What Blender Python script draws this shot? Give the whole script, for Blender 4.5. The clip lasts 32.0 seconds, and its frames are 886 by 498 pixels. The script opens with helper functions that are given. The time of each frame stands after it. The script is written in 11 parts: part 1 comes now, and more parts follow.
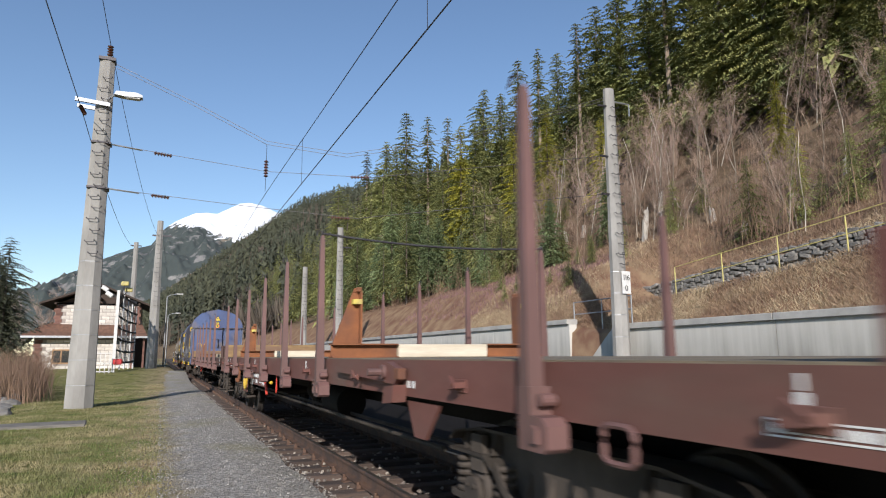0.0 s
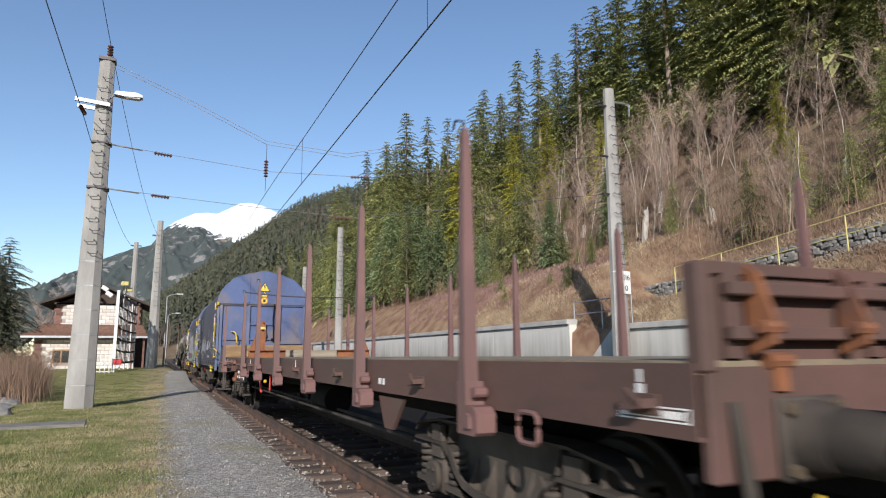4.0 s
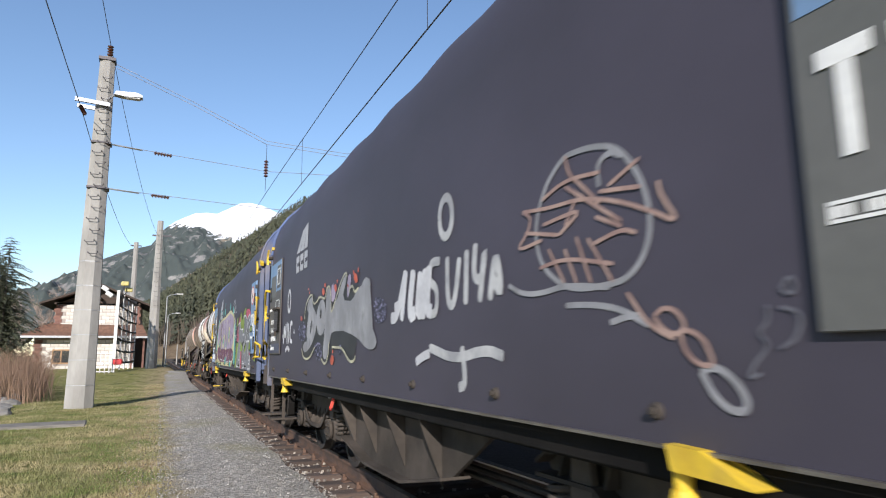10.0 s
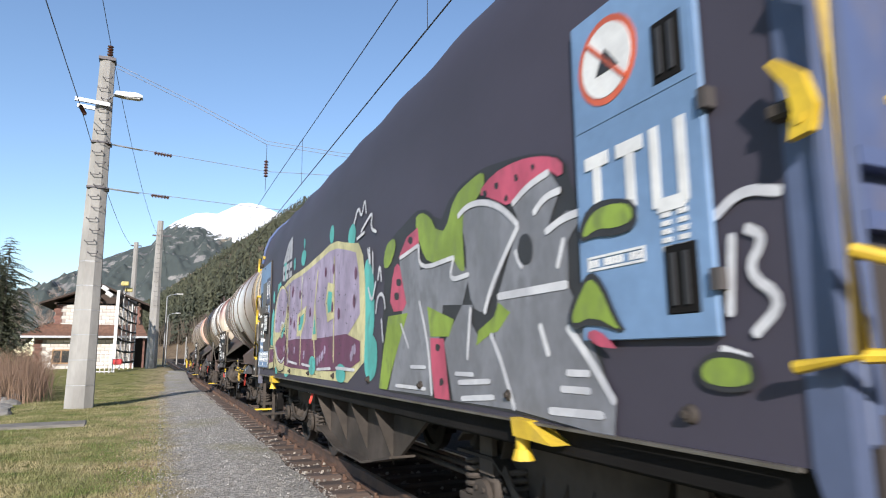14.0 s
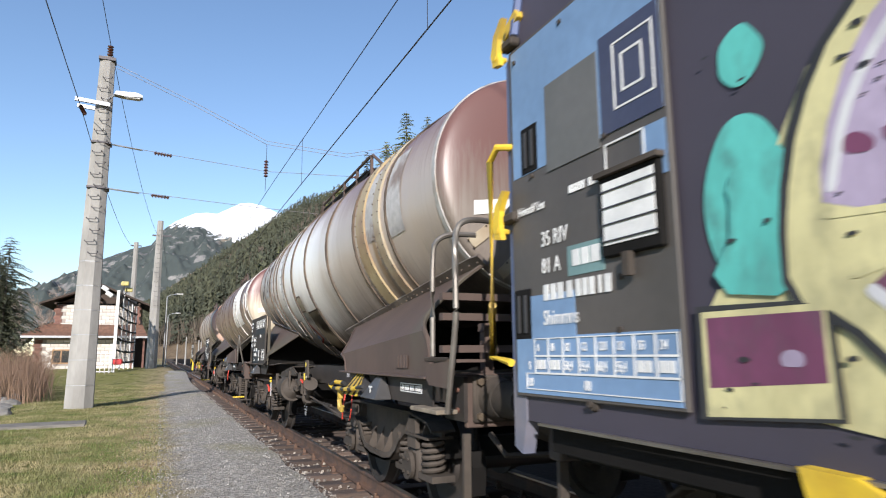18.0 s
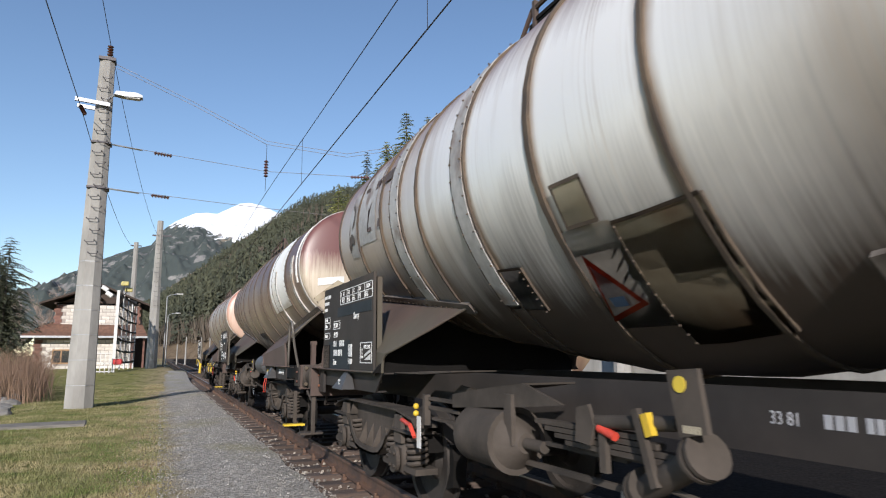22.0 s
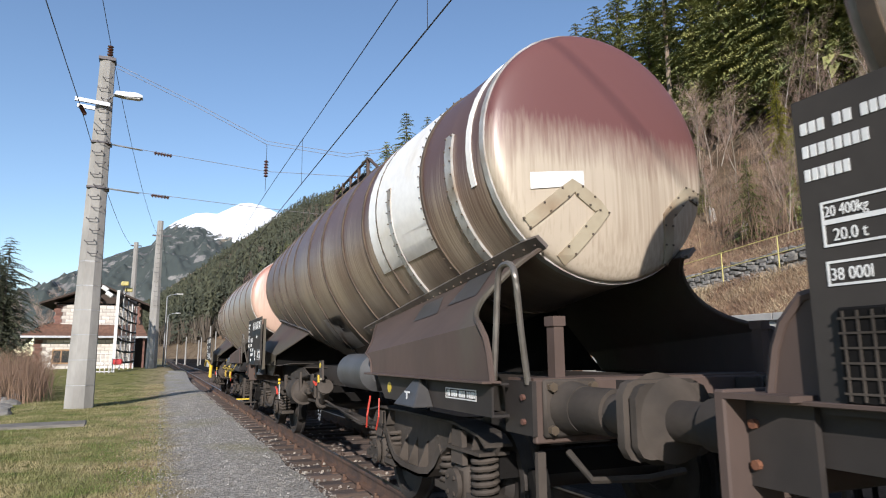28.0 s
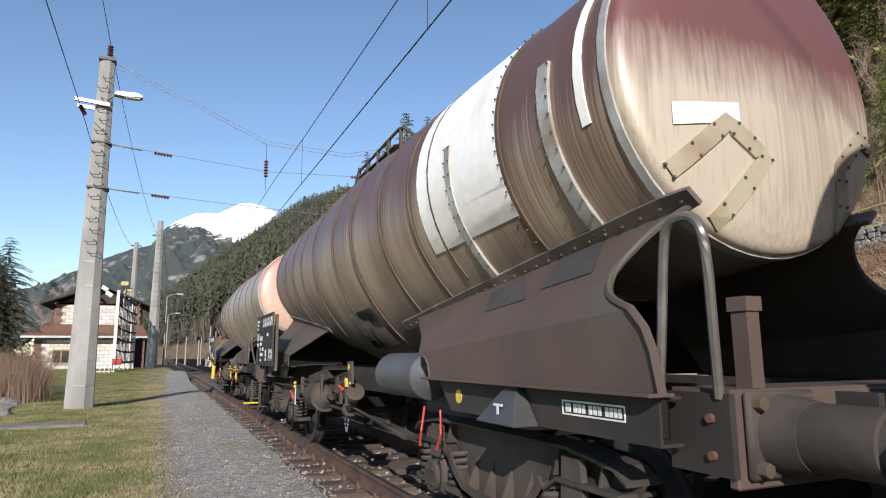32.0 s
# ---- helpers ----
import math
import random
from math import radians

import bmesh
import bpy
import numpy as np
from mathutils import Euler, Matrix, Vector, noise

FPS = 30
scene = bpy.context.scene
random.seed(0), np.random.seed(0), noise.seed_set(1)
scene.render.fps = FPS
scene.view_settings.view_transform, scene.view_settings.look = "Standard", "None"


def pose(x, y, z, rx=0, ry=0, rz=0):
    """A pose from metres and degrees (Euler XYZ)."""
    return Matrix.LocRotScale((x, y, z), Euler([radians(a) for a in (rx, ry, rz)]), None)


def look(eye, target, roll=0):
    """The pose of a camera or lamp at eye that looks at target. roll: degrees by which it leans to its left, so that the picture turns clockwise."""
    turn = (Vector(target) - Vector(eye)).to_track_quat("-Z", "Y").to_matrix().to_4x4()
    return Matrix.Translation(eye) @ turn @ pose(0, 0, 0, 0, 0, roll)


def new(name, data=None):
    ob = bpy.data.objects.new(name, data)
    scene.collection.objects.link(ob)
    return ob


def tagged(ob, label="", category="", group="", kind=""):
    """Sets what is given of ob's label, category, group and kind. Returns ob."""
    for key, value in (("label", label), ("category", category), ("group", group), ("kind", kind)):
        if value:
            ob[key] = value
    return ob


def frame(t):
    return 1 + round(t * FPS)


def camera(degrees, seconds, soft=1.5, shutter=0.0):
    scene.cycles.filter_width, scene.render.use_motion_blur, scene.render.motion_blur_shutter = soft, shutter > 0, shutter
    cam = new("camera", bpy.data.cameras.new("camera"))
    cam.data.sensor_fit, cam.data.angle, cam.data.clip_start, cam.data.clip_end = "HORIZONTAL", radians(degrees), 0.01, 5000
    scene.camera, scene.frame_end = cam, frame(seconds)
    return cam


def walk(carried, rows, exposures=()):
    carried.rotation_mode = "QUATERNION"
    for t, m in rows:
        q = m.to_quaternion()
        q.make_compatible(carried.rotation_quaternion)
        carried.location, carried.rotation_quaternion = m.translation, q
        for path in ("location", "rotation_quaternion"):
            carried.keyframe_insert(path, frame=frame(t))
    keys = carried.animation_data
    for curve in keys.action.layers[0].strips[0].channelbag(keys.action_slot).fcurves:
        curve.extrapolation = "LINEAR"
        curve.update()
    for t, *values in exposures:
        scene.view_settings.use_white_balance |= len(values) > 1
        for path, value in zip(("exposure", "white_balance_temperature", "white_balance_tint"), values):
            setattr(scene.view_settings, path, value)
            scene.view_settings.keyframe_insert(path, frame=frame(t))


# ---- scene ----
cam = camera(69.69, 32.0, soft=1.1, shutter=0.35)
EYE = Vector((0.0, 0.0, 1.37))
VIEW = Matrix.Translation(EYE) @ pose(0, 0, 0, 99.447, 0, -23.704) @ pose(0, 0, 0, 0, 0, -0.414)
walk(cam, [(0, VIEW), (32.0, VIEW)], [(t, v, 6400, 13) for t, v in ((0, 0.12), (2, 0.18), (7, 0.28), (9, 0.24), (10.5, 0.5), (18, 0.5), (19.2, 0.32), (20.5, 0.26), (22, 0.17), (23, 0.36), (24, 0.28), (32, 0.28))])

# ---- light ----
SUN_DIR = Vector((0.415, 0.876, -0.415)).normalized()
world = bpy.data.worlds.new("world")
scene.world = world
world.use_nodes = True
wn = world.node_tree.nodes
sky = wn.new("ShaderNodeTexSky")
sky.sky_type = "NISHITA"
sky.sun_disc = False
sky.sun_elevation = math.asin(-SUN_DIR.z)
sky.sun_rotation = math.atan2(-SUN_DIR.x, -SUN_DIR.y)
sky.altitude, sky.air_density, sky.dust_density, sky.ozone_density = 700, 1.15, 0.25, 2.8
wn["Background"].inputs["Strength"].default_value = 0.132
world.node_tree.links.new(sky.outputs["Color"], wn["Background"].inputs["Color"])
sun = new("sun", bpy.data.lights.new("sun", "SUN"))
sun.data.energy, sun.data.angle, sun.data.color = 5.0, radians(0.5), (1.0, 0.945, 0.87)
sun.matrix_world = look((-20, -40, 30), Vector((-20, -40, 30)) + SUN_DIR)


# ---- materials ----
def mat(name, c1, c2=None, rough=0.7, metal=0.0, scale=3.0, bump=0.0, bscale=30.0, vary=0.12, stretch=None, ramp=(0.38, 0.62), rnd=0.0, alpha=None, spec=None, c3=None, scale3=0.6):
    """Two colours mixed by a coarse noise, a fine grain on top, bump, and a random shade per object."""
    m = bpy.data.materials.new(name)
    m.use_nodes = True
    n, l = m.node_tree.nodes, m.node_tree.links
    b = n["Principled BSDF"]
    c2 = c2 or tuple(x * 0.75 for x in c1)
    tc = n.new("ShaderNodeTexCoord")
    vec = tc.outputs["Object"]
    if stretch:
        mp = n.new("ShaderNodeMapping")
        mp.inputs["Scale"].default_value = stretch
        l.new(vec, mp.inputs["Vector"])
        vec = mp.outputs["Vector"]
    def noise_at(s, d=5.0):
        t = n.new("ShaderNodeTexNoise")
        t.inputs["Scale"].default_value, t.inputs["Detail"].default_value = s, d
        l.new(vec, t.inputs["Vector"])
        return t.outputs["Fac"]
    def span(fac, a, z):
        r = n.new("ShaderNodeMapRange")
        r.inputs["From Min"].default_value, r.inputs["From Max"].default_value = a, z
        l.new(fac, r.inputs["Value"])
        return r.outputs["Result"]
    def mix(fac, a, bb, how="MIX"):
        x = n.new("ShaderNodeMix")
        x.data_type, x.blend_type = "RGBA", how
        for sock, val in ((x.inputs["Factor"], fac), (x.inputs["A"], a), (x.inputs["B"], bb)):
            if isinstance(val, bpy.types.NodeSocket):
                l.new(val, sock)
            else:
                sock.default_value = val
        return x.outputs["Result"]
    col = mix(span(noise_at(scale), *ramp), (*c1, 1), (*c2, 1))
    if c3:
        col = mix(span(noise_at(scale3, 6.0), 0.52, 0.66), col, (*c3, 1))
    grain = n.new("ShaderNodeMapRange")
    grain.inputs["To Min"].default_value, grain.inputs["To Max"].default_value = 1 - vary, 1 + vary
    l.new(noise_at(scale * 9, 3.0), grain.inputs["Value"])
    g = n.new("ShaderNodeVectorMath")
    g.operation = "SCALE"
    l.new(col, g.inputs[0])
    l.new(grain.outputs["Result"], g.inputs["Scale"])
    out = g.outputs["Vector"]
    if rnd:
        oi = n.new("ShaderNodeObjectInfo")
        rr = n.new("ShaderNodeMapRange")
        rr.inputs["To Min"].default_value, rr.inputs["To Max"].default_value = 1 - rnd, 1 + rnd
        l.new(oi.outputs["Random"], rr.inputs["Value"])
        g2 = n.new("ShaderNodeVectorMath")
        g2.operation = "SCALE"
        l.new(out, g2.inputs[0])
        l.new(rr.outputs["Result"], g2.inputs["Scale"])
        out = g2.outputs["Vector"]
    l.new(out, b.inputs["Base Color"])
    b.inputs["Roughness"].default_value, b.inputs["Metallic"].default_value = rough, metal
    if spec is not None:
        b.inputs["Specular IOR Level"].default_value = spec
    if bump:
        bp = n.new("ShaderNodeBump")
        bp.inputs["Strength"].default_value, bp.inputs["Distance"].default_value = bump, 0.02
        l.new(noise_at(bscale, 4.0), bp.inputs["Height"])
        l.new(bp.outputs["Normal"], b.inputs["Normal"])
    return m


def island_vary(m, amount=0.3):
    """A random shade for every loose piece of a joined mesh."""
    n, l = m.node_tree.nodes, m.node_tree.links
    b = n["Principled BSDF"]
    src = b.inputs["Base Color"].links[0].from_socket
    geo = n.new("ShaderNodeNewGeometry")
    rr = n.new("ShaderNodeMapRange")
    rr.inputs["To Min"].default_value, rr.inputs["To Max"].default_value = 1 - amount, 1 + amount
    l.new(geo.outputs["Random Per Island"], rr.inputs["Value"])
    g = n.new("ShaderNodeVectorMath")
    g.operation = "SCALE"
    l.new(src, g.inputs[0])
    l.new(rr.outputs["Result"], g.inputs["Scale"])
    l.new(g.outputs["Vector"], b.inputs["Base Color"])
    return m


M = {}
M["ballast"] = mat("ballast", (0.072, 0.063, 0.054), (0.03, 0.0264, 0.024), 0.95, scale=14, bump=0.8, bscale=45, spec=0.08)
M["stone_bit"] = island_vary(mat("stone_bit", (0.30, 0.265, 0.22), (0.13, 0.105, 0.09), 0.9, scale=2), 0.5)
M["gravel"] = mat("gravel", (0.40, 0.37, 0.325), (0.185, 0.17, 0.15), 0.95, scale=20, bump=1.0, bscale=42, vary=0.6, ramp=(0.42, 0.58), c3=(0.26, 0.24, 0.16), scale3=0.5)
def path_edge(m):
    n, l = m.node_tree.nodes, m.node_tree.links
    b = n["Principled BSDF"]
    base = b.inputs["Base Color"].links[0].from_socket
    tc = n.new("ShaderNodeTexCoord")
    sp = n.new("ShaderNodeSeparateXYZ")
    l.new(tc.outputs["Object"], sp.inputs["Vector"])
    for sc, wob, a, z, col in ((2.2, 1.3, 1.15, 0.75, (0.25, 0.20, 0.125, 1)), (6.0, 1.1, 0.78, 0.5, (0.19, 0.165, 0.075, 1))):
        t = n.new("ShaderNodeTexNoise")
        t.inputs["Scale"].default_value, t.inputs["Detail"].default_value = sc, 8
        l.new(tc.outputs["Object"], t.inputs["Vector"])
        ma = n.new("ShaderNodeMath")
        ma.operation = "MULTIPLY_ADD"
        l.new(t.outputs["Fac"], ma.inputs[0])
        ma.inputs[1].default_value = wob
        l.new(sp.outputs["X"], ma.inputs[2])
        r = n.new("ShaderNodeMapRange")
        r.inputs["From Min"].default_value, r.inputs["From Max"].default_value = a, z
        l.new(ma.outputs["Value"], r.inputs["Value"])
        x = n.new("ShaderNodeMix")
        x.data_type = "RGBA"
        l.new(r.outputs["Result"], x.inputs["Factor"])
        l.new(base, x.inputs["A"])
        x.inputs["B"].default_value = col
        base = x.outputs["Result"]
    l.new(base, b.inputs["Base Color"])
    return m


M["gravel"] = path_edge(M["gravel"])
M["gravel_bit"] = island_vary(mat("gravel_bit", (0.30, 0.28, 0.25), (0.12, 0.112, 0.1), 0.9), 0.6)
M["sleeper"] = mat("sleeper", (0.10, 0.07, 0.055), (0.055, 0.04, 0.034), 0.9, scale=2, bump=0.5, bscale=20, stretch=(1, 9, 9), rnd=0.3)
M["rail"] = mat("rail", (0.13, 0.075, 0.05), (0.075, 0.05, 0.04), 0.75, 0.2, scale=5, bump=0.1)
M["rail_top"] = mat("rail_top", (0.32, 0.31, 0.3), (0.22, 0.2, 0.19), 0.35, 0.9, scale=6, stretch=(8, 0.4, 1))
M["concrete"] = mat("concrete", (0.435, 0.422, 0.392), (0.348, 0.335, 0.309), 0.9, scale=1.5, bump=0.25, bscale=40, vary=0.1)
M["pole"] = mat("pole", (0.32, 0.308, 0.285), (0.235, 0.225, 0.207), 0.9, scale=1.3, bump=0.25, bscale=35, vary=0.12, stretch=(1, 1, 0.35))
def stained_wall():
    m = mat("stained_wall", (0.41, 0.39, 0.345), (0.30, 0.285, 0.25), 0.9, scale=0.9, bump=0.3, bscale=25, stretch=(1, 1, 0.3), c3=(0.47, 0.445, 0.395), scale3=0.5)
    n, l = m.node_tree.nodes, m.node_tree.links
    b = n["Principled BSDF"]
    base = b.inputs["Base Color"].links[0].from_socket
    tc = n.new("ShaderNodeTexCoord")
    mp = n.new("ShaderNodeMapping")
    mp.inputs["Scale"].default_value = (1, 3.0, 0.12)
    l.new(tc.outputs["Object"], mp.inputs["Vector"])
    t = n.new("ShaderNodeTexNoise")
    t.inputs["Scale"].default_value, t.inputs["Detail"].default_value = 1.6, 6
    l.new(mp.outputs["Vector"], t.inputs["Vector"])
    sp = n.new("ShaderNodeSeparateXYZ")
    l.new(tc.outputs["Object"], sp.inputs["Vector"])
    ma = n.new("ShaderNodeMath")
    ma.operation = "MULTIPLY_ADD"
    l.new(t.outputs["Fac"], ma.inputs[0])
    ma.inputs[1].default_value = 1.6
    l.new(sp.outputs["Z"], ma.inputs[2])
    r = n.new("ShaderNodeMapRange")
    r.inputs["From Min"].default_value, r.inputs["From Max"].default_value = 1.9, 3.1
    l.new(ma.outputs["Value"], r.inputs["Value"])
    x = n.new("ShaderNodeMix")
    x.data_type = "RGBA"
    l.new(r.outputs["Result"], x.inputs["Factor"])
    l.new(base, x.inputs["A"])
    x.inputs["B"].default_value = (0.56, 0.54, 0.49, 1)
    l.new(x.outputs["Result"], b.inputs["Base Color"])
    return m


M["wall_face"] = stained_wall()
M["fieldstone"] = mat("fieldstone", (0.26, 0.245, 0.22), (0.16, 0.152, 0.138), 0.9, scale=5, bump=0.6, rnd=0.3)
M["mortar"] = mat("mortar", (0.20, 0.18, 0.15), None, 0.95, scale=4, bump=0.4)
M["galv"] = mat("galv", (0.392, 0.4, 0.409), (0.313, 0.322, 0.331), 0.45, 0.7, scale=6)
M["wire"] = mat("wire", (0.07, 0.065, 0.07), None, 0.5, 0.6)
M["insulator"] = mat("insulator", (0.12, 0.05, 0.035), None, 0.3)
M["yellow_rail"] = mat("yellow_rail", (0.55, 0.47, 0.16), (0.42, 0.36, 0.15), 0.65, scale=6)
M["white_paint"] = mat("white_paint", (0.652, 0.644, 0.626), (0.539, 0.531, 0.505), 0.6, scale=4)
M["black_paint"] = mat("black_paint", (0.02, 0.02, 0.02), None, 0.6)
M["bark"] = mat("bark", (0.15, 0.12, 0.095), (0.085, 0.068, 0.055), 0.95, scale=4, bump=0.5, stretch=(3, 3, 0.6), rnd=0.25)
M["pine_bark"] = mat("pine_bark", (0.30, 0.23, 0.17), (0.19, 0.145, 0.11), 0.95, scale=4, bump=0.5, stretch=(3, 3, 0.6), rnd=0.25)
M["pale_bark"] = mat("pale_bark", (0.52, 0.47, 0.39), (0.30, 0.26, 0.21), 0.9, scale=3, stretch=(2, 2, 0.5), rnd=0.3)
M["brown_bark"] = mat("brown_bark", (0.30, 0.25, 0.19), (0.18, 0.145, 0.11), 0.9, scale=3, stretch=(2, 2, 0.5), rnd=0.3)
M["twigs"] = mat("twigs", (0.36, 0.26, 0.20), (0.24, 0.165, 0.13), 0.95, scale=0.5, rnd=0.4)
M["needles"] = island_vary(mat("needles", (0.245, 0.245, 0.085), (0.13, 0.152, 0.062), 0.85, scale=0.3, rnd=0.4, spec=0.2), 0.16)
M["needles_young"] = island_vary(mat("needles_young", (0.205, 0.25, 0.115), (0.13, 0.175, 0.085), 0.85, scale=0.5, rnd=0.25, spec=0.2), 0.18)
M["needles_dark"] = island_vary(mat("needles_dark", (0.085, 0.09, 0.055), (0.055, 0.062, 0.042), 0.9, scale=0.35, spec=0.2), 0.35)
M["needles_gold"] = island_vary(mat("needles_gold", (0.36, 0.33, 0.045), (0.27, 0.27, 0.055), 0.85, scale=0.5, rnd=0.2, spec=0.2), 0.2)
M["far_needles"] = island_vary(mat("far_needles", (0.068, 0.072, 0.042), (0.046, 0.053, 0.035), 0.9, scale=0.02), 0.22)
M["far_twigs"] = island_vary(mat("far_twigs", (0.125, 0.102, 0.08), (0.095, 0.078, 0.06), 0.95, scale=0.02), 0.3)
M["heather"] = island_vary(mat("heather", (0.22, 0.12, 0.125), (0.19, 0.115, 0.09), 0.95, scale=0.6), 0.35)
M["grass_blade"] = island_vary(mat("grass_blade", (0.105, 0.128, 0.033), (0.28, 0.235, 0.12), 0.8, scale=0.9, ramp=(0.4, 0.6)), 0.35)
M["dry_blade"] = island_vary(mat("dry_blade", (0.42, 0.325, 0.205), (0.24, 0.155, 0.10), 0.85, scale=0.45, ramp=(0.42, 0.58)), 0.35)
M["brush"] = island_vary(mat("brush", (0.25, 0.165, 0.11), (0.16, 0.10, 0.07), 0.95, scale=0.5), 0.4)


def ground_material():
    m = mat("ground_cover", (0.20, 0.15, 0.10), (0.12, 0.085, 0.055), 0.95, scale=0.5, bump=0.6, bscale=8, vary=0.3, spec=0.05)
    n, l = m.node_tree.nodes, m.node_tree.links
    b = n["Principled BSDF"]
    hill = b.inputs["Base Color"].links[0].from_socket
    tc = n.new("ShaderNodeTexCoord")
    sp = n.new("ShaderNodeSeparateXYZ")
    l.new(tc.outputs["Object"], sp.inputs["Vector"])
    def band(sock, a, z):
        r = n.new("ShaderNodeMapRange")
        r.inputs["From Min"].default_value, r.inputs["From Max"].default_value = a, z
        l.new(sock, r.inputs["Value"])
        return r.outputs["Result"]
    def noise_at(s, d=6.0):
        t = n.new("ShaderNodeTexNoise")
        t.inputs["Scale"].default_value, t.inputs["Detail"].default_value = s, d
        l.new(tc.outputs["Object"], t.inputs["Vector"])
        return t.outputs["Fac"]
    def mix(fac, a, bb):
        x = n.new("ShaderNodeMix")
        x.data_type = "RGBA"
        for sock, val in ((x.inputs["Factor"], fac), (x.inputs["A"], a), (x.inputs["B"], bb)):
            if isinstance(val, bpy.types.NodeSocket):
                l.new(val, sock)
            else:
                sock.default_value = val
        return x.outputs["Result"]
    # verge: green turf with straw patches, greener away from the path
    add = n.new("ShaderNodeMath")
    add.operation = "MULTIPLY_ADD"
    l.new(noise_at(0.9), add.inputs[0])
    add.inputs[1].default_value = 3.0
    l.new(sp.outputs["X"], add.inputs[2])
    straw = mix(band(noise_at(9), 0.35, 0.65), (0.34, 0.275, 0.165, 1), (0.24, 0.19, 0.105, 1))
    green = mix(band(noise_at(7), 0.35, 0.65), (0.16, 0.17, 0.05, 1), (0.235, 0.205, 0.085, 1))
    turf = mix(band(add.outputs["Value"], -0.1, 1.7), green, straw)
    turf = mix(band(noise_at(1.6), 0.54, 0.68), turf, (0.085, 0.095, 0.03, 1))
    turf = mix(band(noise_at(2.7), 0.60, 0.70), turf, (0.36, 0.30, 0.185, 1))
    bed = mix(band(noise_at(18), 0.35, 0.65), (0.10, 0.088, 0.08, 1), (0.055, 0.05, 0.046, 1))
    straw_bank = mix(band(noise_at(1.2), 0.35, 0.65), (0.30, 0.205, 0.125, 1), (0.19, 0.105, 0.07, 1))
    c = mix(band(sp.outputs["X"], 1.3, 1.5), turf, bed)
    # dark ballast, taken near black from mid-track on to carry the train's shade
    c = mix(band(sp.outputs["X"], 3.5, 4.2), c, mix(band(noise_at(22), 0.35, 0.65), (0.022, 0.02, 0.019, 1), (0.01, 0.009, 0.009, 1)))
    c = mix(band(sp.outputs["X"], 15.0, 15.1), c, straw_bank)
    add2 = n.new("ShaderNodeMath")
    add2.operation = "MULTIPLY_ADD"
    l.new(noise_at(0.25), add2.inputs[0])
    add2.inputs[1].default_value = 12.0
    l.new(sp.outputs["X"], add2.inputs[2])
    c = mix(band(add2.outputs["Value"], 26, 32), c, hill)
    # where the foot of the hill swings in, earth and litter instead of ballast
    rise = n.new("ShaderNodeMath")
    rise.operation = "MULTIPLY"
    l.new(band(sp.outputs["Z"], 0.6, 0.9), rise.inputs[0])
    l.new(band(sp.outputs["X"], 15.1, 15.0), rise.inputs[1])
    c = mix(rise.outputs["Value"], c, hill)
    l.new(c, b.inputs["Base Color"])
    return m


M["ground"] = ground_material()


# ---- mesh helpers ----
def box(bm, x, y, z, sx, sy, sz, rot=None, bevel=0.0):
    """A box by its centre and sizes; rot: a 3x3 turn about the centre."""
    r = bmesh.ops.create_cube(bm, size=1.0)
    m = Matrix.Translation((x, y, z)) @ (rot.to_4x4() if rot else Matrix()) @ Matrix.Diagonal((sx, sy, sz, 1))
    bmesh.ops.transform(bm, matrix=m, verts=r["verts"])
    if bevel:
        edges = list({e for v in r["verts"] for e in v.link_edges})
        bmesh.ops.bevel(bm, geom=edges, offset=bevel, segments=1, affect="EDGES", clamp_overlap=True)
    return bm


def cyl(bm, p0, p1, r0, r1=None, n=10, cap=True):
    p0, p1 = Vector(p0), Vector(p1)
    r1 = r0 if r1 is None else r1
    d = p1 - p0
    m = Matrix.Translation((p0 + p1) / 2) @ d.to_track_quat("Z", "Y").to_matrix().to_4x4()
    bmesh.ops.create_cone(bm, cap_ends=cap, segments=n, radius1=r0, radius2=r1, depth=d.length, matrix=m)
    return bm


def tube(bm, pts, r, n=6, r_end=None, closed=False):
    """A tube along points; tapers to r_end."""
    pts = [Vector(p) for p in pts]
    rings = []
    k = len(pts)
    for i, p in enumerate(pts):
        a = pts[(i - 1) % k] if (i or closed) else p
        b = pts[(i + 1) % k] if (i < k - 1 or closed) else p
        q = (b - a).normalized().to_track_quat("Z", "Y")
        rr = r if r_end is None else r + (r_end - r) * i / (k - 1)
        rings.append([bm.verts.new(p + q @ Vector((rr * math.cos(2 * math.pi * j / n), rr * math.sin(2 * math.pi * j / n), 0))) for j in range(n)])
    for i in range(k if closed else k - 1):
        a, b = rings[i], rings[(i + 1) % k]
        for j in range(n):
            bm.faces.new((a[j], a[(j + 1) % n], b[(j + 1) % n], b[j]))
    if not closed:
        bm.faces.new(list(reversed(rings[0])))
        bm.faces.new(rings[-1])
    return bm


def prism(bm, poly, axis, lo, hi):
    """A polygon drawn in the plane across axis ('x': poly is y,z; 'y': x,z; 'z': x,y), pushed from lo to hi."""
    def place(a, b, c):
        return {"x": (c, a, b), "y": (a, c, b), "z": (a, b, c)}[axis]
    lower = [bm.verts.new(place(a, b, lo)) for a, b in poly]
    upper = [bm.verts.new(place(a, b, hi)) for a, b in poly]
    k = len(poly)
    for i in range(k):
        bm.faces.new((lower[i], lower[(i + 1) % k], upper[(i + 1) % k], upper[i]))
    bm.faces.new(list(reversed(lower)))
    bm.faces.new(upper)
    return bm


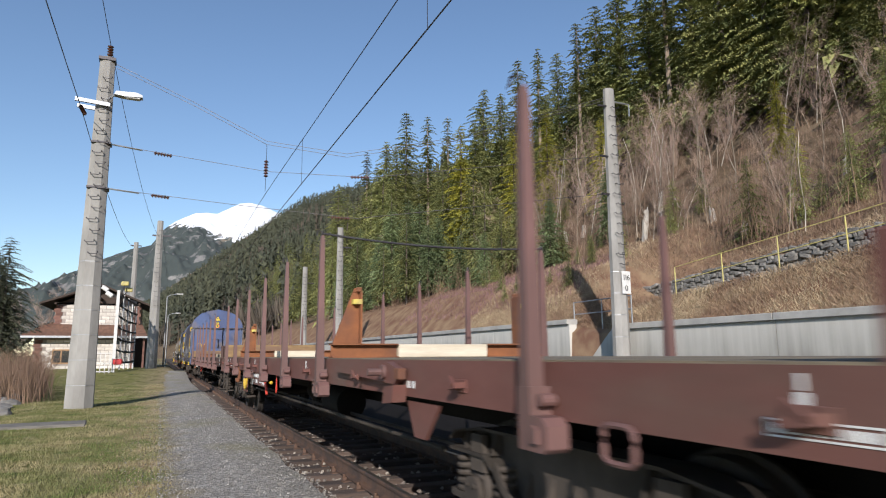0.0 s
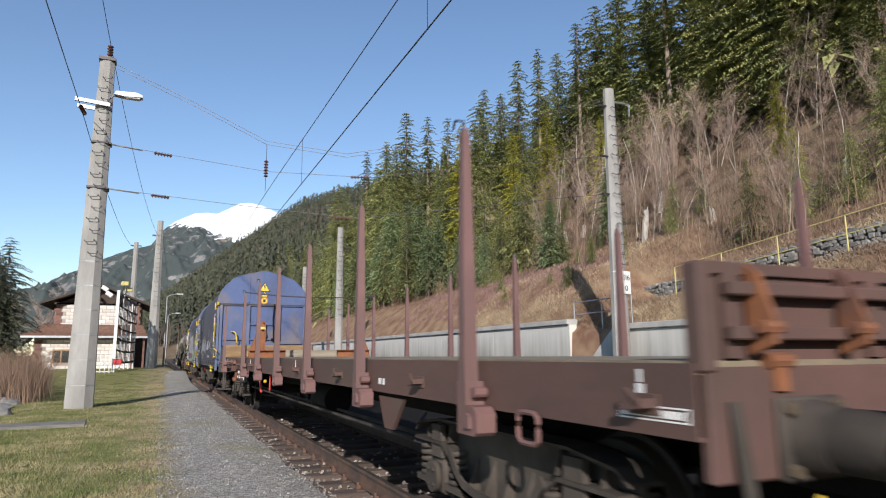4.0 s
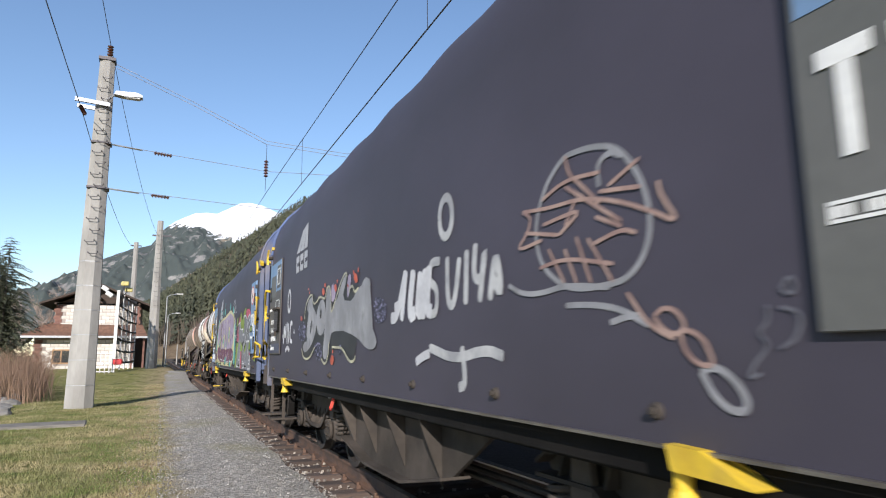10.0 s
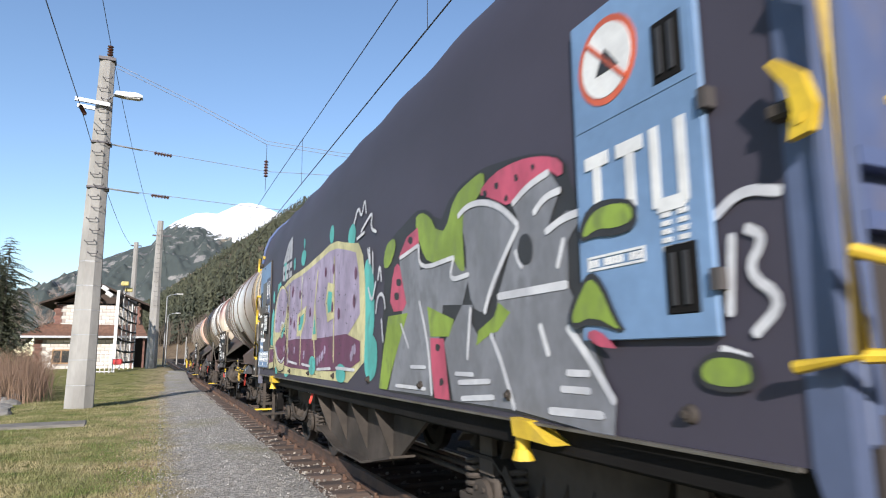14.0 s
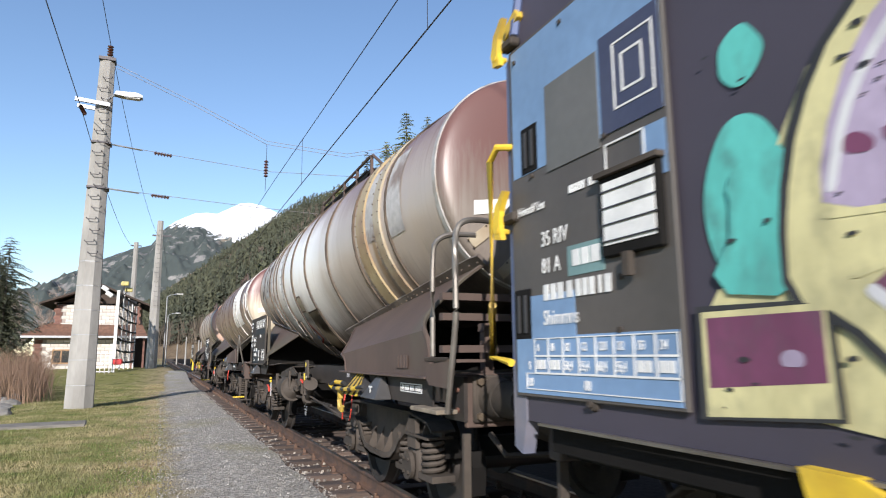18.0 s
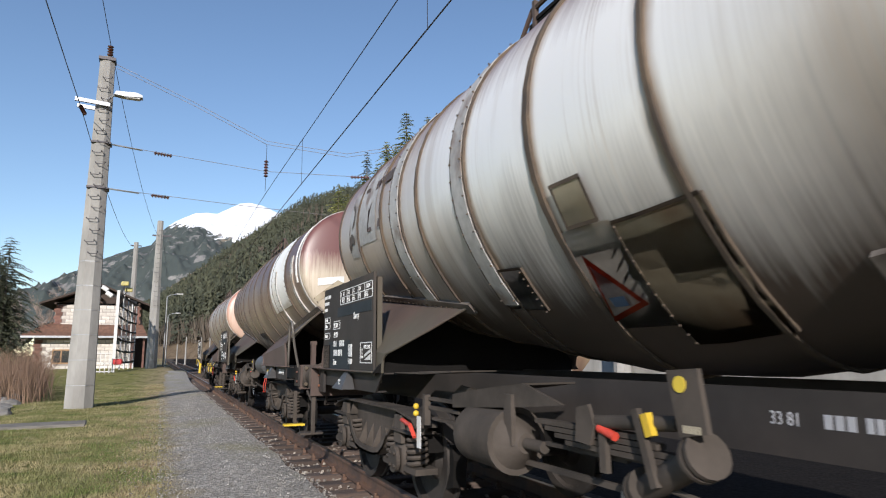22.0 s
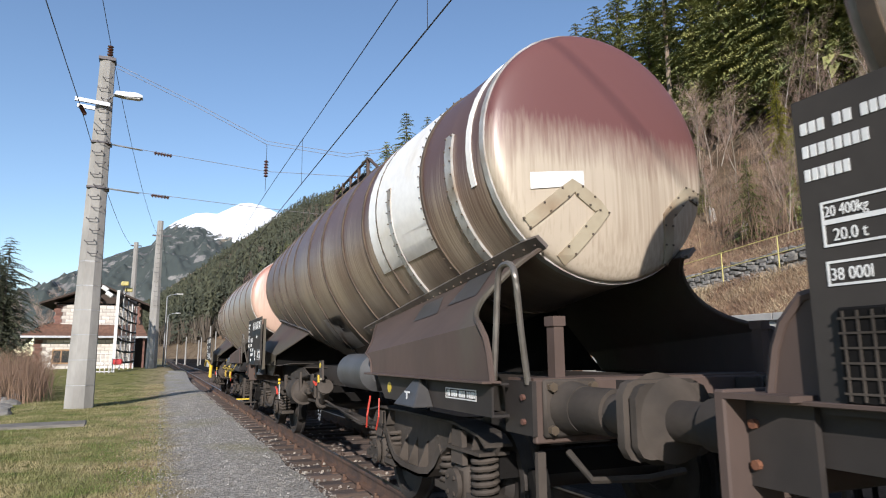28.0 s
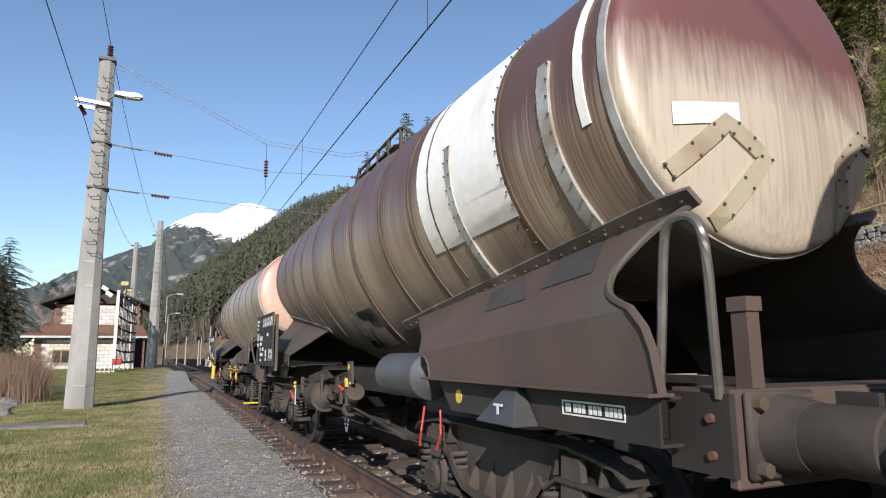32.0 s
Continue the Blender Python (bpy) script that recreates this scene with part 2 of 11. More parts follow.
def fin(name, bm, material, smooth=False, recalc=True):
    if recalc:
        bmesh.ops.recalc_face_normals(bm, faces=bm.faces)
    me = bpy.data.meshes.new(name)
    bm.to_mesh(me)
    bm.free()
    me.materials.append(M[material] if isinstance(material, str) else material)
    if smooth:
        me.shade_smooth()
        me.set_sharp_from_angle(angle=radians(40))
    return me


def part(name, bm, material, parent=None, label="", smooth=False, kind="", at=None):
    """Links a bmesh (or a ready mesh) as one object, under a thing or a part."""
    me = bm if isinstance(bm, bpy.types.Mesh) else fin(name, bm, material, smooth)
    ob = new(name, me)
    ob.parent = parent
    if at is not None:
        ob.matrix_basis = at if isinstance(at, Matrix) else Matrix.Translation(at)
    return tagged(ob, label=label, kind=kind)


def nb():
    return bmesh.new()


def quick(name, verts, faces, material, parent=None, label="", kind="", smooth=False):
    me = bpy.data.meshes.new(name)
    me.from_pydata(verts, [], faces)
    me.materials.append(M[material] if isinstance(material, str) else material)
    if smooth:
        me.shade_smooth()
    ob = new(name, me)
    ob.parent = parent
    return tagged(ob, label=label, kind=kind)


# ---- ground ----
def smooth01(a, b, x):
    t = min(1.0, max(0.0, (x - a) / (b - a)))
    return t * t * (3 - 2 * t)


def ramp_z(y):
    """Height of the foot path that climbs along the slope."""
    return min(6.0, max(2.7, 3.95 - 0.095 * (y - 12.0)))


def toe(y):
    return 15.35 - max(0.0, y - 150.0) * 0.137


def ground_z(x, y):
    if x < 15.1 and x < toe(y):
        bank = 0.62 * smooth01(40, 56, y) * (1 - smooth01(0.9, 1.3, x))
        if x < 1.45:
            w = 0.05 * noise.noise((x * 0.7, y * 0.5, 0)) * smooth01(0.3, -1.2, x)
            low = -0.5 * smooth01(-5.0, -9.0, x) * (1 - smooth01(40, 56, y))
            return -0.15 + w + bank + low
        return -0.15 - 0.22 * smooth01(1.45, 1.8, x)
    u = x - toe(y)
    rough = 0.5 * noise.noise((x * 0.3, y * 0.3, 3)) * smooth01(2, 10, u)
    far = 2.45 + min(u, 3.0) * 0.95 + max(0.0, u - 3.0) * 0.42
    far += max(0.0, u - 9.0) * 0.27
    if u < 1.5:
        near = 2.2 + (ramp_z(y) - 2.2) * u / 1.5
    elif u < 3.22:
        near = ramp_z(y)
    else:
        near = ramp_z(y) + 0.85 + (u - 3.22) * 0.5 + max(0.0, u - 9.0) * 0.19
    k = smooth01(18.5, 23.5, y)
    z = near * (1 - k) + far * k + rough
    z += min(u, 400.0) * 0.10 * smooth01(160, 420, y)
    z -= max(0.0, u - 420.0) * 0.62 + max(0.0, u - max(60.0, 0.29 * y)) * 0.5
    z -= max(0.0, min(u, 420.0) - 45.0) * 0.4 * (1 - smooth01(200, 330, y))
    return z + 9 * noise.noise((x * 0.012, y * 0.012, 5)) * smooth01(30, 120, u)


def ground_sheet():
    def axis(*spans):
        out = []
        for a, b, step in spans:
            out += list(np.arange(a, b, step))
        return out + [spans[-1][1]]
    xs = axis((-3000, -900, 300), (-900, -60, 60), (-60, -10, 5), (-10, -1, 0.6), (-1, 1.4, 0.4), (1.4, 1.9, 0.1), (1.9, 15.0, 2.6), (15.0, 15.3, 0.15), (15.3, 18.0, 0.45), (18.0, 18.8, 0.1), (18.8, 30, 0.8), (30, 120, 4), (120, 700, 25), (700, 3000, 300))
    ys = axis((-2000, -260, 200), (-260, -20, 30), (-20, 4, 3), (4, 30, 0.8), (30, 70, 2), (70, 200, 6), (200, 1000, 25), (1000, 4000, 300))
    verts = [(x, y, ground_z(x, y)) for y in ys for x in xs]
    w = len(xs)
    faces = [(j * w + i, j * w + i + 1, (j + 1) * w + i + 1, (j + 1) * w + i) for j in range(len(ys) - 1) for i in range(w - 1)]
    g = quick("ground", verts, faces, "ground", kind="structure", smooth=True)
    tagged(g, "grassy verge, ballast bed and steep straw-covered hillside")
    return g


ground_sheet()


def footpath():
    """Grey gravel path beside the track, slightly proud of the turf, with an uneven edge."""
    bm = nb()
    ys = [-30 + 0.5 * i for i in range(164)]
    rows = []
    for y in ys:
        lo = 0.0 + 0.22 * noise.noise((0, y * 0.35, 7)) + 0.1 * noise.noise((3, y * 1.3, 2)) + 0.006 * y
        hi = 1.74 + 0.1 * noise.noise((4, y * 0.9, 7))
        zz = -0.118 + 0.60 * smooth01(40, 56, y)
        rows.append([bm.verts.new((lo + (hi - lo) * k / 4, y, zz - (0.03 if k in (0, 4) else 0.0))) for k in range(5)])
    for a, b in zip(rows, rows[1:]):
        for k in range(4):
            bm.faces.new((a[k], a[k + 1], b[k + 1], b[k]))
    ob = part("pavement", bm, "gravel", smooth=True, kind="structure")
    tagged(ob, "grey gravel footpath beside the railway track")


footpath()


# ---- track ----
TRACK_X = 3.10


def railway_track():
    track = tagged(new("railway_track"), "weathered wooden sleepers with rust-brown rails in ballast", "track", kind="structure")
    prof = [(-0.075, -0.172), (0.075, -0.172), (0.075, -0.155), (0.012, -0.135), (0.012, -0.045), (0.036, -0.035), (0.036, -0.004), (0.028, 0.0), (-0.028, 0.0), (-0.036, -0.004), (-0.036, -0.035), (-0.012, -0.045), (-0.012, -0.135), (-0.075, -0.155)]
    for side in (-0.7535, 0.7535):
        bm = nb()
        prism(bm, [(TRACK_X + side + a, b) for a, b in prof], "y", -60, 420)
        rail = part("rail", bm, "rail", track)
        bm = nb()
        box(bm, TRACK_X + side, 180, 0.0015, 0.05, 480, 0.003)
        part("running_surface", bm, "rail_top", rail, "polished steel running surface")
    bm = nb()
    box(bm, 0, 0, 0, 2.6, 0.25, 0.14, bevel=0.012)
    me = fin("sleeper", bm, "sleeper")
    bm = nb()
    box(bm, 0, 0, 0.006, 0.34, 0.15, 0.012)
    for dx in (-0.13, 0.13):
        box(bm, dx, 0.03, 0.03, 0.05, 0.06, 0.05)
        cyl(bm, (dx, 0.03, 0.04), (dx, 0.03, 0.085), 0.018, n=6)
    plate = fin("tie_plate", bm, "rail")
    rng = random.Random(4)
    for i in range(120):
        y = 2.0 + 0.62 * i
        s = part("sleeper", me, "", track, at=pose(TRACK_X + rng.uniform(-0.03, 0.03), y + rng.uniform(-0.02, 0.02), -0.262, 0, 0, rng.uniform(-0.7, 0.7)))
        if i < 75:
            for side in (-0.7535, 0.7535):
                part("tie_plate", plate, "", s, at=(side, 0, 0.07))
    # ballast between and beside the sleepers
    verts, faces = [], []
    for i in range(9000):
        y = 3 + 40 * rng.random() ** 1.7
        x = rng.uniform(1.72, 3.0) if rng.random() < 0.8 else rng.uniform(3.0, 4.4)
        k = (y - 2.0) / 0.62
        on = abs(k - round(k)) * 0.62 < 0.13 and 1.8 < x < 4.4
        if on and rng.random() < 0.93:
            continue
        r = rng.uniform(0.018, 0.042)
        z = (-0.185 if on else -0.255) + rng.uniform(-0.02, 0.03) - 0.03 * (x < 1.85) 
        b = len(verts)
        q = Euler((rng.random() * 6, rng.random() * 6, 0)).to_matrix()
        for v in ((1, 0, 0), (-1, 0, 0), (0, 1, 0), (0, -1, 0), (0, 0, 1), (0, 0, -1)):
            p = q @ Vector(v) * r * rng.uniform(0.7, 1.2)
            verts.append((x + p.x, y + p.y, z + p.z * 0.8))
        faces += [(b, b + 2, b + 4), (b + 2, b + 1, b + 4), (b + 1, b + 3, b + 4), (b + 3, b, b + 4), (b + 2, b, b + 5), (b + 1, b + 2, b + 5), (b + 3, b + 1, b + 5), (b, b + 3, b + 5)]
    o = quick("ballast_stones", verts, faces, "stone_bit", kind="stuff")
    tagged(o, "brown and grey broken ballast stones between sleepers", "ballast")
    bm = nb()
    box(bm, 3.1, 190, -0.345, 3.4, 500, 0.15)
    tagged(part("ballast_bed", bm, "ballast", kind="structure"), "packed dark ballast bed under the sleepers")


railway_track()


# ---- far wall, stairs, ramp ----
def retaining_wall():
    wall = tagged(new("wall_retaining"), "stained concrete retaining wall with a projecting coping", "wall", kind="structure")
    for name, y0, y1, h in (("near_section", -25, 18.3, 2.22), ("far_section", 21.6, 93, 2.55)):
        n_seg = int((y1 - y0) / 6.0)
        step = (y1 - y0) / n_seg
        for i in range(n_seg):
            bm = nb()
            box(bm, 15.2, y0 + step * (i + 0.5), h / 2 - 0.3, 0.36, step - 0.02, h + 0.6)
            w = part("wall_panel", bm, "wall_face", wall)
            bm = nb()
            box(bm, 15.17, y0 + step * (i + 0.5), h + 0.10, 0.52, step - 0.012, 0.2, bevel=0.015)
            part("coping", bm, "concrete", w, "weathered concrete coping")
    # cheek wall of the stairs and the steps
    bm = nb()
    prism(bm, [(18.3, -0.3), (18.3, 2.3), (18.9, 2.3), (21.6, 0.1), (21.6, -0.3)], "x", 15.02, 15.2)
    part("cheek_wall", bm, "wall_face", wall)
    bm = nb()
    box(bm, 16.6, 20, 1.1, 0.3, 3.4, 2.9)
    part("back_wall", bm, "wall_face", wall)
    for i in range(12):
        bm = nb()
        box(bm, 15.85, 18.9 + i * 0.23 + 0.13, 2.2 - 0.18 * i - 0.5, 1.2, 0.26, 1.0, bevel=0.01)
        part("step", bm, "concrete", wall)
    rail = tagged(new("stair_railing"), "pale galvanised handrail above the concrete stairs", "railing")
    for y in (18.2, 19.9, 21.7):
        bm = nb()
        cyl(bm, (15.35, y, 2.3), (15.35, y, 3.45), 0.025, n=8)
        part("post", bm, "galv", rail)
    for z in (3.43, 2.95):
        bm = nb()
        tube(bm, [(15.35, 18.2, z), (15.35, 19.9, z), (15.35, 21.7, z)], 0.024)
        part("rail_bar", bm, "galv", rail)


retaining_wall()


def ramp_railing():
    rail = tagged(new("ramp_railing"), "yellow painted tube railing along the climbing foot path", "railing")
    ys = [-6 + 2.15 * i for i in range(12)]
    for y in ys:
        bm = nb()
        cyl(bm, (16.95, y, ramp_z(y) - 0.3), (16.95, y, ramp_z(y) + 1.05), 0.022, n=8)
        part("post", bm, "yellow_rail", rail)
    for dz in (1.04, 0.52):
        bm = nb()
        tube(bm, [(16.95, y, ramp_z(y) + dz) for y in ys], 0.016)
        part("rail_bar", bm, "yellow_rail", rail)
    # field-stone wall on the uphill side, laid stone by stone
    wall = tagged(new("wall_fieldstone"), "rough grey field-stone retaining wall above the foot path", "wall", kind="structure")
    bm = nb()
    for i in range(14):
        y = -8 + 2.1 * i
        box(bm, 18.5, y, ramp_z(y) + 0.35, 0.3, 2.2, 1.0)
    part("mortar_core", bm, "mortar", wall)
    shapes = []
    rng = random.Random(9)
    for k in range(6):
        bm = nb()
        box(bm, 0, 0, 0, 1, 1, 1, bevel=0.16)
        for v in bm.verts:
            v.co = Vector((v.co.x, v.co.y * rng.uniform(0.88, 1.06), v.co.z * rng.uniform(0.8, 1.1)))
        shapes.append(fin("stone", bm, "fieldstone"))
    for row in range(8):
        y = 3.5 + 0.1 * (row % 3)
        while y < 21.5:
            w = rng.choice((0.13, 0.2, 0.26, 0.34, 0.46)) * rng.uniform(0.85, 1.15)
            z = ramp_z(y) - 0.02 + row * 0.125 + rng.uniform(-0.04, 0.04)
            s = part("stone", rng.choice(shapes), "", wall, at=Matrix.Translation((18.34, y + w / 2, z)) @ Matrix.Rotation(rng.uniform(-0.3, 0.3), 4, "X") @ Matrix.Diagonal((rng.uniform(0.18, 0.27), w * 0.95, rng.uniform(0.1, 0.19), 1)))
            y += w


ramp_railing()


# ---- poles and overhead line ----
def concrete_pole(name, x, y, z0, z1, w0, w1, label, rungs=True, square=False):
    pole = tagged(new(name), label, "pole", group="overhead line poles")
    pole.location = (x, y, z0)
    h = z1 - z0
    bm = nb()
    n = 8
    rings = []
    for k in range(13):
        f = k / 12
        w = w0 + (w1 - w0) * f
        poly = []
        for i in range(n):
            a = math.pi / 8 + i * math.pi / 4
            c = 0.5 / math.cos(math.pi / 8) * (1.08 if not square else 1.18)
            poly.append(bm.verts.new((w * c * math.cos(a), w * c * math.sin(a) * (0.8 if not square else 0.7), h * f - (0.3 if k == 0 else 0))))
        rings.append(poly)
    for a, b in zip(rings, rings[1:]):
        for i in range(n):
            bm.faces.new((a[i], a[(i + 1) % n], b[(i + 1) % n], b[i]))
    bm.faces.new(rings[-1])
    part("shaft", bm, "pole", pole)
    if rungs:
        for k in range(17):
            zz = h * (0.42 + 0.032 * k)
            w = w0 + (w1 - w0) * zz / h
            bm = nb()
            s = -0.06 if k % 2 else 0.06
            f = -w * 0.45
            tube(bm, [(s - 0.13, f, zz), (s - 0.13, f - 0.12, zz), (s - 0.13, f - 0.13, zz - 0.03), (s - 0.1, f - 0.135, zz - 0.05), (s + 0.1, f - 0.135, zz - 0.05), (s + 0.13, f - 0.13, zz - 0.02), (s + 0.13, f - 0.12, zz + 0.03), (s + 0.13, f, zz + 0.03)], 0.013, n=5)
            part("climbing_rung", bm, "wire", pole)
        for k in range(6):
            zz = h * (0.06 + 0.067 * k)
            w = w0 + (w1 - w0) * zz / h
            bm = nb()
            c = 0.5 / math.cos(math.pi / 8) * (1.08 if not square else 1.18) + 0.006
            pts = [(w * c * math.cos(math.pi / 8 + q * math.pi / 4), w * c * math.sin(math.pi / 8 + q * math.pi / 4) * (0.8 if not square else 0.7)) for q in range(8)]
            prism(bm, pts, "z", zz, zz + 0.022)
            part("strap_band", bm, "galv", pole, "thin bright strap")
    return pole


def string_insulator(name, p, q, parent, discs=6, r=0.07):
    bm = nb()
    p, q = Vector(p), Vector(q)
    tube(bm, [p, q], 0.02, n=6)
    for i in range(discs):
        c = p.lerp(q, (i + 0.5) / discs)
        d = (q - p).normalized() * 0.022
        cyl(bm, c - d, c + d, r * 0.6, r, n=10)
    return part(name, bm, "insulator", parent)


def sag(a, b, drop, n=14):
    a, b = Vector(a), Vector(b)
    return [a.lerp(b, i / n) - Vector((0, 0, drop * 4 * (i / n) * (1 - i / n))) for i in range(n + 1)]


def overhead_line():
    lp = concrete_pole("concrete_pole", -2.18, 22.55, -0.15, 11.15, 0.72, 0.40, "tall weathered concrete pole with lamp and cross arm")
    x, y, z0 = -2.18, 22.55, -0.15
    bm = nb()
    box(bm, -0.3, -0.3, 9.62, 1.0, 0.08, 0.12, Euler((0, radians(4), 0)).to_matrix())
    part("cross_arm", bm, "galv", lp)
    bm = nb()
    box(bm, -0.3, 0.3, 9.62, 1.0, 0.08, 0.12, Euler((0, radians(4), 0)).to_matrix())
    part("cross_arm", bm, "galv", lp)
    string_insulator("line_insulator", (-0.68, 0, 9.55), (-0.5, -0.25, 9.2), lp)
    bm = nb()
    tube(bm, [(0.1, -0.25, 9.75), (0.35, -0.35, 9.98)], 0.035)
    arm = part("lamp_arm", bm, "galv", lp)
    bm = nb()
    prism(bm, [(0.3, 9.92), (0.36, 10.03), (0.95, 10.06), (1.12, 10.0), (1.14, 9.92), (0.6, 9.88)], "y", -0.5, -0.22)
    head = part("lamp_housing", bm, "galv", lp, "grey street lamp head", smooth=True)
    bm = nb()
    box(bm, 0.86, -0.36, 9.885, 0.42, 0.22, 0.05, bevel=0.015)
    part("lamp_glass", bm, "white_paint", head, "frosted lamp cover")
    for zz in (8.35, 6.85):
        bm = nb()
        box(bm, 0.02, 0, zz, 0.75 - zz * 0.02, 0.62 - zz * 0.02, 0.06)
        part("clamp_band", bm, "wire", lp)
    bm = nb()
    box(bm, 0, 0, 11.22, 0.5, 0.42, 0.1)
    part("cap_plate", bm, "wire", lp)
    string_insulator("post_insulator", (0.05, 0, 11.28), (0.05, 0, 11.75), lp, 5, 0.1)
    rp = concrete_pole("concrete_pole", 14.5, 17.8, -0.25, 10.95, 0.56, 0.34, "concrete line pole with a kilometre plate beside the retaining wall", square=True)
    bm = nb()
    box(bm, 0.12, -0.26, 4.05, 0.36, 0.02, 0.78)
    sign = part("kilometre_plate", bm, "white_paint", rp, "white enamel plate reading 116 and 0")
    for txt, xx, zz in (("1", 0.03, 4.13), ("1", 0.11, 4.13), ("6", 0.21, 4.13), ("0", 0.12, 3.76)):
        cu = bpy.data.curves.new("numeral", "FONT")
        cu.body, cu.size, cu.align_x, cu.extrude = txt, 0.27, "CENTER", 0.004
        t = new("numerals_source", cu)
        dg = bpy.context.evaluated_depsgraph_get()
        me = bpy.data.meshes.new_from_object(t.evaluated_get(dg))
        bpy.data.objects.remove(t)
        me.materials.clear()
        me.materials.append(M["black_paint"])
        o = part("numeral", me, "", sign)
        o.matrix_basis = Matrix.Translation((xx, -0.275, zz)) @ pose(0, 0, 0, 90, 0, 0)
    for zz in (8.6, 7.2, 10.5):
        bm = nb()
        box(bm, -0.25, -0.05, zz, 0.6, 0.06, 0.06)
        part("wire_bracket", bm, "wire", rp)
    bm = nb()
    tube(bm, [(0.1, 0, 10.75), (0.9, 0, 10.75), (0.9, 0, 10.3)], 0.03)
    part("side_arm", bm, "galv", rp)
    for px_, py_, top in ((11.5, 44.8, 10.6), (11.5, 57.2, 9.3)):
        p2 = concrete_pole("concrete_pole", px_, py_, -0.25, top, 0.5, 0.34, "distant concrete line pole on the far side of the track", square=True)
        bm = nb()
        box(bm, 0.3, 0, top - 1.2, 1.1, 0.08, 0.08)
        part("cross_arm", bm, "wire", p2)
    p3 = concrete_pole("concrete_pole", -0.66, 57.0, 0.4, 12.55, 0.82, 0.42, "tall concrete pole with cross arm near the station house")
    bm = nb()
    box(bm, 0.2, 0, 10.9, 1.5, 0.12, 0.12)
    part("cross_arm", bm, "wire", p3)
    p4 = concrete_pole("concrete_pole", -2.9, 70.0, 0.3, 12.75, 0.55, 0.38, "slim concrete pole behind the station house", rungs=False)
    bm = nb()
    box(bm, 0.0, 0, 12.1, 1.0, 0.1, 0.1)
    part("cross_arm", bm, "wire", p4)
    for px_, py_, top in ((0.25, 66.0, 6.6), (0.55, 84.0, 5.9)):
        lamp = tagged(new("street_lamp"), "slender grey platform lamp post with a curved head", "street lamp", group="platform lamps")
        lamp.location = (px_, py_, 0.4)
        bm = nb()
        cyl(bm, (0, 0, -0.1), (0, 0, top), 0.07, 0.05, n=8)
        part("post", bm, "galv", lamp)
        bm = nb()
        tube(bm, [(0, 0, top), (0.3, 0, top + 0.2), (0.9, 0, top + 0.3)], 0.035)
        part("arm", bm, "galv", lamp)
        bm = nb()
        box(bm, 1.1, 0, top + 0.3, 0.6, 0.22, 0.1, bevel=0.03)
        part("lamp_head", bm, "white_paint", lamp)
    line = tagged(new("overhead_wires"), "thin dark overhead contact and feeder wires", "wires")
    def wire(name, pts, r):
        bm = nb()
        tube(bm, pts, r, n=5)
        return part(name, bm, "wire", line)
    cx = 2.96
    wire("contact_wire", [(cx, -30, 5.6), (cx, 22.5, 5.6), (cx - 0.2, 75, 5.6), (cx, 130, 5.6), (cx, 260, 5.6)], 0.011)
    wire("messenger_wire", [Vector((cx, 0, 0)) + Vector((0, yy, 6.9 - 0.3 * 4 * ((yy - 22.5) / 52.5 % 1) * (1 - (yy - 22.5) / 52.5 % 1))) for yy in np.linspace(-30, 260, 60)], 0.009)
    for yy in (7.2, 15.5, 30, 38, 47, 56):
        zt = 6.9 - 0.3 * 4 * ((yy - 22.5) / 52.5 % 1) * (1 - (yy - 22.5) / 52.5 % 1)
        wire("dropper", [(cx, yy, 5.6), (cx, yy, zt)], 0.005)
    # head span across the tracks
    for off in (0.0, 0.12):
        wire("span_cable", [(-2.0, 22.5, 11.0 - off), (0.5, 22.0, 9.85 - off), (2.9, 21.5, 8.62 - off), (5.5, 20.7, 8.25 - off), (9, 19.5, 8.9 - off), (14.3, 17.8, 10.6 - off)], 0.009)
    wire("span_cable", [(-1.9, 22.5, 8.2), (2.9, 21.5, 7.55), (6.2, 20.4, 7.4), (14.3, 17.8, 8.4)], 0.009)
    wire("span_cable", [(-1.9, 22.5, 6.72), (2.0, 21.7, 6.35), (5.8, 20.5, 5.95), (14.3, 17.8, 7.0)], 0.009)
    for zz, dz in ((8.2, -0.13), (6.72, -0.10)):
        bm = nb()
        tube(bm, [(-1.85, 22.5, zz), (-0.95, 22.35, zz + dz)], 0.028)
        part("turnbuckle", bm, "galv", line, "bright steel turnbuckle")
        string_insulator("rod_insulator", (-0.6, 22.3, zz + dz * 1.45), (-0.05, 22.2, zz + dz * 2.0), line)
    string_insulator("rod_insulator", (5.6, 20.6, 7.4), (6.2, 20.4, 7.4), line)
    string_insulator("rod_insulator", (5.0, 20.8, 5.98), (5.6, 20.6, 5.95), line)
    wire("hanger", [(2.9, 21.5, 8.5), (2.9, 21.5, 6.85)], 0.008)
    string_insulator("hanging_insulator", (2.9, 21.5, 7.95), (2.9, 21.5, 7.35), line, 6, 0.08)
    # feeder wires along the verge
    wire("feeder_wire", sag((-2.55, -28, 9.9), (-2.80, 22.4, 9.25), 0.5) + sag((-2.80, 22.4, 9.25), (-3.05, 70, 12.2), 0.9)[1:], 0.013)
    wire("feeder_wire", sag((-2.2, -28, 11.9), (-2.13, 22.55, 11.62), 0.5) + sag((-2.13, 22.55, 11.62), (-0.9, 57, 11.5), 0.7)[1:], 0.011)
    wire("feeder_wire", sag((-0.4, 57, 11.5), (1.0, 110, 10.5), 0.8), 0.011)


overhead_line()

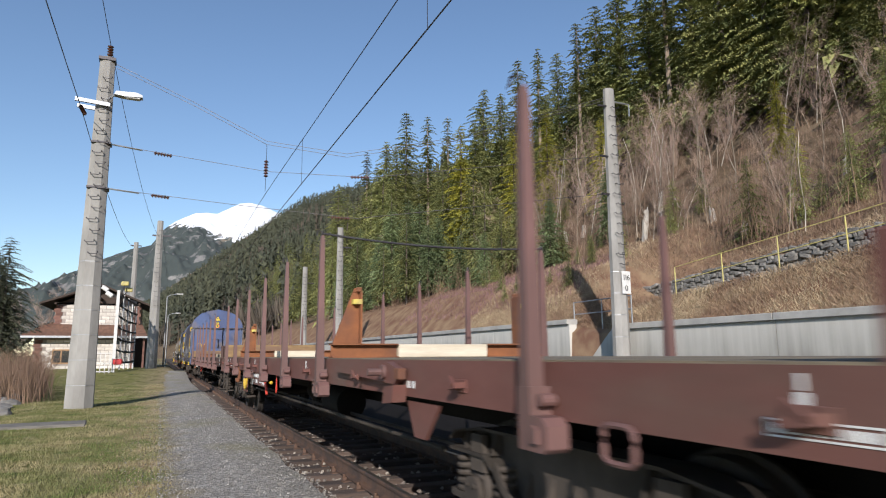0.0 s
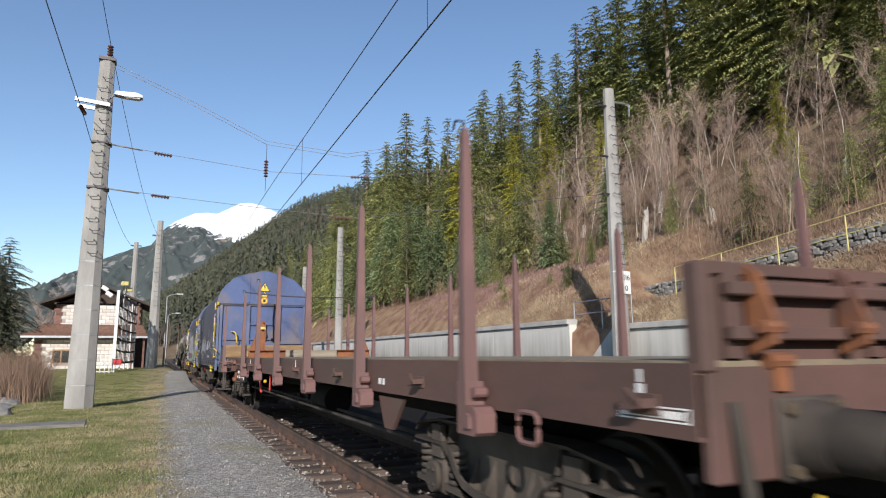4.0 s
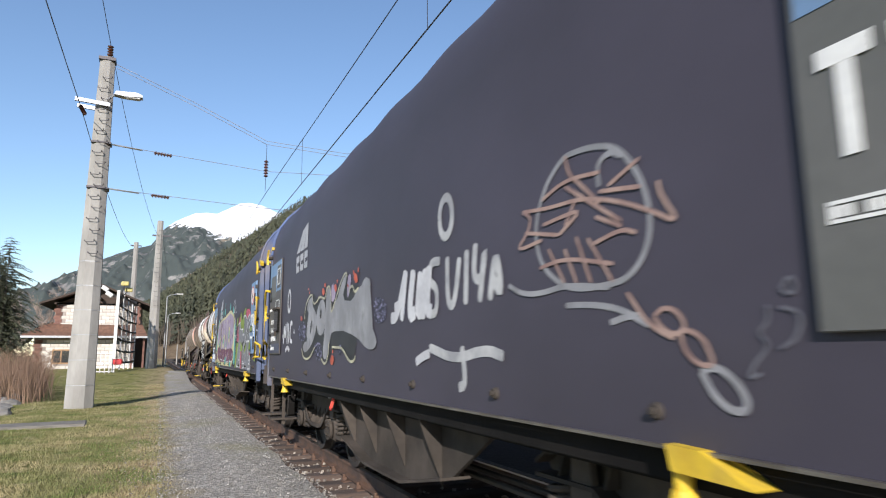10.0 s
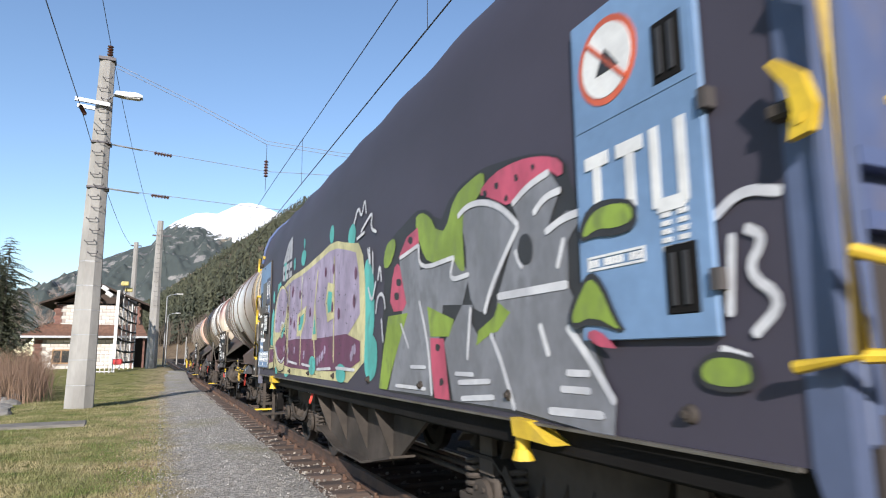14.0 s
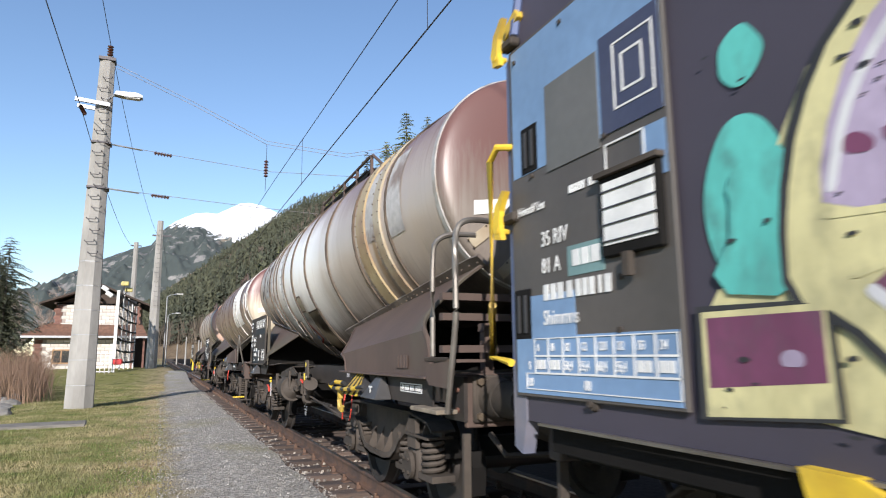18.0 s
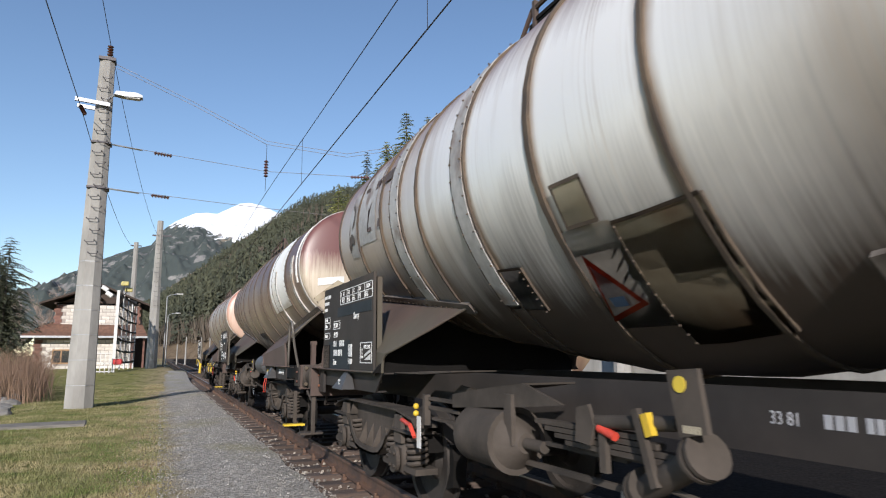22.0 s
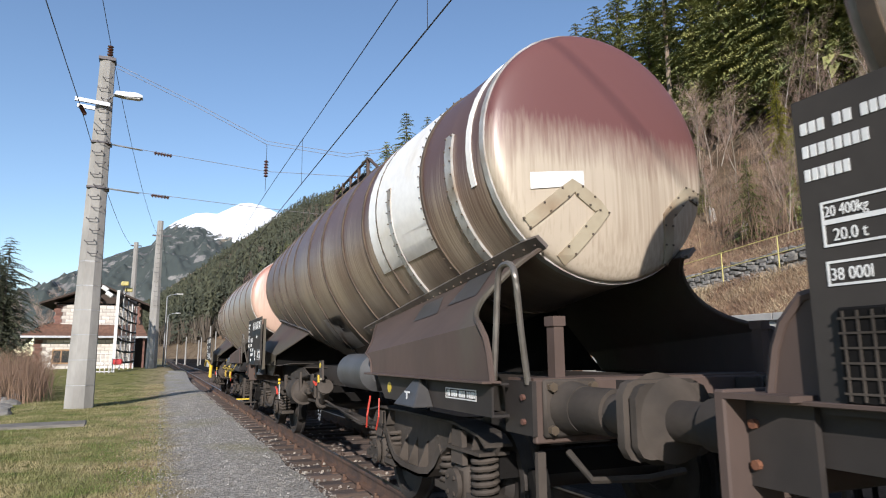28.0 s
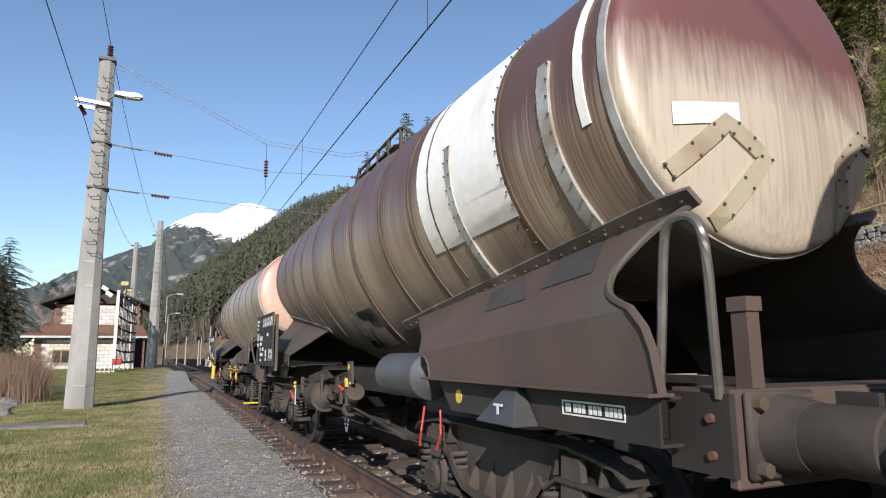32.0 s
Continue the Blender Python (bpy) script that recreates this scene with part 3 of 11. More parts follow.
# ---- trees ----
def spruce(name, h, seed, gold="", spread=0.17, dens=1.0, fine=True, clear=0.0, detail=1.0):
    """A spruce: tapered trunk and whorls of drooping, ragged branches. Returns trunk and crown meshes."""
    rng = random.Random(seed)
    bm = nb()
    cyl(bm, (0, 0, -0.6), (0, 0, h * 0.55), 0.012 * h, 0.007 * h, n=7, cap=False)
    cyl(bm, (0, 0, h * 0.55), (0, 0, h * 0.99), 0.007 * h, 0.01, n=6, cap=False)
    trunk = fin("trunk", bm, "pine_bark" if clear else "bark")
    verts, faces = [], []
    broad = min(2.0, detail ** -0.5) if fine else 1.35
    z = h * (clear or rng.uniform(0.06, 0.16))
    while z < h * 0.985:
        f = z / h
        L = h * spread * (1 - f) ** 0.62 * rng.uniform(0.6, 1.15) + 0.2
        k = max(4, int((5 + 4 * (1 - f)) * dens))
        a0 = rng.random() * 6.28
        for i in range(k):
            if rng.random() < 0.2:
                continue
            a = a0 + 6.283 * i / k + rng.uniform(-0.35, 0.35)
            l = L * rng.uniform(0.45, 1.2)
            droop = rng.uniform(0.15, 0.5) * (1 - 0.6 * f)
            d = Vector((math.cos(a), math.sin(a), 0))
            side = Vector((-d.y, d.x, 0))
            def at(u):
                return d * (l * u) + Vector((0, 0, z + l * (0.18 * u - (droop + 0.18) * u * u * 1.1)))
            n_t = max(3, int((11 + 11 * l) * detail)) if fine else 5
            for j in range(n_t):
                u = 0.08 + 0.92 * (j + rng.uniform(0.2, 0.8)) / n_t
                w = (min(l, 2.4 if fine else 9) * 0.105 * (1.2 - u) + 0.08) * rng.uniform(0.5, 1.3) * (1 + 0.2 * (broad - 1))
                p = at(u) + Vector((0, 0, rng.uniform(-0.06, 0.1) * l * 0.3))
                e = (0.0115 * min(l, 2.4 if fine else 9) + 0.018) * broad
                for sgn in (-1, 1):
                    tip = at(min(1.0, u + 0.5 * w / l)) + side * sgn * w + Vector((0, 0, w * rng.uniform(-0.8, 0.6)))
                    tilt = Vector((0, 0, e * rng.uniform(-1.3, 1.3)))
                    b = len(verts)
                    verts += [tuple(p - d * e - tilt), tuple(p + d * e * 1.6 + tilt), tuple(tip)]
                    faces.append((b, b + 1, b + 2))
                b = len(verts)
                verts += [tuple(p - d * e * 1.3), tuple(p + d * e * 1.3), tuple(p + side * rng.uniform(-0.8, 0.8) * w + Vector((0, 0, -w * rng.uniform(0.3, 0.9))))]
                faces.append((b, b + 1, b + 2))
            b = len(verts)
            p, q = at(0.82), at(1.06)
            verts += [tuple(p + side * l * 0.05), tuple(p - side * l * 0.05), tuple(q + Vector((0, 0, 0.03 * l)))]
            faces.append((b, b + 1, b + 2))
        z += h * rng.uniform(0.013, 0.021) + 0.04
    me = bpy.data.meshes.new("crown")
    me.from_pydata(verts, [], faces)
    me.materials.append(M[gold or "needles"])
    return name, trunk, me


def bare_tree(name, h, seed, lean=0.1, bark="pale_bark", twig="twigs"):
    """A leafless broad-leaved tree: stem with forking limbs, and a haze of thin twigs."""
    rng = random.Random(seed)
    limbs, fine = nb(), []
    def limb(p, d, l, r, depth):
        pts = [p]
        for i in range(4):
            d = (d + Vector((rng.uniform(-0.15, 0.15), rng.uniform(-0.15, 0.15), 0.05))).normalized()
            p = p + d * l / 4
            pts.append(p)
        if depth == 0:
            tube(limbs, pts, r, n=5, r_end=r * 0.35)
        else:
            fine.append((pts[0], pts[2], pts[4], r))
        if depth < 3:
            for i in range((13, 9, 8)[depth]):
                u = rng.uniform(0.3 if depth == 0 else 0.2, 1.0)
                q = pts[int(u * 4)] if u < 1 else pts[4]
                a = rng.random() * 6.283
                nd = (d * 1.15 + Vector((math.cos(a), math.sin(a), rng.uniform(0.1, 0.6))) * (0.85 + 0.15 * depth)).normalized()
                limb(q, nd, l * rng.uniform(0.28, 0.48) * (1.1 - 0.4 * u * (depth == 0)), r * 0.4, depth + 1)
    limb(Vector((0, 0, -0.3)), Vector((rng.uniform(-lean, lean), rng.uniform(-lean, lean), 1)).normalized(), h * 0.85, h * 0.0042 + 0.008, 0)
    stem = fin("trunk", limbs, bark)
    verts, faces = [], []
    for a, b, c, r in fine:
        w = Vector((rng.uniform(-1, 1), rng.uniform(-1, 1), 0)).normalized() * max(0.0055, r * 0.5)
        k = len(verts)
        verts += [tuple(a - w), tuple(a + w), tuple(b + w * 0.7), tuple(b - w * 0.7), tuple(c)]
        faces += [(k, k + 1, k + 2, k + 3), (k + 3, k + 2, k + 4)]
    me = bpy.data.meshes.new("branches")
    me.from_pydata(verts, [], faces)
    me.materials.append(M[twig])
    return name, stem, me


def plant(kind, x, y, s, label, category, group, rz, z=None, tilt=(0, 0)):
    name, a, b = kind
    t = tagged(new(name), label, category, group)
    t.matrix_basis = pose(x, y, (ground_z(x, y) if z is None else z) - 0.1, tilt[0], tilt[1], rz) @ Matrix.Diagonal((s, s, s, 1))
    part("trunk", a, "", t)
    part("crown", b, "", t)
    return t


M["pale_wood"] = mat("pale_wood", (0.50, 0.46, 0.40), (0.36, 0.32, 0.27), 0.9, scale=3, stretch=(4, 4, 1), bump=0.3)
SPRUCES = [spruce("spruce_tree", 22, 10 + i, spread=(0.23, 0.28, 0.2, 0.3, 0.25)[i], dens=1.4, detail=0.6) for i in range(5)]
WOOD = [spruce("spruce_tree", 22, 110 + i, spread=(0.23, 0.28, 0.2, 0.3)[i], dens=1.3, detail=0.28) for i in range(4)]
SMALL = [spruce("spruce_tree", 22, 120 + i, spread=(0.26, 0.3)[i], dens=1.1, detail=0.22) for i in range(2)]
DARK_FIR = spruce("conifer_tree", 22, 61, gold="needles_dark", spread=0.36, dens=1.3, detail=0.5)
YOUNG = [spruce("young_spruce", 12, 81 + i, gold="needles_young", spread=(0.24, 0.3, 0.2)[i], dens=1.3, detail=0.5) for i in range(3)]
PINES = [spruce("pine_tree", 22, 36 + i, spread=0.15, dens=1.2, clear=(0.5, 0.38, 0.6)[i]) for i in range(3)]
GOLDEN = spruce("larch_tree", 16, 31, gold="needles_gold", spread=0.2)
BARES = [bare_tree("bare_tree", 12, 50 + i, bark="pale_bark" if i < 3 else "brown_bark") for i in range(7)]
DARKS = [bare_tree("bare_tree", 9, 70 + i, bark="bark") for i in range(3)]


def forest():
    rng = random.Random(21)
    spots = []
    def free(x, y, d):
        if any((x - a) ** 2 + (y - b) ** 2 < d * d for a, b in spots):
            return False
        spots.append((x, y))
        return True
    n, far = 0, []
    while n < 430:
        y = 12 + 190 * rng.random() ** 1.2
        x = 26 + 95 * rng.random() ** 1.1 - max(0, y - 70) * 0.05
        r = x / y
        if r > 1.9 or r < 0.12:
            continue
        # leafless wood on the nearer, sunlit slope
        if r > 0.62 and x < 35 and rng.random() < 0.93:
            continue
        if r > 0.45 and x < 29:
            continue
        if not free(x, y, 2.3):
            continue
        s = rng.uniform(0.36, 0.66) * (1.3 if r < 0.4 else 1.0) * (1.15 if x > 60 else 1.0)
        n += 1
        if y > 105 or x > 72:
            far.append((x, y, s))
            continue
        plant(rng.choice(WOOD), x, y, s, "dark green spruce on the steep wooded slope", "tree", "hillside spruces", rng.uniform(0, 360))
    # the tallest trees of the wood, that stand out against the sky
    for kind, r, x, h in ((SPRUCES[0], 0.252, 27, 22), (PINES[0], 0.300, 31, 24.5), (SPRUCES[2], 0.318, 30, 20), (SPRUCES[1], 0.335, 32, 23.5), (SPRUCES[0], 0.352, 31, 21), (SPRUCES[2], 0.371, 34, 26), (PINES[1], 0.411, 36, 23), (PINES[2], 0.450, 36, 20), (GOLDEN, 0.475, 27, 15.5), (SPRUCES[4], 0.505, 31, 15.5), (SPRUCES[3], 0.523, 35, 19), (SPRUCES[1], 0.56, 34, 17), (PINES[1], 0.599, 35, 19.5), (PINES[0], 0.645, 36, 19), (SPRUCES[0], 0.69, 37, 17), (PINES[2], 0.741, 35, 18.5), (SPRUCES[3], 0.79, 38, 19), (SPRUCES[1], 0.847, 37, 19.5), (SPRUCES[4], 0.93, 38, 20), (PINES[0], 0.98, 36, 21), (SPRUCES[0], 1.06, 38, 21), (SPRUCES[2], 1.15, 37, 22), (SPRUCES[3], 1.3, 38, 22), (SPRUCES[1], 1.45, 37, 22), (SPRUCES[4], 1.6, 38, 23)):
        base = {"larch_tree": 16}.get(kind[0], 22)
        free(x, x / r, 2.3)
        plant(kind, x, x / r, h / base, "tall conifer that stands out of the hillside wood", "tree", "hillside spruces", rng.uniform(0, 360))
    # the trees higher up and farther on, joined
    light = [spruce("spruce_tree", 22, 90 + i, spread=0.24, dens=0.8, fine=False) for i in range(3)]
    vs, fs, base = [], [], 0
    shapes = [(np.array([v.co for v in m_.vertices]), np.array([list(p.vertices) for p in m_.polygons])) for _, _, m_ in light]
    for x, y, s in far:
        co, fa = rng.choice(shapes)
        a = rng.random() * 6.283
        c_, s_ = math.cos(a), math.sin(a)
        p = np.stack([co[:, 0] * c_ - co[:, 1] * s_, co[:, 0] * s_ + co[:, 1] * c_, co[:, 2]], 1) * s + np.array([x, y, ground_z(x, y) - 0.1])
        vs.append(p)
        fs.append(fa + base)
        base += len(co)
    tagged(quick("upper_spruce_wood", np.concatenate(vs).tolist(), np.concatenate(fs).tolist(), "needles", kind="stuff"), "dense dark spruce wood higher up the slope", "woods")
    n = 0
    while n < 120:
        y = 9 + 90 * rng.random() ** 1.4
        x = 21 + 15 * rng.random() ** 1.1
        r = x / y
        if r > 1.8 or r < 0.3:
            continue
        if r < 0.62 and rng.random() < 0.72:
            continue
        if not free(x, y, 1.0):
            continue
        for k in range(rng.choice((1, 1, 2, 4))):
            s = rng.uniform(0.3, 0.78) * (0.75 if x < 26 else 1)
            plant(rng.choice(BARES), x + rng.uniform(-0.4, 0.4) * k, y + rng.uniform(-0.5, 0.5) * k, s, "leafless pale-barked tree on the straw-brown slope", "tree", "leafless trees", rng.uniform(0, 360), tilt=(rng.uniform(-11, 11), rng.uniform(-11, 11)))
            n += 1
    for _ in range(26):
        x, y = 21.5 + 12 * rng.random(), 12 + 45 * rng.random()
        plant(rng.choice(SMALL), x, y, rng.uniform(0.08, 0.2), "bushy young conifer among brushwood", "tree", "young conifers", rng.uniform(0, 360))
    for px_, py_, s in ((27.5, 47, 0.72), (29.5, 22.5, 0.3), (33, 50, 0.7), (26.5, 19.5, 0.22), (30.0, 38, 0.5), (28, 16, 0.2)):
        plant(GOLDEN, px_, py_, s, "yellow-green conifer among darker spruces", "tree", "hillside spruces", rng.uniform(0, 360))
    for r, x, h in ((0.262, 20, 7), (0.285, 21.5, 9), (0.3, 20, 6), (0.322, 21.5, 8), (0.345, 21, 10), (0.36, 22.5, 8.5), (0.378, 20.5, 7.5), (0.395, 21.5, 9), (0.412, 20.5, 6.5), (0.43, 22.5, 7), (0.335, 24, 10), (0.375, 25, 11), (0.29, 24, 11), (0.47, 21, 4.5), (0.52, 20.5, 4), (0.55, 21.5, 3.2), (0.66, 21.5, 4.5), (0.8, 23.5, 5)):
        plant(rng.choice(YOUNG), x, x / r, h / 12, "young light green spruce at the foot of the slope", "tree", "young conifers", rng.uniform(0, 360))
    for px_, py_, s in ((22, 60, 0.4), (24, 48, 0.5), (22.5, 38, 0.3), (20, 70, 0.45), (25.5, 58, 0.55), (24.5, 14, 0.25), (20.5, 84, 0.5), (19.5, 98, 0.55)):
        plant(rng.choice(WOOD), px_, py_, s, "young spruce at the foot of the wooded slope", "tree", "hillside spruces", rng.uniform(0, 360))
    for _ in range(22):
        x, y = 17.2 + 6.5 * rng.random(), 23 + 17 * rng.random()
        plant(rng.choice(SMALL), x, y, rng.uniform(0.04, 0.085), "low green conifer bush on the brown bank", "bush", "bank bushes", rng.uniform(0, 360))
    for _ in range(18):
        x, y = 19.5 + 6.5 * rng.random(), 36 + 40 * rng.random()
        plant(rng.choice(SMALL), x, y, rng.uniform(0.16, 0.4), "young light green spruce at the foot of the slope", "tree", "young conifers", rng.uniform(0, 360))
    for k in range(12):
        x, y = 22.5 + 7 * rng.random(), 12 + 26 * rng.random()
        st = tagged(new("tree_stump"), "pale broken stump on the slope", "stump", "broken stumps")
        st.matrix_basis = pose(x, y, ground_z(x, y) - 0.1, rng.uniform(-6, 6), rng.uniform(-6, 6), rng.uniform(0, 360))
        bm = nb()
        hh = rng.uniform(0.5, 1.5)
        cyl(bm, (0, 0, 0), (0, 0, hh), 0.17, 0.13, n=8)
        cyl(bm, (0.05, 0, hh - 0.05), (0.07, 0.02, hh + 0.2), 0.06, 0.01, n=5)
        part("stump", bm, "pale_wood", st)
    # beside the station house
    for px_, py_, s in ((-11.75, 61, 0.50), (-13.4, 66, 0.47), (-12.9, 60, 0.4), (-14.6, 72, 0.5)):
        plant(DARK_FIR, px_, py_, s, "dark ragged conifer behind brown scrub", "tree", "station trees", rng.uniform(0, 360))
    for px_, py_, s in ((-13.2, 84, 1.2), (-15.0, 92, 1.3), (-12.2, 88, 1.15), (-16.6, 95, 1.3), (-14, 99, 1.2)):
        plant(rng.choice(DARKS), px_, py_, s, "leafless brown tree beyond the station house", "tree", "station trees", rng.uniform(0, 360))


forest()


def far_woods():
    """Small ragged cones and leafless domes over the distant slopes."""
    rng = random.Random(8)
    for name, matname, count, label in (("far_spruce_wood", "far_needles", 9000, "distant dark spruce wood on the mountain flank"), ("far_leafless_wood", "far_twigs", 6500, "distant brown leafless wood on the mountain flank")):
        verts, faces = [], []
        n = 0
        while n < count:
            y = 130 + 870 * rng.random() ** 1.1
            u = 3 + 330 * rng.random() ** 1.2
            x = toe(y) + u
            if x / y > 0.75 or x / y < -0.2:
                continue
            patch = noise.noise((x * 0.02, y * 0.012, 2))
            if name == "far_leafless_wood":
                if patch < -0.12:
                    continue
            elif patch > 0.02 and rng.random() < 0.85:
                continue
            z = ground_z(x, y)
            h = rng.uniform(7, 19) if name == "far_spruce_wood" else rng.uniform(6, 10)
            r = h * (0.17 if name == "far_spruce_wood" else 0.4)
            b = len(verts)
            fine = 34 if y < 330 else 16
            for j in range(fine):
                a = rng.random() * 6.283
                f = rng.random() ** 0.8 if name == "far_spruce_wood" else rng.uniform(0.0, 0.8)
                b = len(verts)
                ca, sa = math.cos(a), math.sin(a)
                if name == "far_spruce_wood":
                    rr = r * (1.02 - f) * rng.uniform(0.6, 1.2)
                    e = h * (0.05 if fine == 34 else 0.075)
                    verts += [(x + rr * 0.1 * ca - sa * e * 0.7, y + rr * 0.1 * sa + ca * e * 0.7, z + h * (0.1 + 0.9 * f)), (x + rr * 0.1 * ca + sa * e * 0.7, y + rr * 0.1 * sa - ca * e * 0.7, z + h * (0.1 + 0.9 * f) + e), (x + rr * ca, y + rr * sa, z + h * (0.08 + 0.88 * f))]
                else:
                    rr = r * rng.uniform(0.3, 1.0)
                    e = h * 0.035
                    verts += [(x + rr * 0.3 * ca - sa * e, y + rr * 0.3 * sa + ca * e, z + h * f * 0.6), (x + rr * 0.3 * ca + sa * e, y + rr * 0.3 * sa - ca * e, z + h * f * 0.6), (x + rr * ca, y + rr * sa, z + h * (0.35 + 0.65 * rng.random()))]
                faces.append((b, b + 1, b + 2))
            n += 1
        tagged(quick(name, verts, faces, matname, kind="stuff"), label, "woods")


far_woods()


def mountain_material():
    m = mat("mountain_rock", (0.22, 0.212, 0.2), (0.115, 0.116, 0.115), 0.95, scale=0.03, vary=0.3, c3=(0.185, 0.15, 0.105), scale3=0.008)
    n, l = m.node_tree.nodes, m.node_tree.links
    b = n["Principled BSDF"]
    rock = b.inputs["Base Color"].links[0].from_socket
    tc = n.new("ShaderNodeTexCoord")
    sp = n.new("ShaderNodeSeparateXYZ")
    l.new(tc.outputs["Object"], sp.inputs["Vector"])
    def noise_at(s):
        t = n.new("ShaderNodeTexNoise")
        t.inputs["Scale"].default_value, t.inputs["Detail"].default_value = s, 8
        l.new(tc.outputs["Object"], t.inputs["Vector"])
        return t.outputs["Fac"]
    inv = n.new("ShaderNodeMix")
    inv.data_type = "RGBA"
    r = n.new("ShaderNodeMapRange")
    r.inputs["From Min"].default_value, r.inputs["From Max"].default_value = 0.60, 0.56
    l.new(noise_at(0.02), r.inputs["Value"])
    l.new(r.outputs["Result"], inv.inputs["Factor"])
    l.new(rock, inv.inputs["A"])
    inv.inputs["B"].default_value = (0.05, 0.062, 0.058, 1)
    # meadow patch low on the left, then snow above a line that falls to the right
    c = inv.outputs["Result"]
    tilt = n.new("ShaderNodeMath")
    tilt.operation = "MULTIPLY_ADD"
    l.new(sp.outputs["X"], tilt.inputs[0])
    tilt.inputs[1].default_value = 0.72
    l.new(sp.outputs["Z"], tilt.inputs[2])
    ma = n.new("ShaderNodeMath")
    ma.operation = "MULTIPLY_ADD"
    l.new(noise_at(0.03), ma.inputs[0])
    ma.inputs[1].default_value = 210
    l.new(tilt.outputs["Value"], ma.inputs[2])
    r2 = n.new("ShaderNodeMapRange")
    r2.inputs["From Min"].default_value, r2.inputs["From Max"].default_value = 667, 673
    l.new(ma.outputs["Value"], r2.inputs["Value"])
    x = n.new("ShaderNodeMix")
    x.data_type = "RGBA"
    l.new(r2.outputs["Result"], x.inputs["Factor"])
    l.new(c, x.inputs["A"])
    x.inputs["B"].default_value = (0.86, 0.88, 0.92, 1)
    c = x.outputs["Result"]
    l.new(c, b.inputs["Base Color"])
    return m


M["mountain"] = mountain_material()


def snow_mountain():
    """A snow-topped massif that closes the valley."""
    def top(x):
        pts = ((-900, 120), (-420, 290), (-256, 410), (-148, 462), (-66, 486), (-21, 558), (23, 598), (102, 644), (150, 651), (198, 649), (295, 705), (345, 712), (396, 703), (497, 663), (600, 600), (1000, 420))
        for (a, b), (c, d) in zip(pts, pts[1:]):
            if a <= x <= c:
                return b + (d - b) * (x - a) / (c - a)
        return 100
    xs = np.linspace(-880, 980, 330)
    ys = np.linspace(1500, 3300, 170)
    verts = []
    for y in ys:
        for x in xs:
            back = abs(y - 3000) / 1500
            k = 1 - back if y < 3000 else 1 - (y - 3000) / 600
            t = top(x) * (0.12 + 0.88 * max(0.0, k) ** 1.05)
            rid = noise.ridged_multi_fractal((x * 0.0045, y * 0.0028, 1.5), 0.9, 2.1, 6, 1.0, 2.0) - 1.0
            fine = noise.ridged_multi_fractal((x * 0.016, y * 0.009, 4.5), 0.8, 2.2, 5, 1.0, 2.0) - 1.0
            snowy = smooth01(620, 720, t + 0.72 * x)
            verts.append((x, y, t + (48 * rid + 20 * fine * (1 - 0.75 * snowy)) * min(1.0, 0.08 + 2.4 * back) * (1 - 0.6 * snowy) - 6))
    w = len(xs)
    faces = [(j * w + i, j * w + i + 1, (j + 1) * w + i + 1, (j + 1) * w + i) for j in range(len(ys) - 1) for i in range(w - 1)]
    ob = quick("backdrop", verts, faces, "mountain", kind="structure", smooth=True)
    tagged(ob, "snow-covered mountain above dark wooded cliffs")


snow_mountain()


# ---- station house and what stands round it ----
M["lime_wash"] = mat("lime_wash", (0.66, 0.62, 0.56), (0.52, 0.47, 0.41), 0.9, scale=2.5, rnd=0.18, bump=0.2)
M["joint_grey"] = mat("joint_grey", (0.34, 0.30, 0.27), None, 0.95, scale=4)
M["quoin_brown"] = mat("quoin_brown", (0.20, 0.10, 0.075), (0.14, 0.075, 0.06), 0.9, scale=3, rnd=0.25)
M["roof_brown"] = mat("roof_brown", (0.20, 0.10, 0.065), (0.14, 0.075, 0.05), 0.8, scale=1.5, rnd=0.12, stretch=(4, 1, 1))
M["dark_wood"] = mat("dark_wood", (0.06, 0.04, 0.03), (0.04, 0.028, 0.022), 0.85, scale=3, stretch=(1, 1, 6))
M["window_wood"] = mat("window_wood", (0.36, 0.21, 0.10), None, 0.6, scale=4)
M["pane"] = mat("pane", (0.03, 0.035, 0.04), None, 0.08)


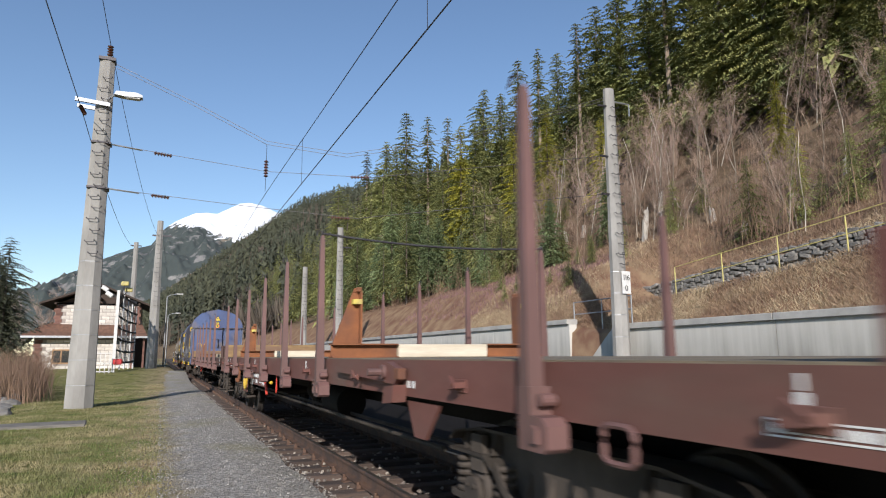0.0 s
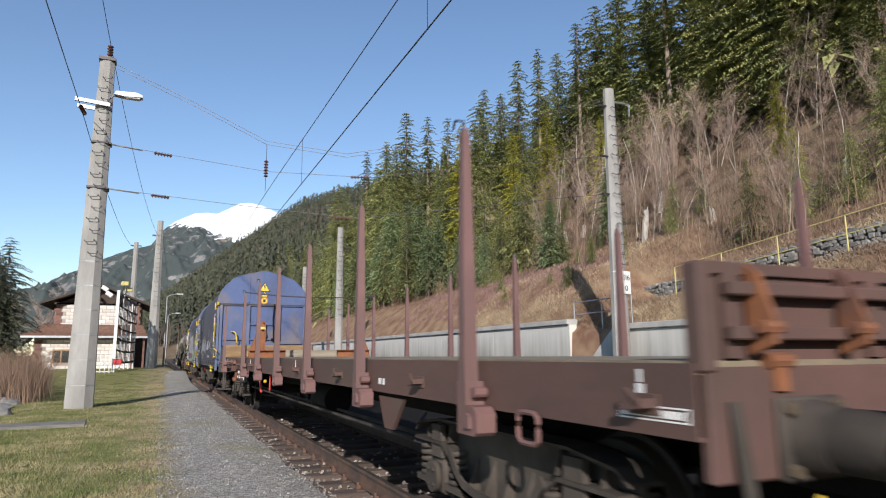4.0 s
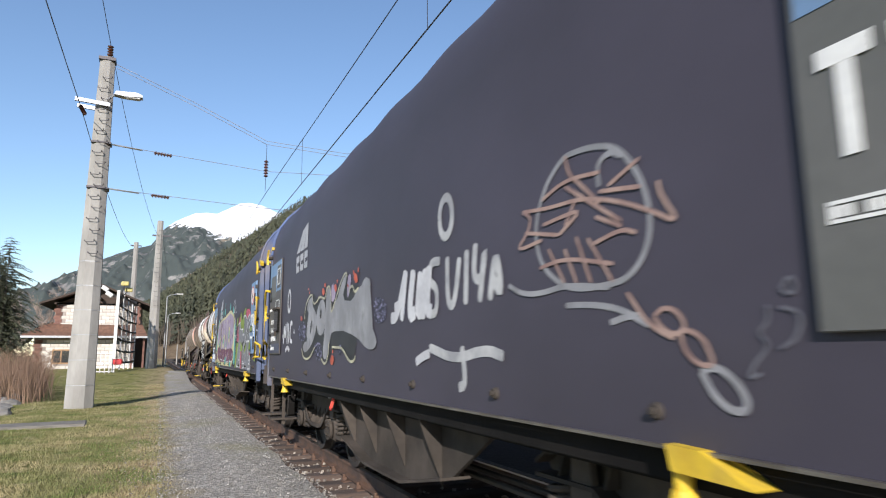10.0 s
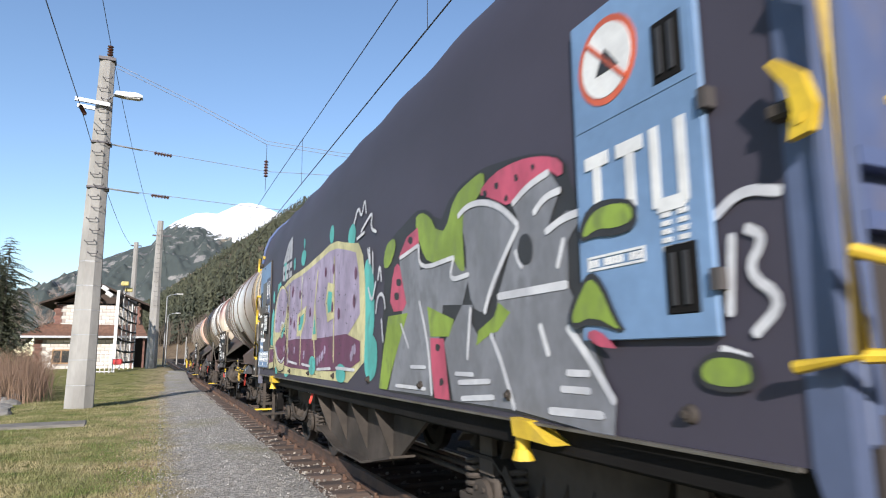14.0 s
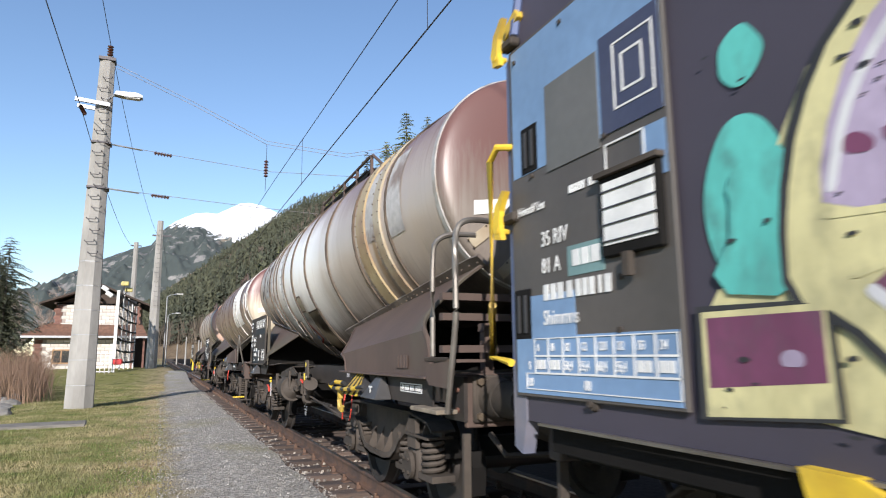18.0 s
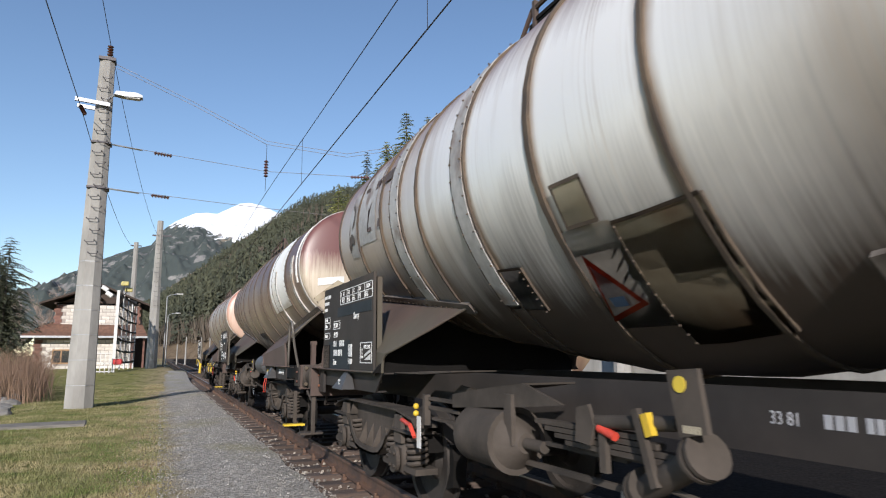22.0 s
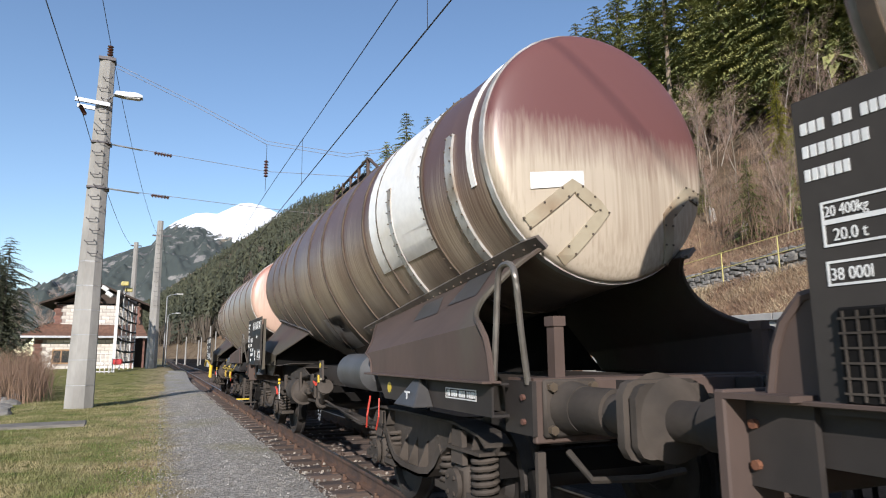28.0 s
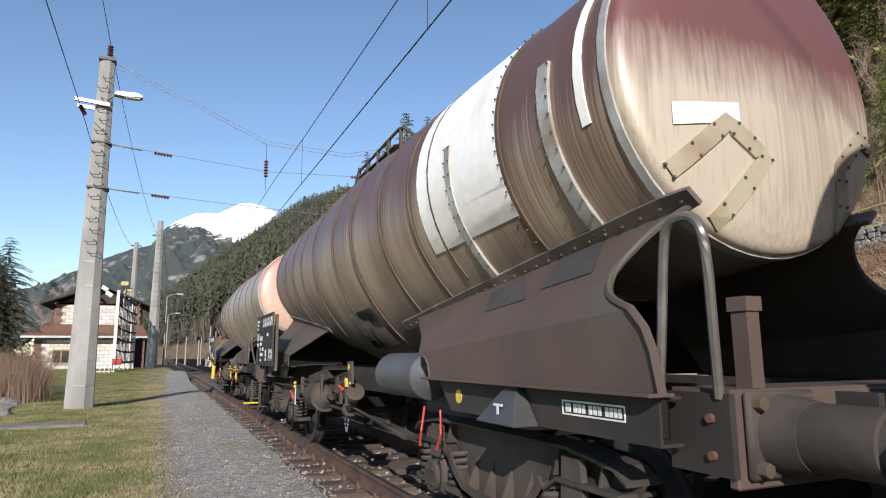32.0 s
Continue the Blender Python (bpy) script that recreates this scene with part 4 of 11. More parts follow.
def station_house():
    h = tagged(new("station_house"), "old station house of lime-washed brick with brown roofs", "house")
    h.location = (0, 60, 0.35)
    def wall(name, x0, x1, y0, y1, z0, z1, m="joint_grey"):
        bm = nb()
        box(bm, (x0 + x1) / 2, (y0 + y1) / 2, (z0 + z1) / 2, x1 - x0, y1 - y0, z1 - z0)
        return part(name, bm, m, h)
    lower = wall("lower_wall", -9.3, -2.3, 0.0, 9, -0.6, 2.75)
    upper = wall("upper_wall", -8.3, -1.9, 2.0, 9.8, 2.7, 5.6)
    bm = nb()
    box(bm, 0, 0, 0, 0.56, 0.05, 0.27)
    block = fin("brick", bm, "lime_wash")
    bm = nb()
    box(bm, 0, 0, 0, 0.5, 0.09, 0.29)
    quoin = fin("quoin", bm, "quoin_brown")
    for w_, x0, x1, y, z0, rows in ((lower, -8.75, -2.3, -0.01, -0.4, 10), (upper, -7.8, -2.4, 1.99, 3.75, 6)):
        for r in range(rows):
            x = x0 + (0.3 if r % 2 else 0.0) + 0.29
            while x < x1:
                if not (w_ is lower and abs(x + 7.35) < 0.75 and 3 <= r <= 6):
                    part("brick", block, "", w_, at=(x, y, z0 + 0.3 * r))
                x += 0.6
            for qx in ((x0 - 0.28, x1 + 0.28) if w_ is upper else (x0 - 0.28,)):
                part("quoin", quoin, "", w_, at=(qx + (0.06 if r % 2 else -0.06), y, z0 + 0.3 * r))
    # small window with shutters of the lower floor
    bm = nb()
    box(bm, -7.35, -0.03, 1.1, 1.3, 0.1, 1.15)
    win = part("window", bm, "window_wood", h, "small wooden casement window")
    for dx in (-0.3, 0.3):
        bm = nb()
        box(bm, -7.35 + dx, -0.085, 1.1, 0.5, 0.02, 0.95)
        part("pane", bm, "pane", win)
    # hipped lower roof, tile courses as strips
    for k in range(7):
        f0, f1 = k / 7, (k + 1.15) / 7
        bm = nb()
        y0, z0 = -1.0 + 3.0 * f0, 2.7 + 1.05 * f0
        y1, z1 = -1.0 + 3.0 * f1, 2.7 + 1.05 * f1
        prism(bm, [(y0, z0), (y1, z1), (y1, z1 + 0.05), (y0, z0 + 0.07)], "x", -10.1 + 1.5 * f0, -1.15 - 0.5 * f0)
        part("roof_course", bm, "roof_brown", h)
    bm = nb()
    box(bm, -5.6, -1.0, 2.66, 9.0, 0.12, 0.16)
    part("gutter", bm, "galv", h)
    wall("porch_back", -2.3, -1.2, 3.0, 9, -0.6, 2.75, "dark_wood")
    for x in (-1.35, -2.2):
        bm = nb()
        box(bm, x, -0.5, 1.05, 0.16, 0.16, 3.3)
        part("porch_post", bm, "quoin_brown", h)
    # main gable roof with open timber gable
    for s, x1 in ((-1, -9.35), (1, -1.05)):
        bm = nb()
        prism(bm, [(-5.0, 7.05), (x1, 5.35), (x1, 5.5), (-5.0, 7.22)], "y", 0.9, 11)
        part("roof_slope", bm, "dark_wood", h)
    bm = nb()
    prism(bm, [(-8.3, 5.45), (-1.9, 5.45), (-5.0, 6.98)], "y", 2.0, 2.2)
    part("gable", bm, "dark_wood", h)
    for x in (-8.25, -6.6, -5.0, -3.4, -1.95):
        bm = nb()
        box(bm, x, 1.6, 5.5 + 0.5 * (1 - abs(x + 5) / 3.3), 0.16, 0.7, 0.18)
        part("bracket", bm, "dark_wood", h)
    return h


station_house()


def lattice_frame():
    t = tagged(new("lattice_frame"), "tall white steel frame hung with dark rope netting", "steel frame")
    t.location = (-3.0, 51.0, 0.3)
    bm = nb()
    box(bm, -0.02, 0, 2.9, 0.2, 0.2, 5.8)
    part("upright", bm, "white_paint", t)
    for k in range(4):
        bm = nb()
        cyl(bm, (0.3 + 0.25 * k, 1.2 + 1.2 * k, 0.2), (0.3 + 0.25 * k, 1.2 + 1.2 * k, 5.7 - 0.25 * k), 0.06, n=8)
        part("bar", bm, "white_paint", t)
    for k in range(7):
        bm = nb()
        tube(bm, sag((0.05, 0.1, 5.6 - 0.8 * k), (1.1, 4.9, 5.1 - 0.72 * k), 0.1), 0.07, n=5)
        part("cross_rope", bm, "ink_dark", t)
    for k in range(14):
        bm = nb()
        tube(bm, sag((0.1 + 0.07 * k, 0.3 + 0.33 * k, 5.4), (0.12 + 0.07 * k, 0.35 + 0.33 * k, 0.6), 0.05), 0.03, n=4)
        part("net_rope", bm, "ink_dark", t)
    for k, (x, y, z, m) in enumerate(((0.35, 0, 6.3, "yellow_rail"), (0.6, 0.5, 5.9, "yellow_rail"), (-0.9, 0, 5.9, "white_paint"), (-0.6, 0, 5.5, "white_paint"))):
        bm = nb()
        box(bm, x, y, z, 0.5, 0.25, 0.3, Euler((0, 0.6 if k > 1 else 0.0, 0)).to_matrix(), bevel=0.05)
        part("lamp_head", bm, m, t)
        bm = nb()
        tube(bm, [(x, y, z), (0.1, 0.1, 5.2)], 0.04, n=5)
        part("stay", bm, "ink_dark", t)
    bm = nb()
    box(bm, 0.25, -0.1, 0.75, 0.6, 0.3, 0.4, bevel=0.08)
    part("box", bm, "red_box", t, "red box")
    f = tagged(new("white_fence"), "low white railing on a raised step", "fence")
    f.location = (-3.2, 50.0, 0.2)
    for k in range(7):
        bm = nb()
        box(bm, -0.28 * k, 0, 0.75, 0.05, 0.05, 1.5)
        part("picket", bm, "white_paint", f)
    for z in (0.2, 0.75, 1.45):
        bm = nb()
        box(bm, -0.85, 0, z, 1.9, 0.05, 0.07)
        part("rail_bar", bm, "white_paint", f)


M["ink_dark"] = mat("ink_dark", (0.035, 0.035, 0.038), None, 0.8)
M["red_box"] = mat("red_box", (0.45, 0.03, 0.03), None, 0.6)
lattice_frame()


def small_things():
    # sunken cover slab on the verge
    s = tagged(new("cover_slab"), "dark mossy concrete cover slab sunk in the turf", "slab")
    bm = nb()
    box(bm, -2.35, 17.2, -0.17, 1.75, 0.95, 0.14, Euler((0, 0, 0.06)).to_matrix(), bevel=0.03)
    part("slab", bm, "mortar", s)
    bm = nb()
    box(bm, -2.3, 16.6, -0.16, 1.7, 0.12, 0.1, bevel=0.02)
    part("kerb_edge", bm, "mortar", s)
    rng = random.Random(77)
    for k in range(7):
        st = tagged(new("boundary_stone"), "rough pale stone at the edge of the turf", "stone", "boundary stones")
        bm = nb()
        bmesh.ops.create_icosphere(bm, subdivisions=2, radius=1.0)
        for v in bm.verts:
            v.co = v.co * (0.8 + 0.35 * noise.noise(v.co * 1.3 + Vector((k, 0, 0))))
            v.co = Vector((v.co.x * 0.42, v.co.y * 0.32, v.co.z * 0.2))
        part("rock", bm, "fieldstone", st, smooth=False)
        st.location = (-4.0 - 0.16 * k + rng.uniform(-0.2, 0.2), 21.0 + 1.3 * k, -0.1)
    # far posts beyond the crossing
    for x, y, z in ((4.2, 128, 5), (6.6, 132, 4.5), (9.0, 138, 7.5), (10.2, 140, 6.5), (3.2, 150, 4), (8.0, 150, 5.5)):
        p = tagged(new("line_post"), "far slender line post beside the track", "post", "far posts")
        bm = nb()
        cyl(bm, (x, y, -0.4), (x, y, z), 0.16, 0.12, n=8)
        part("shaft", bm, "pole", p)
    d = tagged(new("loading_dock"), "low pale concrete dock far along the track", "dock")
    bm = nb()
    box(bm, 9.0, 110, 0.35, 4.5, 6, 1.2, bevel=0.05)
    part("slab", bm, "concrete", d)
    bm = nb()
    box(bm, 8.6, 106.9, 1.1, 3.6, 0.2, 0.35)
    part("rail_bar", bm, "white_paint", d)
    # tree behind the viewer that shades the verge
    plant(SPRUCES[3], -10.0, -6.4, 0.4, "young dark spruce at the edge of the verge", "tree", "station trees", 40)


small_things()


def blades(name, label, matname, count, place, h0, h1, seed, width=0.006, lean=0.5):
    """Single tapering blades strewn over a piece of ground."""
    rng = random.Random(seed)
    verts, faces = [], []
    n = 0
    while n < count:
        x, y = place(rng)
        n += 1
        z = ground_z(x, y)
        h = rng.uniform(h0, h1)
        a = rng.random() * 6.283
        dx, dy = math.cos(a), math.sin(a)
        w = width * rng.uniform(0.7, 1.5)
        b = len(verts)
        l = rng.uniform(0.2, 1.0) * lean * h
        q = rng.random() * 6.283
        verts += [(x - dy * w, y + dx * w, z - 0.01), (x + dy * w, y - dx * w, z - 0.01), (x + math.cos(q) * l, y + math.sin(q) * l, z + h)]
        faces.append((b, b + 1, b + 2))
    tagged(quick(name, verts, faces, matname, kind="stuff"), label, "grass")


blades("verge_grass", "short green and straw-coloured turf on the verge", "grass_blade", 90000, lambda r: (lambda y: (r.uniform(-0.21 * y - 0.5, 0.1 + 0.45 * r.random() ** 2.5), y))(6.5 + 34 * r.random() ** 1.6), 0.012, 0.05, 1, 0.007, 1.2)
blades("edge_straw", "trodden straw and moss where the turf meets the path", "dry_blade", 16000, lambda r: (r.gauss(-0.12, 0.28), 6.0 + 34 * r.random() ** 1.6), 0.006, 0.03, 11, 0.006, 2.5)
blades("path_tufts", "thin green tufts in the gravel path", "grass_blade", 5000, lambda r: (lambda k: (r.gauss(0.55 + 0.4 * math.sin(k * 7.1), 0.09), 6.3 + 1.9 * k + r.gauss(0, 0.16)))(r.randrange(10)), 0.008, 0.03, 12, 0.006, 1.5)
blades("bank_grass", "bleached matted grass on the bank above the wall", "dry_blade", 70000, lambda r: (lambda y: (15.4 + 1.5 * r.random() if r.random() < 0.55 else (18.9 if y < 17 else 16.9) + 6 * r.random() ** 1.5, y))(7 + 26 * r.random()), 0.05, 0.2, 2, 0.009, 1.6)
blades("slope_litter", "red-brown leaf litter and dead stalks on the slope", "brush", 60000, lambda r: (19 + 16 * r.random(), 6 + 75 * r.random() ** 1.3), 0.06, 0.25, 3, 0.013, 1.8)
blades("heather_patch", "purple-brown heather on the bank", "heather", 5000, lambda r: (lambda y: (16.5 + 4.5 * r.random(), y + 6 * r.random()))(r.choice((24, 29, 33, 40))), 0.1, 0.3, 4, 0.02, 0.8)


def path_gravel():
    rng = random.Random(12)
    verts, faces = [], []
    for i in range(15000):
        y = 5.4 + 26 * rng.random() ** 1.9
        x = 0.05 + 1.75 * rng.random()
        if rng.random() < 0.16:
            x = -0.5 + 0.6 * rng.random() ** 0.6
        r = rng.uniform(0.005, 0.012) * (1 + 0.03 * y)
        z = -0.116 if x > 0.05 else ground_z(x, y) + 0.004
        b = len(verts)
        a = rng.random() * 3
        for k in range(4):
            q = a + k * 1.571
            s = r * rng.uniform(0.7, 1.3)
            verts.append((x + s * math.cos(q), y + s * math.sin(q), z))
        verts.append((x, y, z + r * rng.uniform(0.5, 1.0)))
        faces += [(b, b + 1, b + 4), (b + 1, b + 2, b + 4), (b + 2, b + 3, b + 4), (b + 3, b, b + 4)]
    tagged(quick("path_gravel", verts, faces, "gravel_bit", kind="stuff"), "loose grey gravel on the footpath", "gravel")


path_gravel()


def scrub():
    """Thickets of thin bare stems: by the station and on the slope."""
    rng = random.Random(14)
    for name, label, matname, spots, h0, h1, stems in (
        ("reed_scrub", "tall brown leafless scrub beside the turf", "brush", [(lambda y: (rng.uniform(-0.215 * y - 1.0, -0.14 * y), y))(rng.uniform(25, 47)) for _ in range(240)], 0.7, 2.1, 16),
        ("slope_scrub", "tangled leafless brushwood on the slope", "brush", [(lambda y: (rng.uniform(19.5, 34), y))(7 + 75 * rng.random() ** 1.3) for _ in range(420)], 0.9, 3.2, 13),
        ("pale_scrub", "pale dead branches lying on the slope", "dry_blade", [(lambda y: (rng.uniform(19, 28), y))(8 + 50 * rng.random()) for _ in range(70)], 0.5, 1.6, 7),
    ):
        verts, faces = [], []
        for x, y in spots:
            z = ground_z(x, y)
            for k in range(stems):
                h = rng.uniform(h0, h1)
                a = rng.random() * 6.283
                sp = rng.uniform(0.1, 0.6) * h * (2.0 if name == "pale_scrub" else 1.0)
                p = Vector((x + rng.uniform(-0.4, 0.4), y + rng.uniform(-0.4, 0.4), z - 0.05))
                q = p + Vector((math.cos(a) * sp * 0.4, math.sin(a) * sp * 0.4, h * 0.55))
                t = p + Vector((math.cos(a) * sp, math.sin(a) * sp, h))
                w = Vector((-math.sin(a), math.cos(a), 0)) * rng.uniform(0.005, 0.011)
                b = len(verts)
                verts += [tuple(p - w), tuple(p + w), tuple(q + w * 0.7), tuple(q - w * 0.7), tuple(t)]
                faces += [(b, b + 1, b + 2, b + 3), (b + 3, b + 2, b + 4)]
                for j in range(3):
                    c = p.lerp(t, rng.uniform(0.35, 0.9))
                    aa = a + rng.uniform(-1.4, 1.4)
                    e = c + Vector((math.cos(aa), math.sin(aa), rng.uniform(0.3, 1.2))) * h * rng.uniform(0.12, 0.3)
                    b = len(verts)
                    verts += [tuple(c - w * 0.6), tuple(c + w * 0.6), tuple(e)]
                    faces.append((b, b + 1, b + 2))
        tagged(quick(name, verts, faces, matname, kind="stuff"), label, "scrub")


scrub()


# ---- train: materials ----
M["ox_red"] = mat("ox_red", (0.168, 0.0754, 0.0623), (0.135, 0.0607, 0.0508), 0.62, scale=1.1, bump=0.06, bscale=8, vary=0.1, stretch=(1, 0.5, 1.6), c3=(0.131, 0.082, 0.0656), scale3=0.9, spec=0.2)
M["ox_grey"] = mat("ox_grey", (0.118, 0.0662, 0.0558), (0.0867, 0.0544, 0.046), 0.66, scale=1.0, bump=0.06, bscale=8, stretch=(1, 0.5, 1.6), c3=(0.0836, 0.0627, 0.0488), scale3=0.7, spec=0.2)
M["stake_paint"] = mat("stake_paint", (0.156, 0.082, 0.0738), (0.107, 0.0615, 0.0533), 0.6, scale=2.2, stretch=(1, 1, 0.3), c3=(0.164, 0.107, 0.0902), scale3=1.5)
M["bolt_steel"] = mat("bolt_steel", (0.16, 0.125, 0.09), (0.11, 0.085, 0.06), 0.5, 0.3, scale=6)
M["galv_dull"] = mat("galv_dull", (0.19, 0.2, 0.2), (0.13, 0.13, 0.125), 0.6, 0.3, scale=5)
M["band_yellow"] = mat("band_yellow", (0.6, 0.48, 0.1), (0.42, 0.33, 0.1), 0.6, scale=6)
M["rust"] = mat("rust", (0.251, 0.0944, 0.0348), (0.153, 0.0592, 0.0279), 0.85, scale=2.5, bump=0.15, bscale=25, c3=(0.105, 0.0488, 0.0348), scale3=1.4)
M["plank_ochre"] = mat("plank_ochre", (0.285, 0.19, 0.08), (0.175, 0.105, 0.052), 0.8, scale=2.2, bump=0.2, bscale=14, stretch=(0.7, 1, 3), c3=(0.164, 0.0984, 0.0615), scale3=0.9, rnd=0.12)
M["new_timber"] = mat("new_timber", (0.62, 0.56, 0.44), (0.5, 0.43, 0.32), 0.75, scale=2, stretch=(0.6, 4, 4))
M["old_timber"] = mat("old_timber", (0.27, 0.23, 0.17), (0.17, 0.14, 0.105), 0.85, scale=2, stretch=(0.6, 4, 4), bump=0.3)
M["deck"] = mat("deck", (0.22, 0.18, 0.12), (0.15, 0.12, 0.085), 0.9, scale=1.5, stretch=(4, 0.6, 4), bump=0.3)
M["dusty"] = mat("dusty", (0.0769, 0.0639, 0.0538), (0.0435, 0.0368, 0.0307), 0.85, scale=2.2, bump=0.15, bscale=22, c3=(0.0384, 0.0333, 0.0296), scale3=1.7, spec=0.2)
# near-black copy of dusty: shade under and inside the wagons put into colour
M["dusty_shaded"] = mat("dusty_shaded", (0.00825, 0.00728, 0.0066), (0.00461, 0.00413, 0.00383), 0.85, scale=2.2, bump=0.15, spec=0.2)
M["wheel_steel"] = mat("wheel_steel", (0.055, 0.0468, 0.0413), (0.033, 0.0286, 0.0259), 0.7, 0.3, scale=3)
M["tyre_steel"] = mat("tyre_steel", (0.4, 0.39, 0.38), (0.3, 0.29, 0.28), 0.35, 0.9, scale=5)
M["yellow"] = mat("yellow", (0.68, 0.47, 0.03), (0.52, 0.34, 0.03), 0.55, scale=5, c3=(0.4, 0.27, 0.06), scale3=2.0)
M["signal_red"] = mat("signal_red", (0.6, 0.06, 0.035), (0.45, 0.05, 0.03), 0.55, scale=6)
M["tarp"] = mat("tarp", (0.0605, 0.0535, 0.0735), (0.046, 0.041, 0.0545), 0.6, scale=0.55, bump=0.25, bscale=1.6, vary=0.06, stretch=(1, 0.6, 1.1), c3=(0.0633, 0.0554, 0.0633), scale3=0.35, spec=0.35)
M["hood_blue"] = mat("hood_blue", (0.085, 0.118, 0.228), (0.075, 0.093, 0.172), 0.5, scale=1.1, bump=0.04, bscale=5, stretch=(1, 1, 0.7), c3=(0.185, 0.145, 0.105), scale3=0.75, spec=0.2)
M["hood_light"] = mat("hood_light", (0.092, 0.118, 0.20), (0.072, 0.092, 0.155), 0.5, scale=1.5, c3=(0.17, 0.162, 0.187), scale3=1.1)
M["frame_grey"] = mat("frame_grey", (0.073, 0.0669, 0.0651), (0.0538, 0.0477, 0.046), 0.7, scale=1.6, stretch=(1, 1, 0.5), c3=(0.0576, 0.046, 0.0384), scale3=1.2, spec=0.2)
M["panel_blue"] = mat("panel_blue", (0.17, 0.28, 0.45), (0.14, 0.23, 0.37), 0.5, scale=2)
M["panel_grey"] = mat("panel_grey", (0.119, 0.117, 0.111), (0.102, 0.102, 0.0952), 0.55, scale=2)
M["panel_navy"] = mat("panel_navy", (0.04, 0.045, 0.085), (0.055, 0.06, 0.1), 0.5, scale=3)
M["panel_brown"] = mat("panel_brown", (0.0828, 0.072, 0.0648), (0.0648, 0.0576, 0.0518), 0.55, scale=2)
M["ink_white"] = mat("ink_white", (0.72, 0.72, 0.70), (0.58, 0.58, 0.57), 0.6, scale=6)
M["ink_grey"] = mat("ink_grey", (0.42, 0.42, 0.44), (0.36, 0.36, 0.38), 0.6, scale=4)
M["ink_black"] = mat("ink_black", (0.03, 0.03, 0.032), None, 0.6)
M["ink_red"] = mat("ink_red", (0.6, 0.12, 0.06), None, 0.6)
M["warn_yellow"] = mat("warn_yellow", (0.75, 0.55, 0.06), None, 0.5)
M["tank_frame"] = mat("tank_frame", (0.108, 0.0756, 0.0634), (0.0828, 0.0605, 0.0518), 0.6, scale=1.2, bump=0.05, bscale=6, stretch=(1, 1, 0.5), c3=(0.0936, 0.0828, 0.0648), scale3=0.8, spec=0.2)
M["tank_sill"] = mat("tank_sill", (0.05, 0.043, 0.039), (0.034, 0.03, 0.028), 0.6, scale=1.5, spec=0.2)
M["jack_grey"] = mat("jack_grey", (0.062, 0.06, 0.06), (0.05, 0.048, 0.047), 0.5, scale=2, bump=0.05)
M["bare_steel"] = mat("bare_steel", (0.2, 0.185, 0.165), (0.13, 0.115, 0.1), 0.4, 0.5, scale=4)
M["pale_sheet"] = mat("pale_sheet", (0.62, 0.59, 0.54), (0.5, 0.46, 0.4), 0.5, scale=1.8, c3=(0.4, 0.33, 0.25), scale3=1.5)
M["panel_teal"] = mat("panel_teal", (0.16, 0.27, 0.27), (0.13, 0.22, 0.22), 0.6, scale=3)
M["board"] = mat("board", (0.056, 0.05, 0.045), (0.044, 0.040, 0.037), 0.75, scale=1.5, c3=(0.068, 0.058, 0.05), scale3=1.2, spec=0.12)
M["board_blue"] = mat("board_blue", (0.034, 0.041, 0.046), None, 0.7, spec=0.15)
M["strap"] = mat("strap", (0.5, 0.49, 0.47), (0.36, 0.34, 0.31), 0.5, 0.3, scale=5, c3=(0.3, 0.24, 0.18), scale3=2)
M["worn_steel"] = mat("worn_steel", (0.17, 0.145, 0.125), (0.11, 0.09, 0.08), 0.5, 0.2, scale=3, c3=(0.28, 0.25, 0.22), scale3=2.0)
M["seam"] = mat("seam", (0.06, 0.045, 0.035), (0.11, 0.08, 0.055), 0.8, scale=4)
M["cladding_patch"] = mat("cladding_patch", (0.9, 0.885, 0.85), (0.84, 0.81, 0.76), 0.42, scale=1.4, c3=(0.76, 0.70, 0.6), scale3=0.9)
M["cream_sheet"] = mat("cream_sheet", (0.4, 0.352, 0.256), (0.336, 0.288, 0.204), 0.5, scale=1.8, c3=(0.239, 0.168, 0.104), scale3=1.3)
M["ochre_sheet"] = mat("ochre_sheet", (0.37, 0.29, 0.165), (0.31, 0.235, 0.13), 0.5, scale=1.8, c3=(0.23, 0.14, 0.08), scale3=1.3)
M["worn_sheet"] = mat("worn_sheet", (0.44, 0.425, 0.41), (0.35, 0.335, 0.32), 0.55, scale=1.6, vary=0.35, bump=0.1, c3=(0.22, 0.17, 0.14), scale3=3.0)
M["air_grey"] = mat("air_grey", (0.088, 0.088, 0.0908), (0.066, 0.066, 0.0671), 0.5, scale=3)
for nm, c in (("gr_silver", (0.30, 0.30, 0.315)), ("gr_steel", (0.215, 0.22, 0.24)), ("gr_lime", (0.24, 0.34, 0.05)), ("gr_pink", (0.50, 0.085, 0.14)), ("gr_cream", (0.62, 0.57, 0.30)), ("gr_lilac", (0.40, 0.33, 0.45)), ("gr_plum", (0.165, 0.05, 0.105)), ("gr_teal", (0.10, 0.46, 0.41)), ("gr_orange", (0.55, 0.11, 0.06)), ("gr_aqua", (0.45, 0.75, 0.8))):
    M[nm] = mat(nm, c, tuple(v * 0.7 for v in c), 0.6, scale=3.2, vary=0.15, stretch=(1, 1, 0.6), c3=tuple(v * 0.6 + 0.02 for v in c), scale3=9.0)
M["gr_rim"] = mat("gr_rim", (0.50, 0.48, 0.33), (0.30, 0.29, 0.22), 0.65, scale=9)
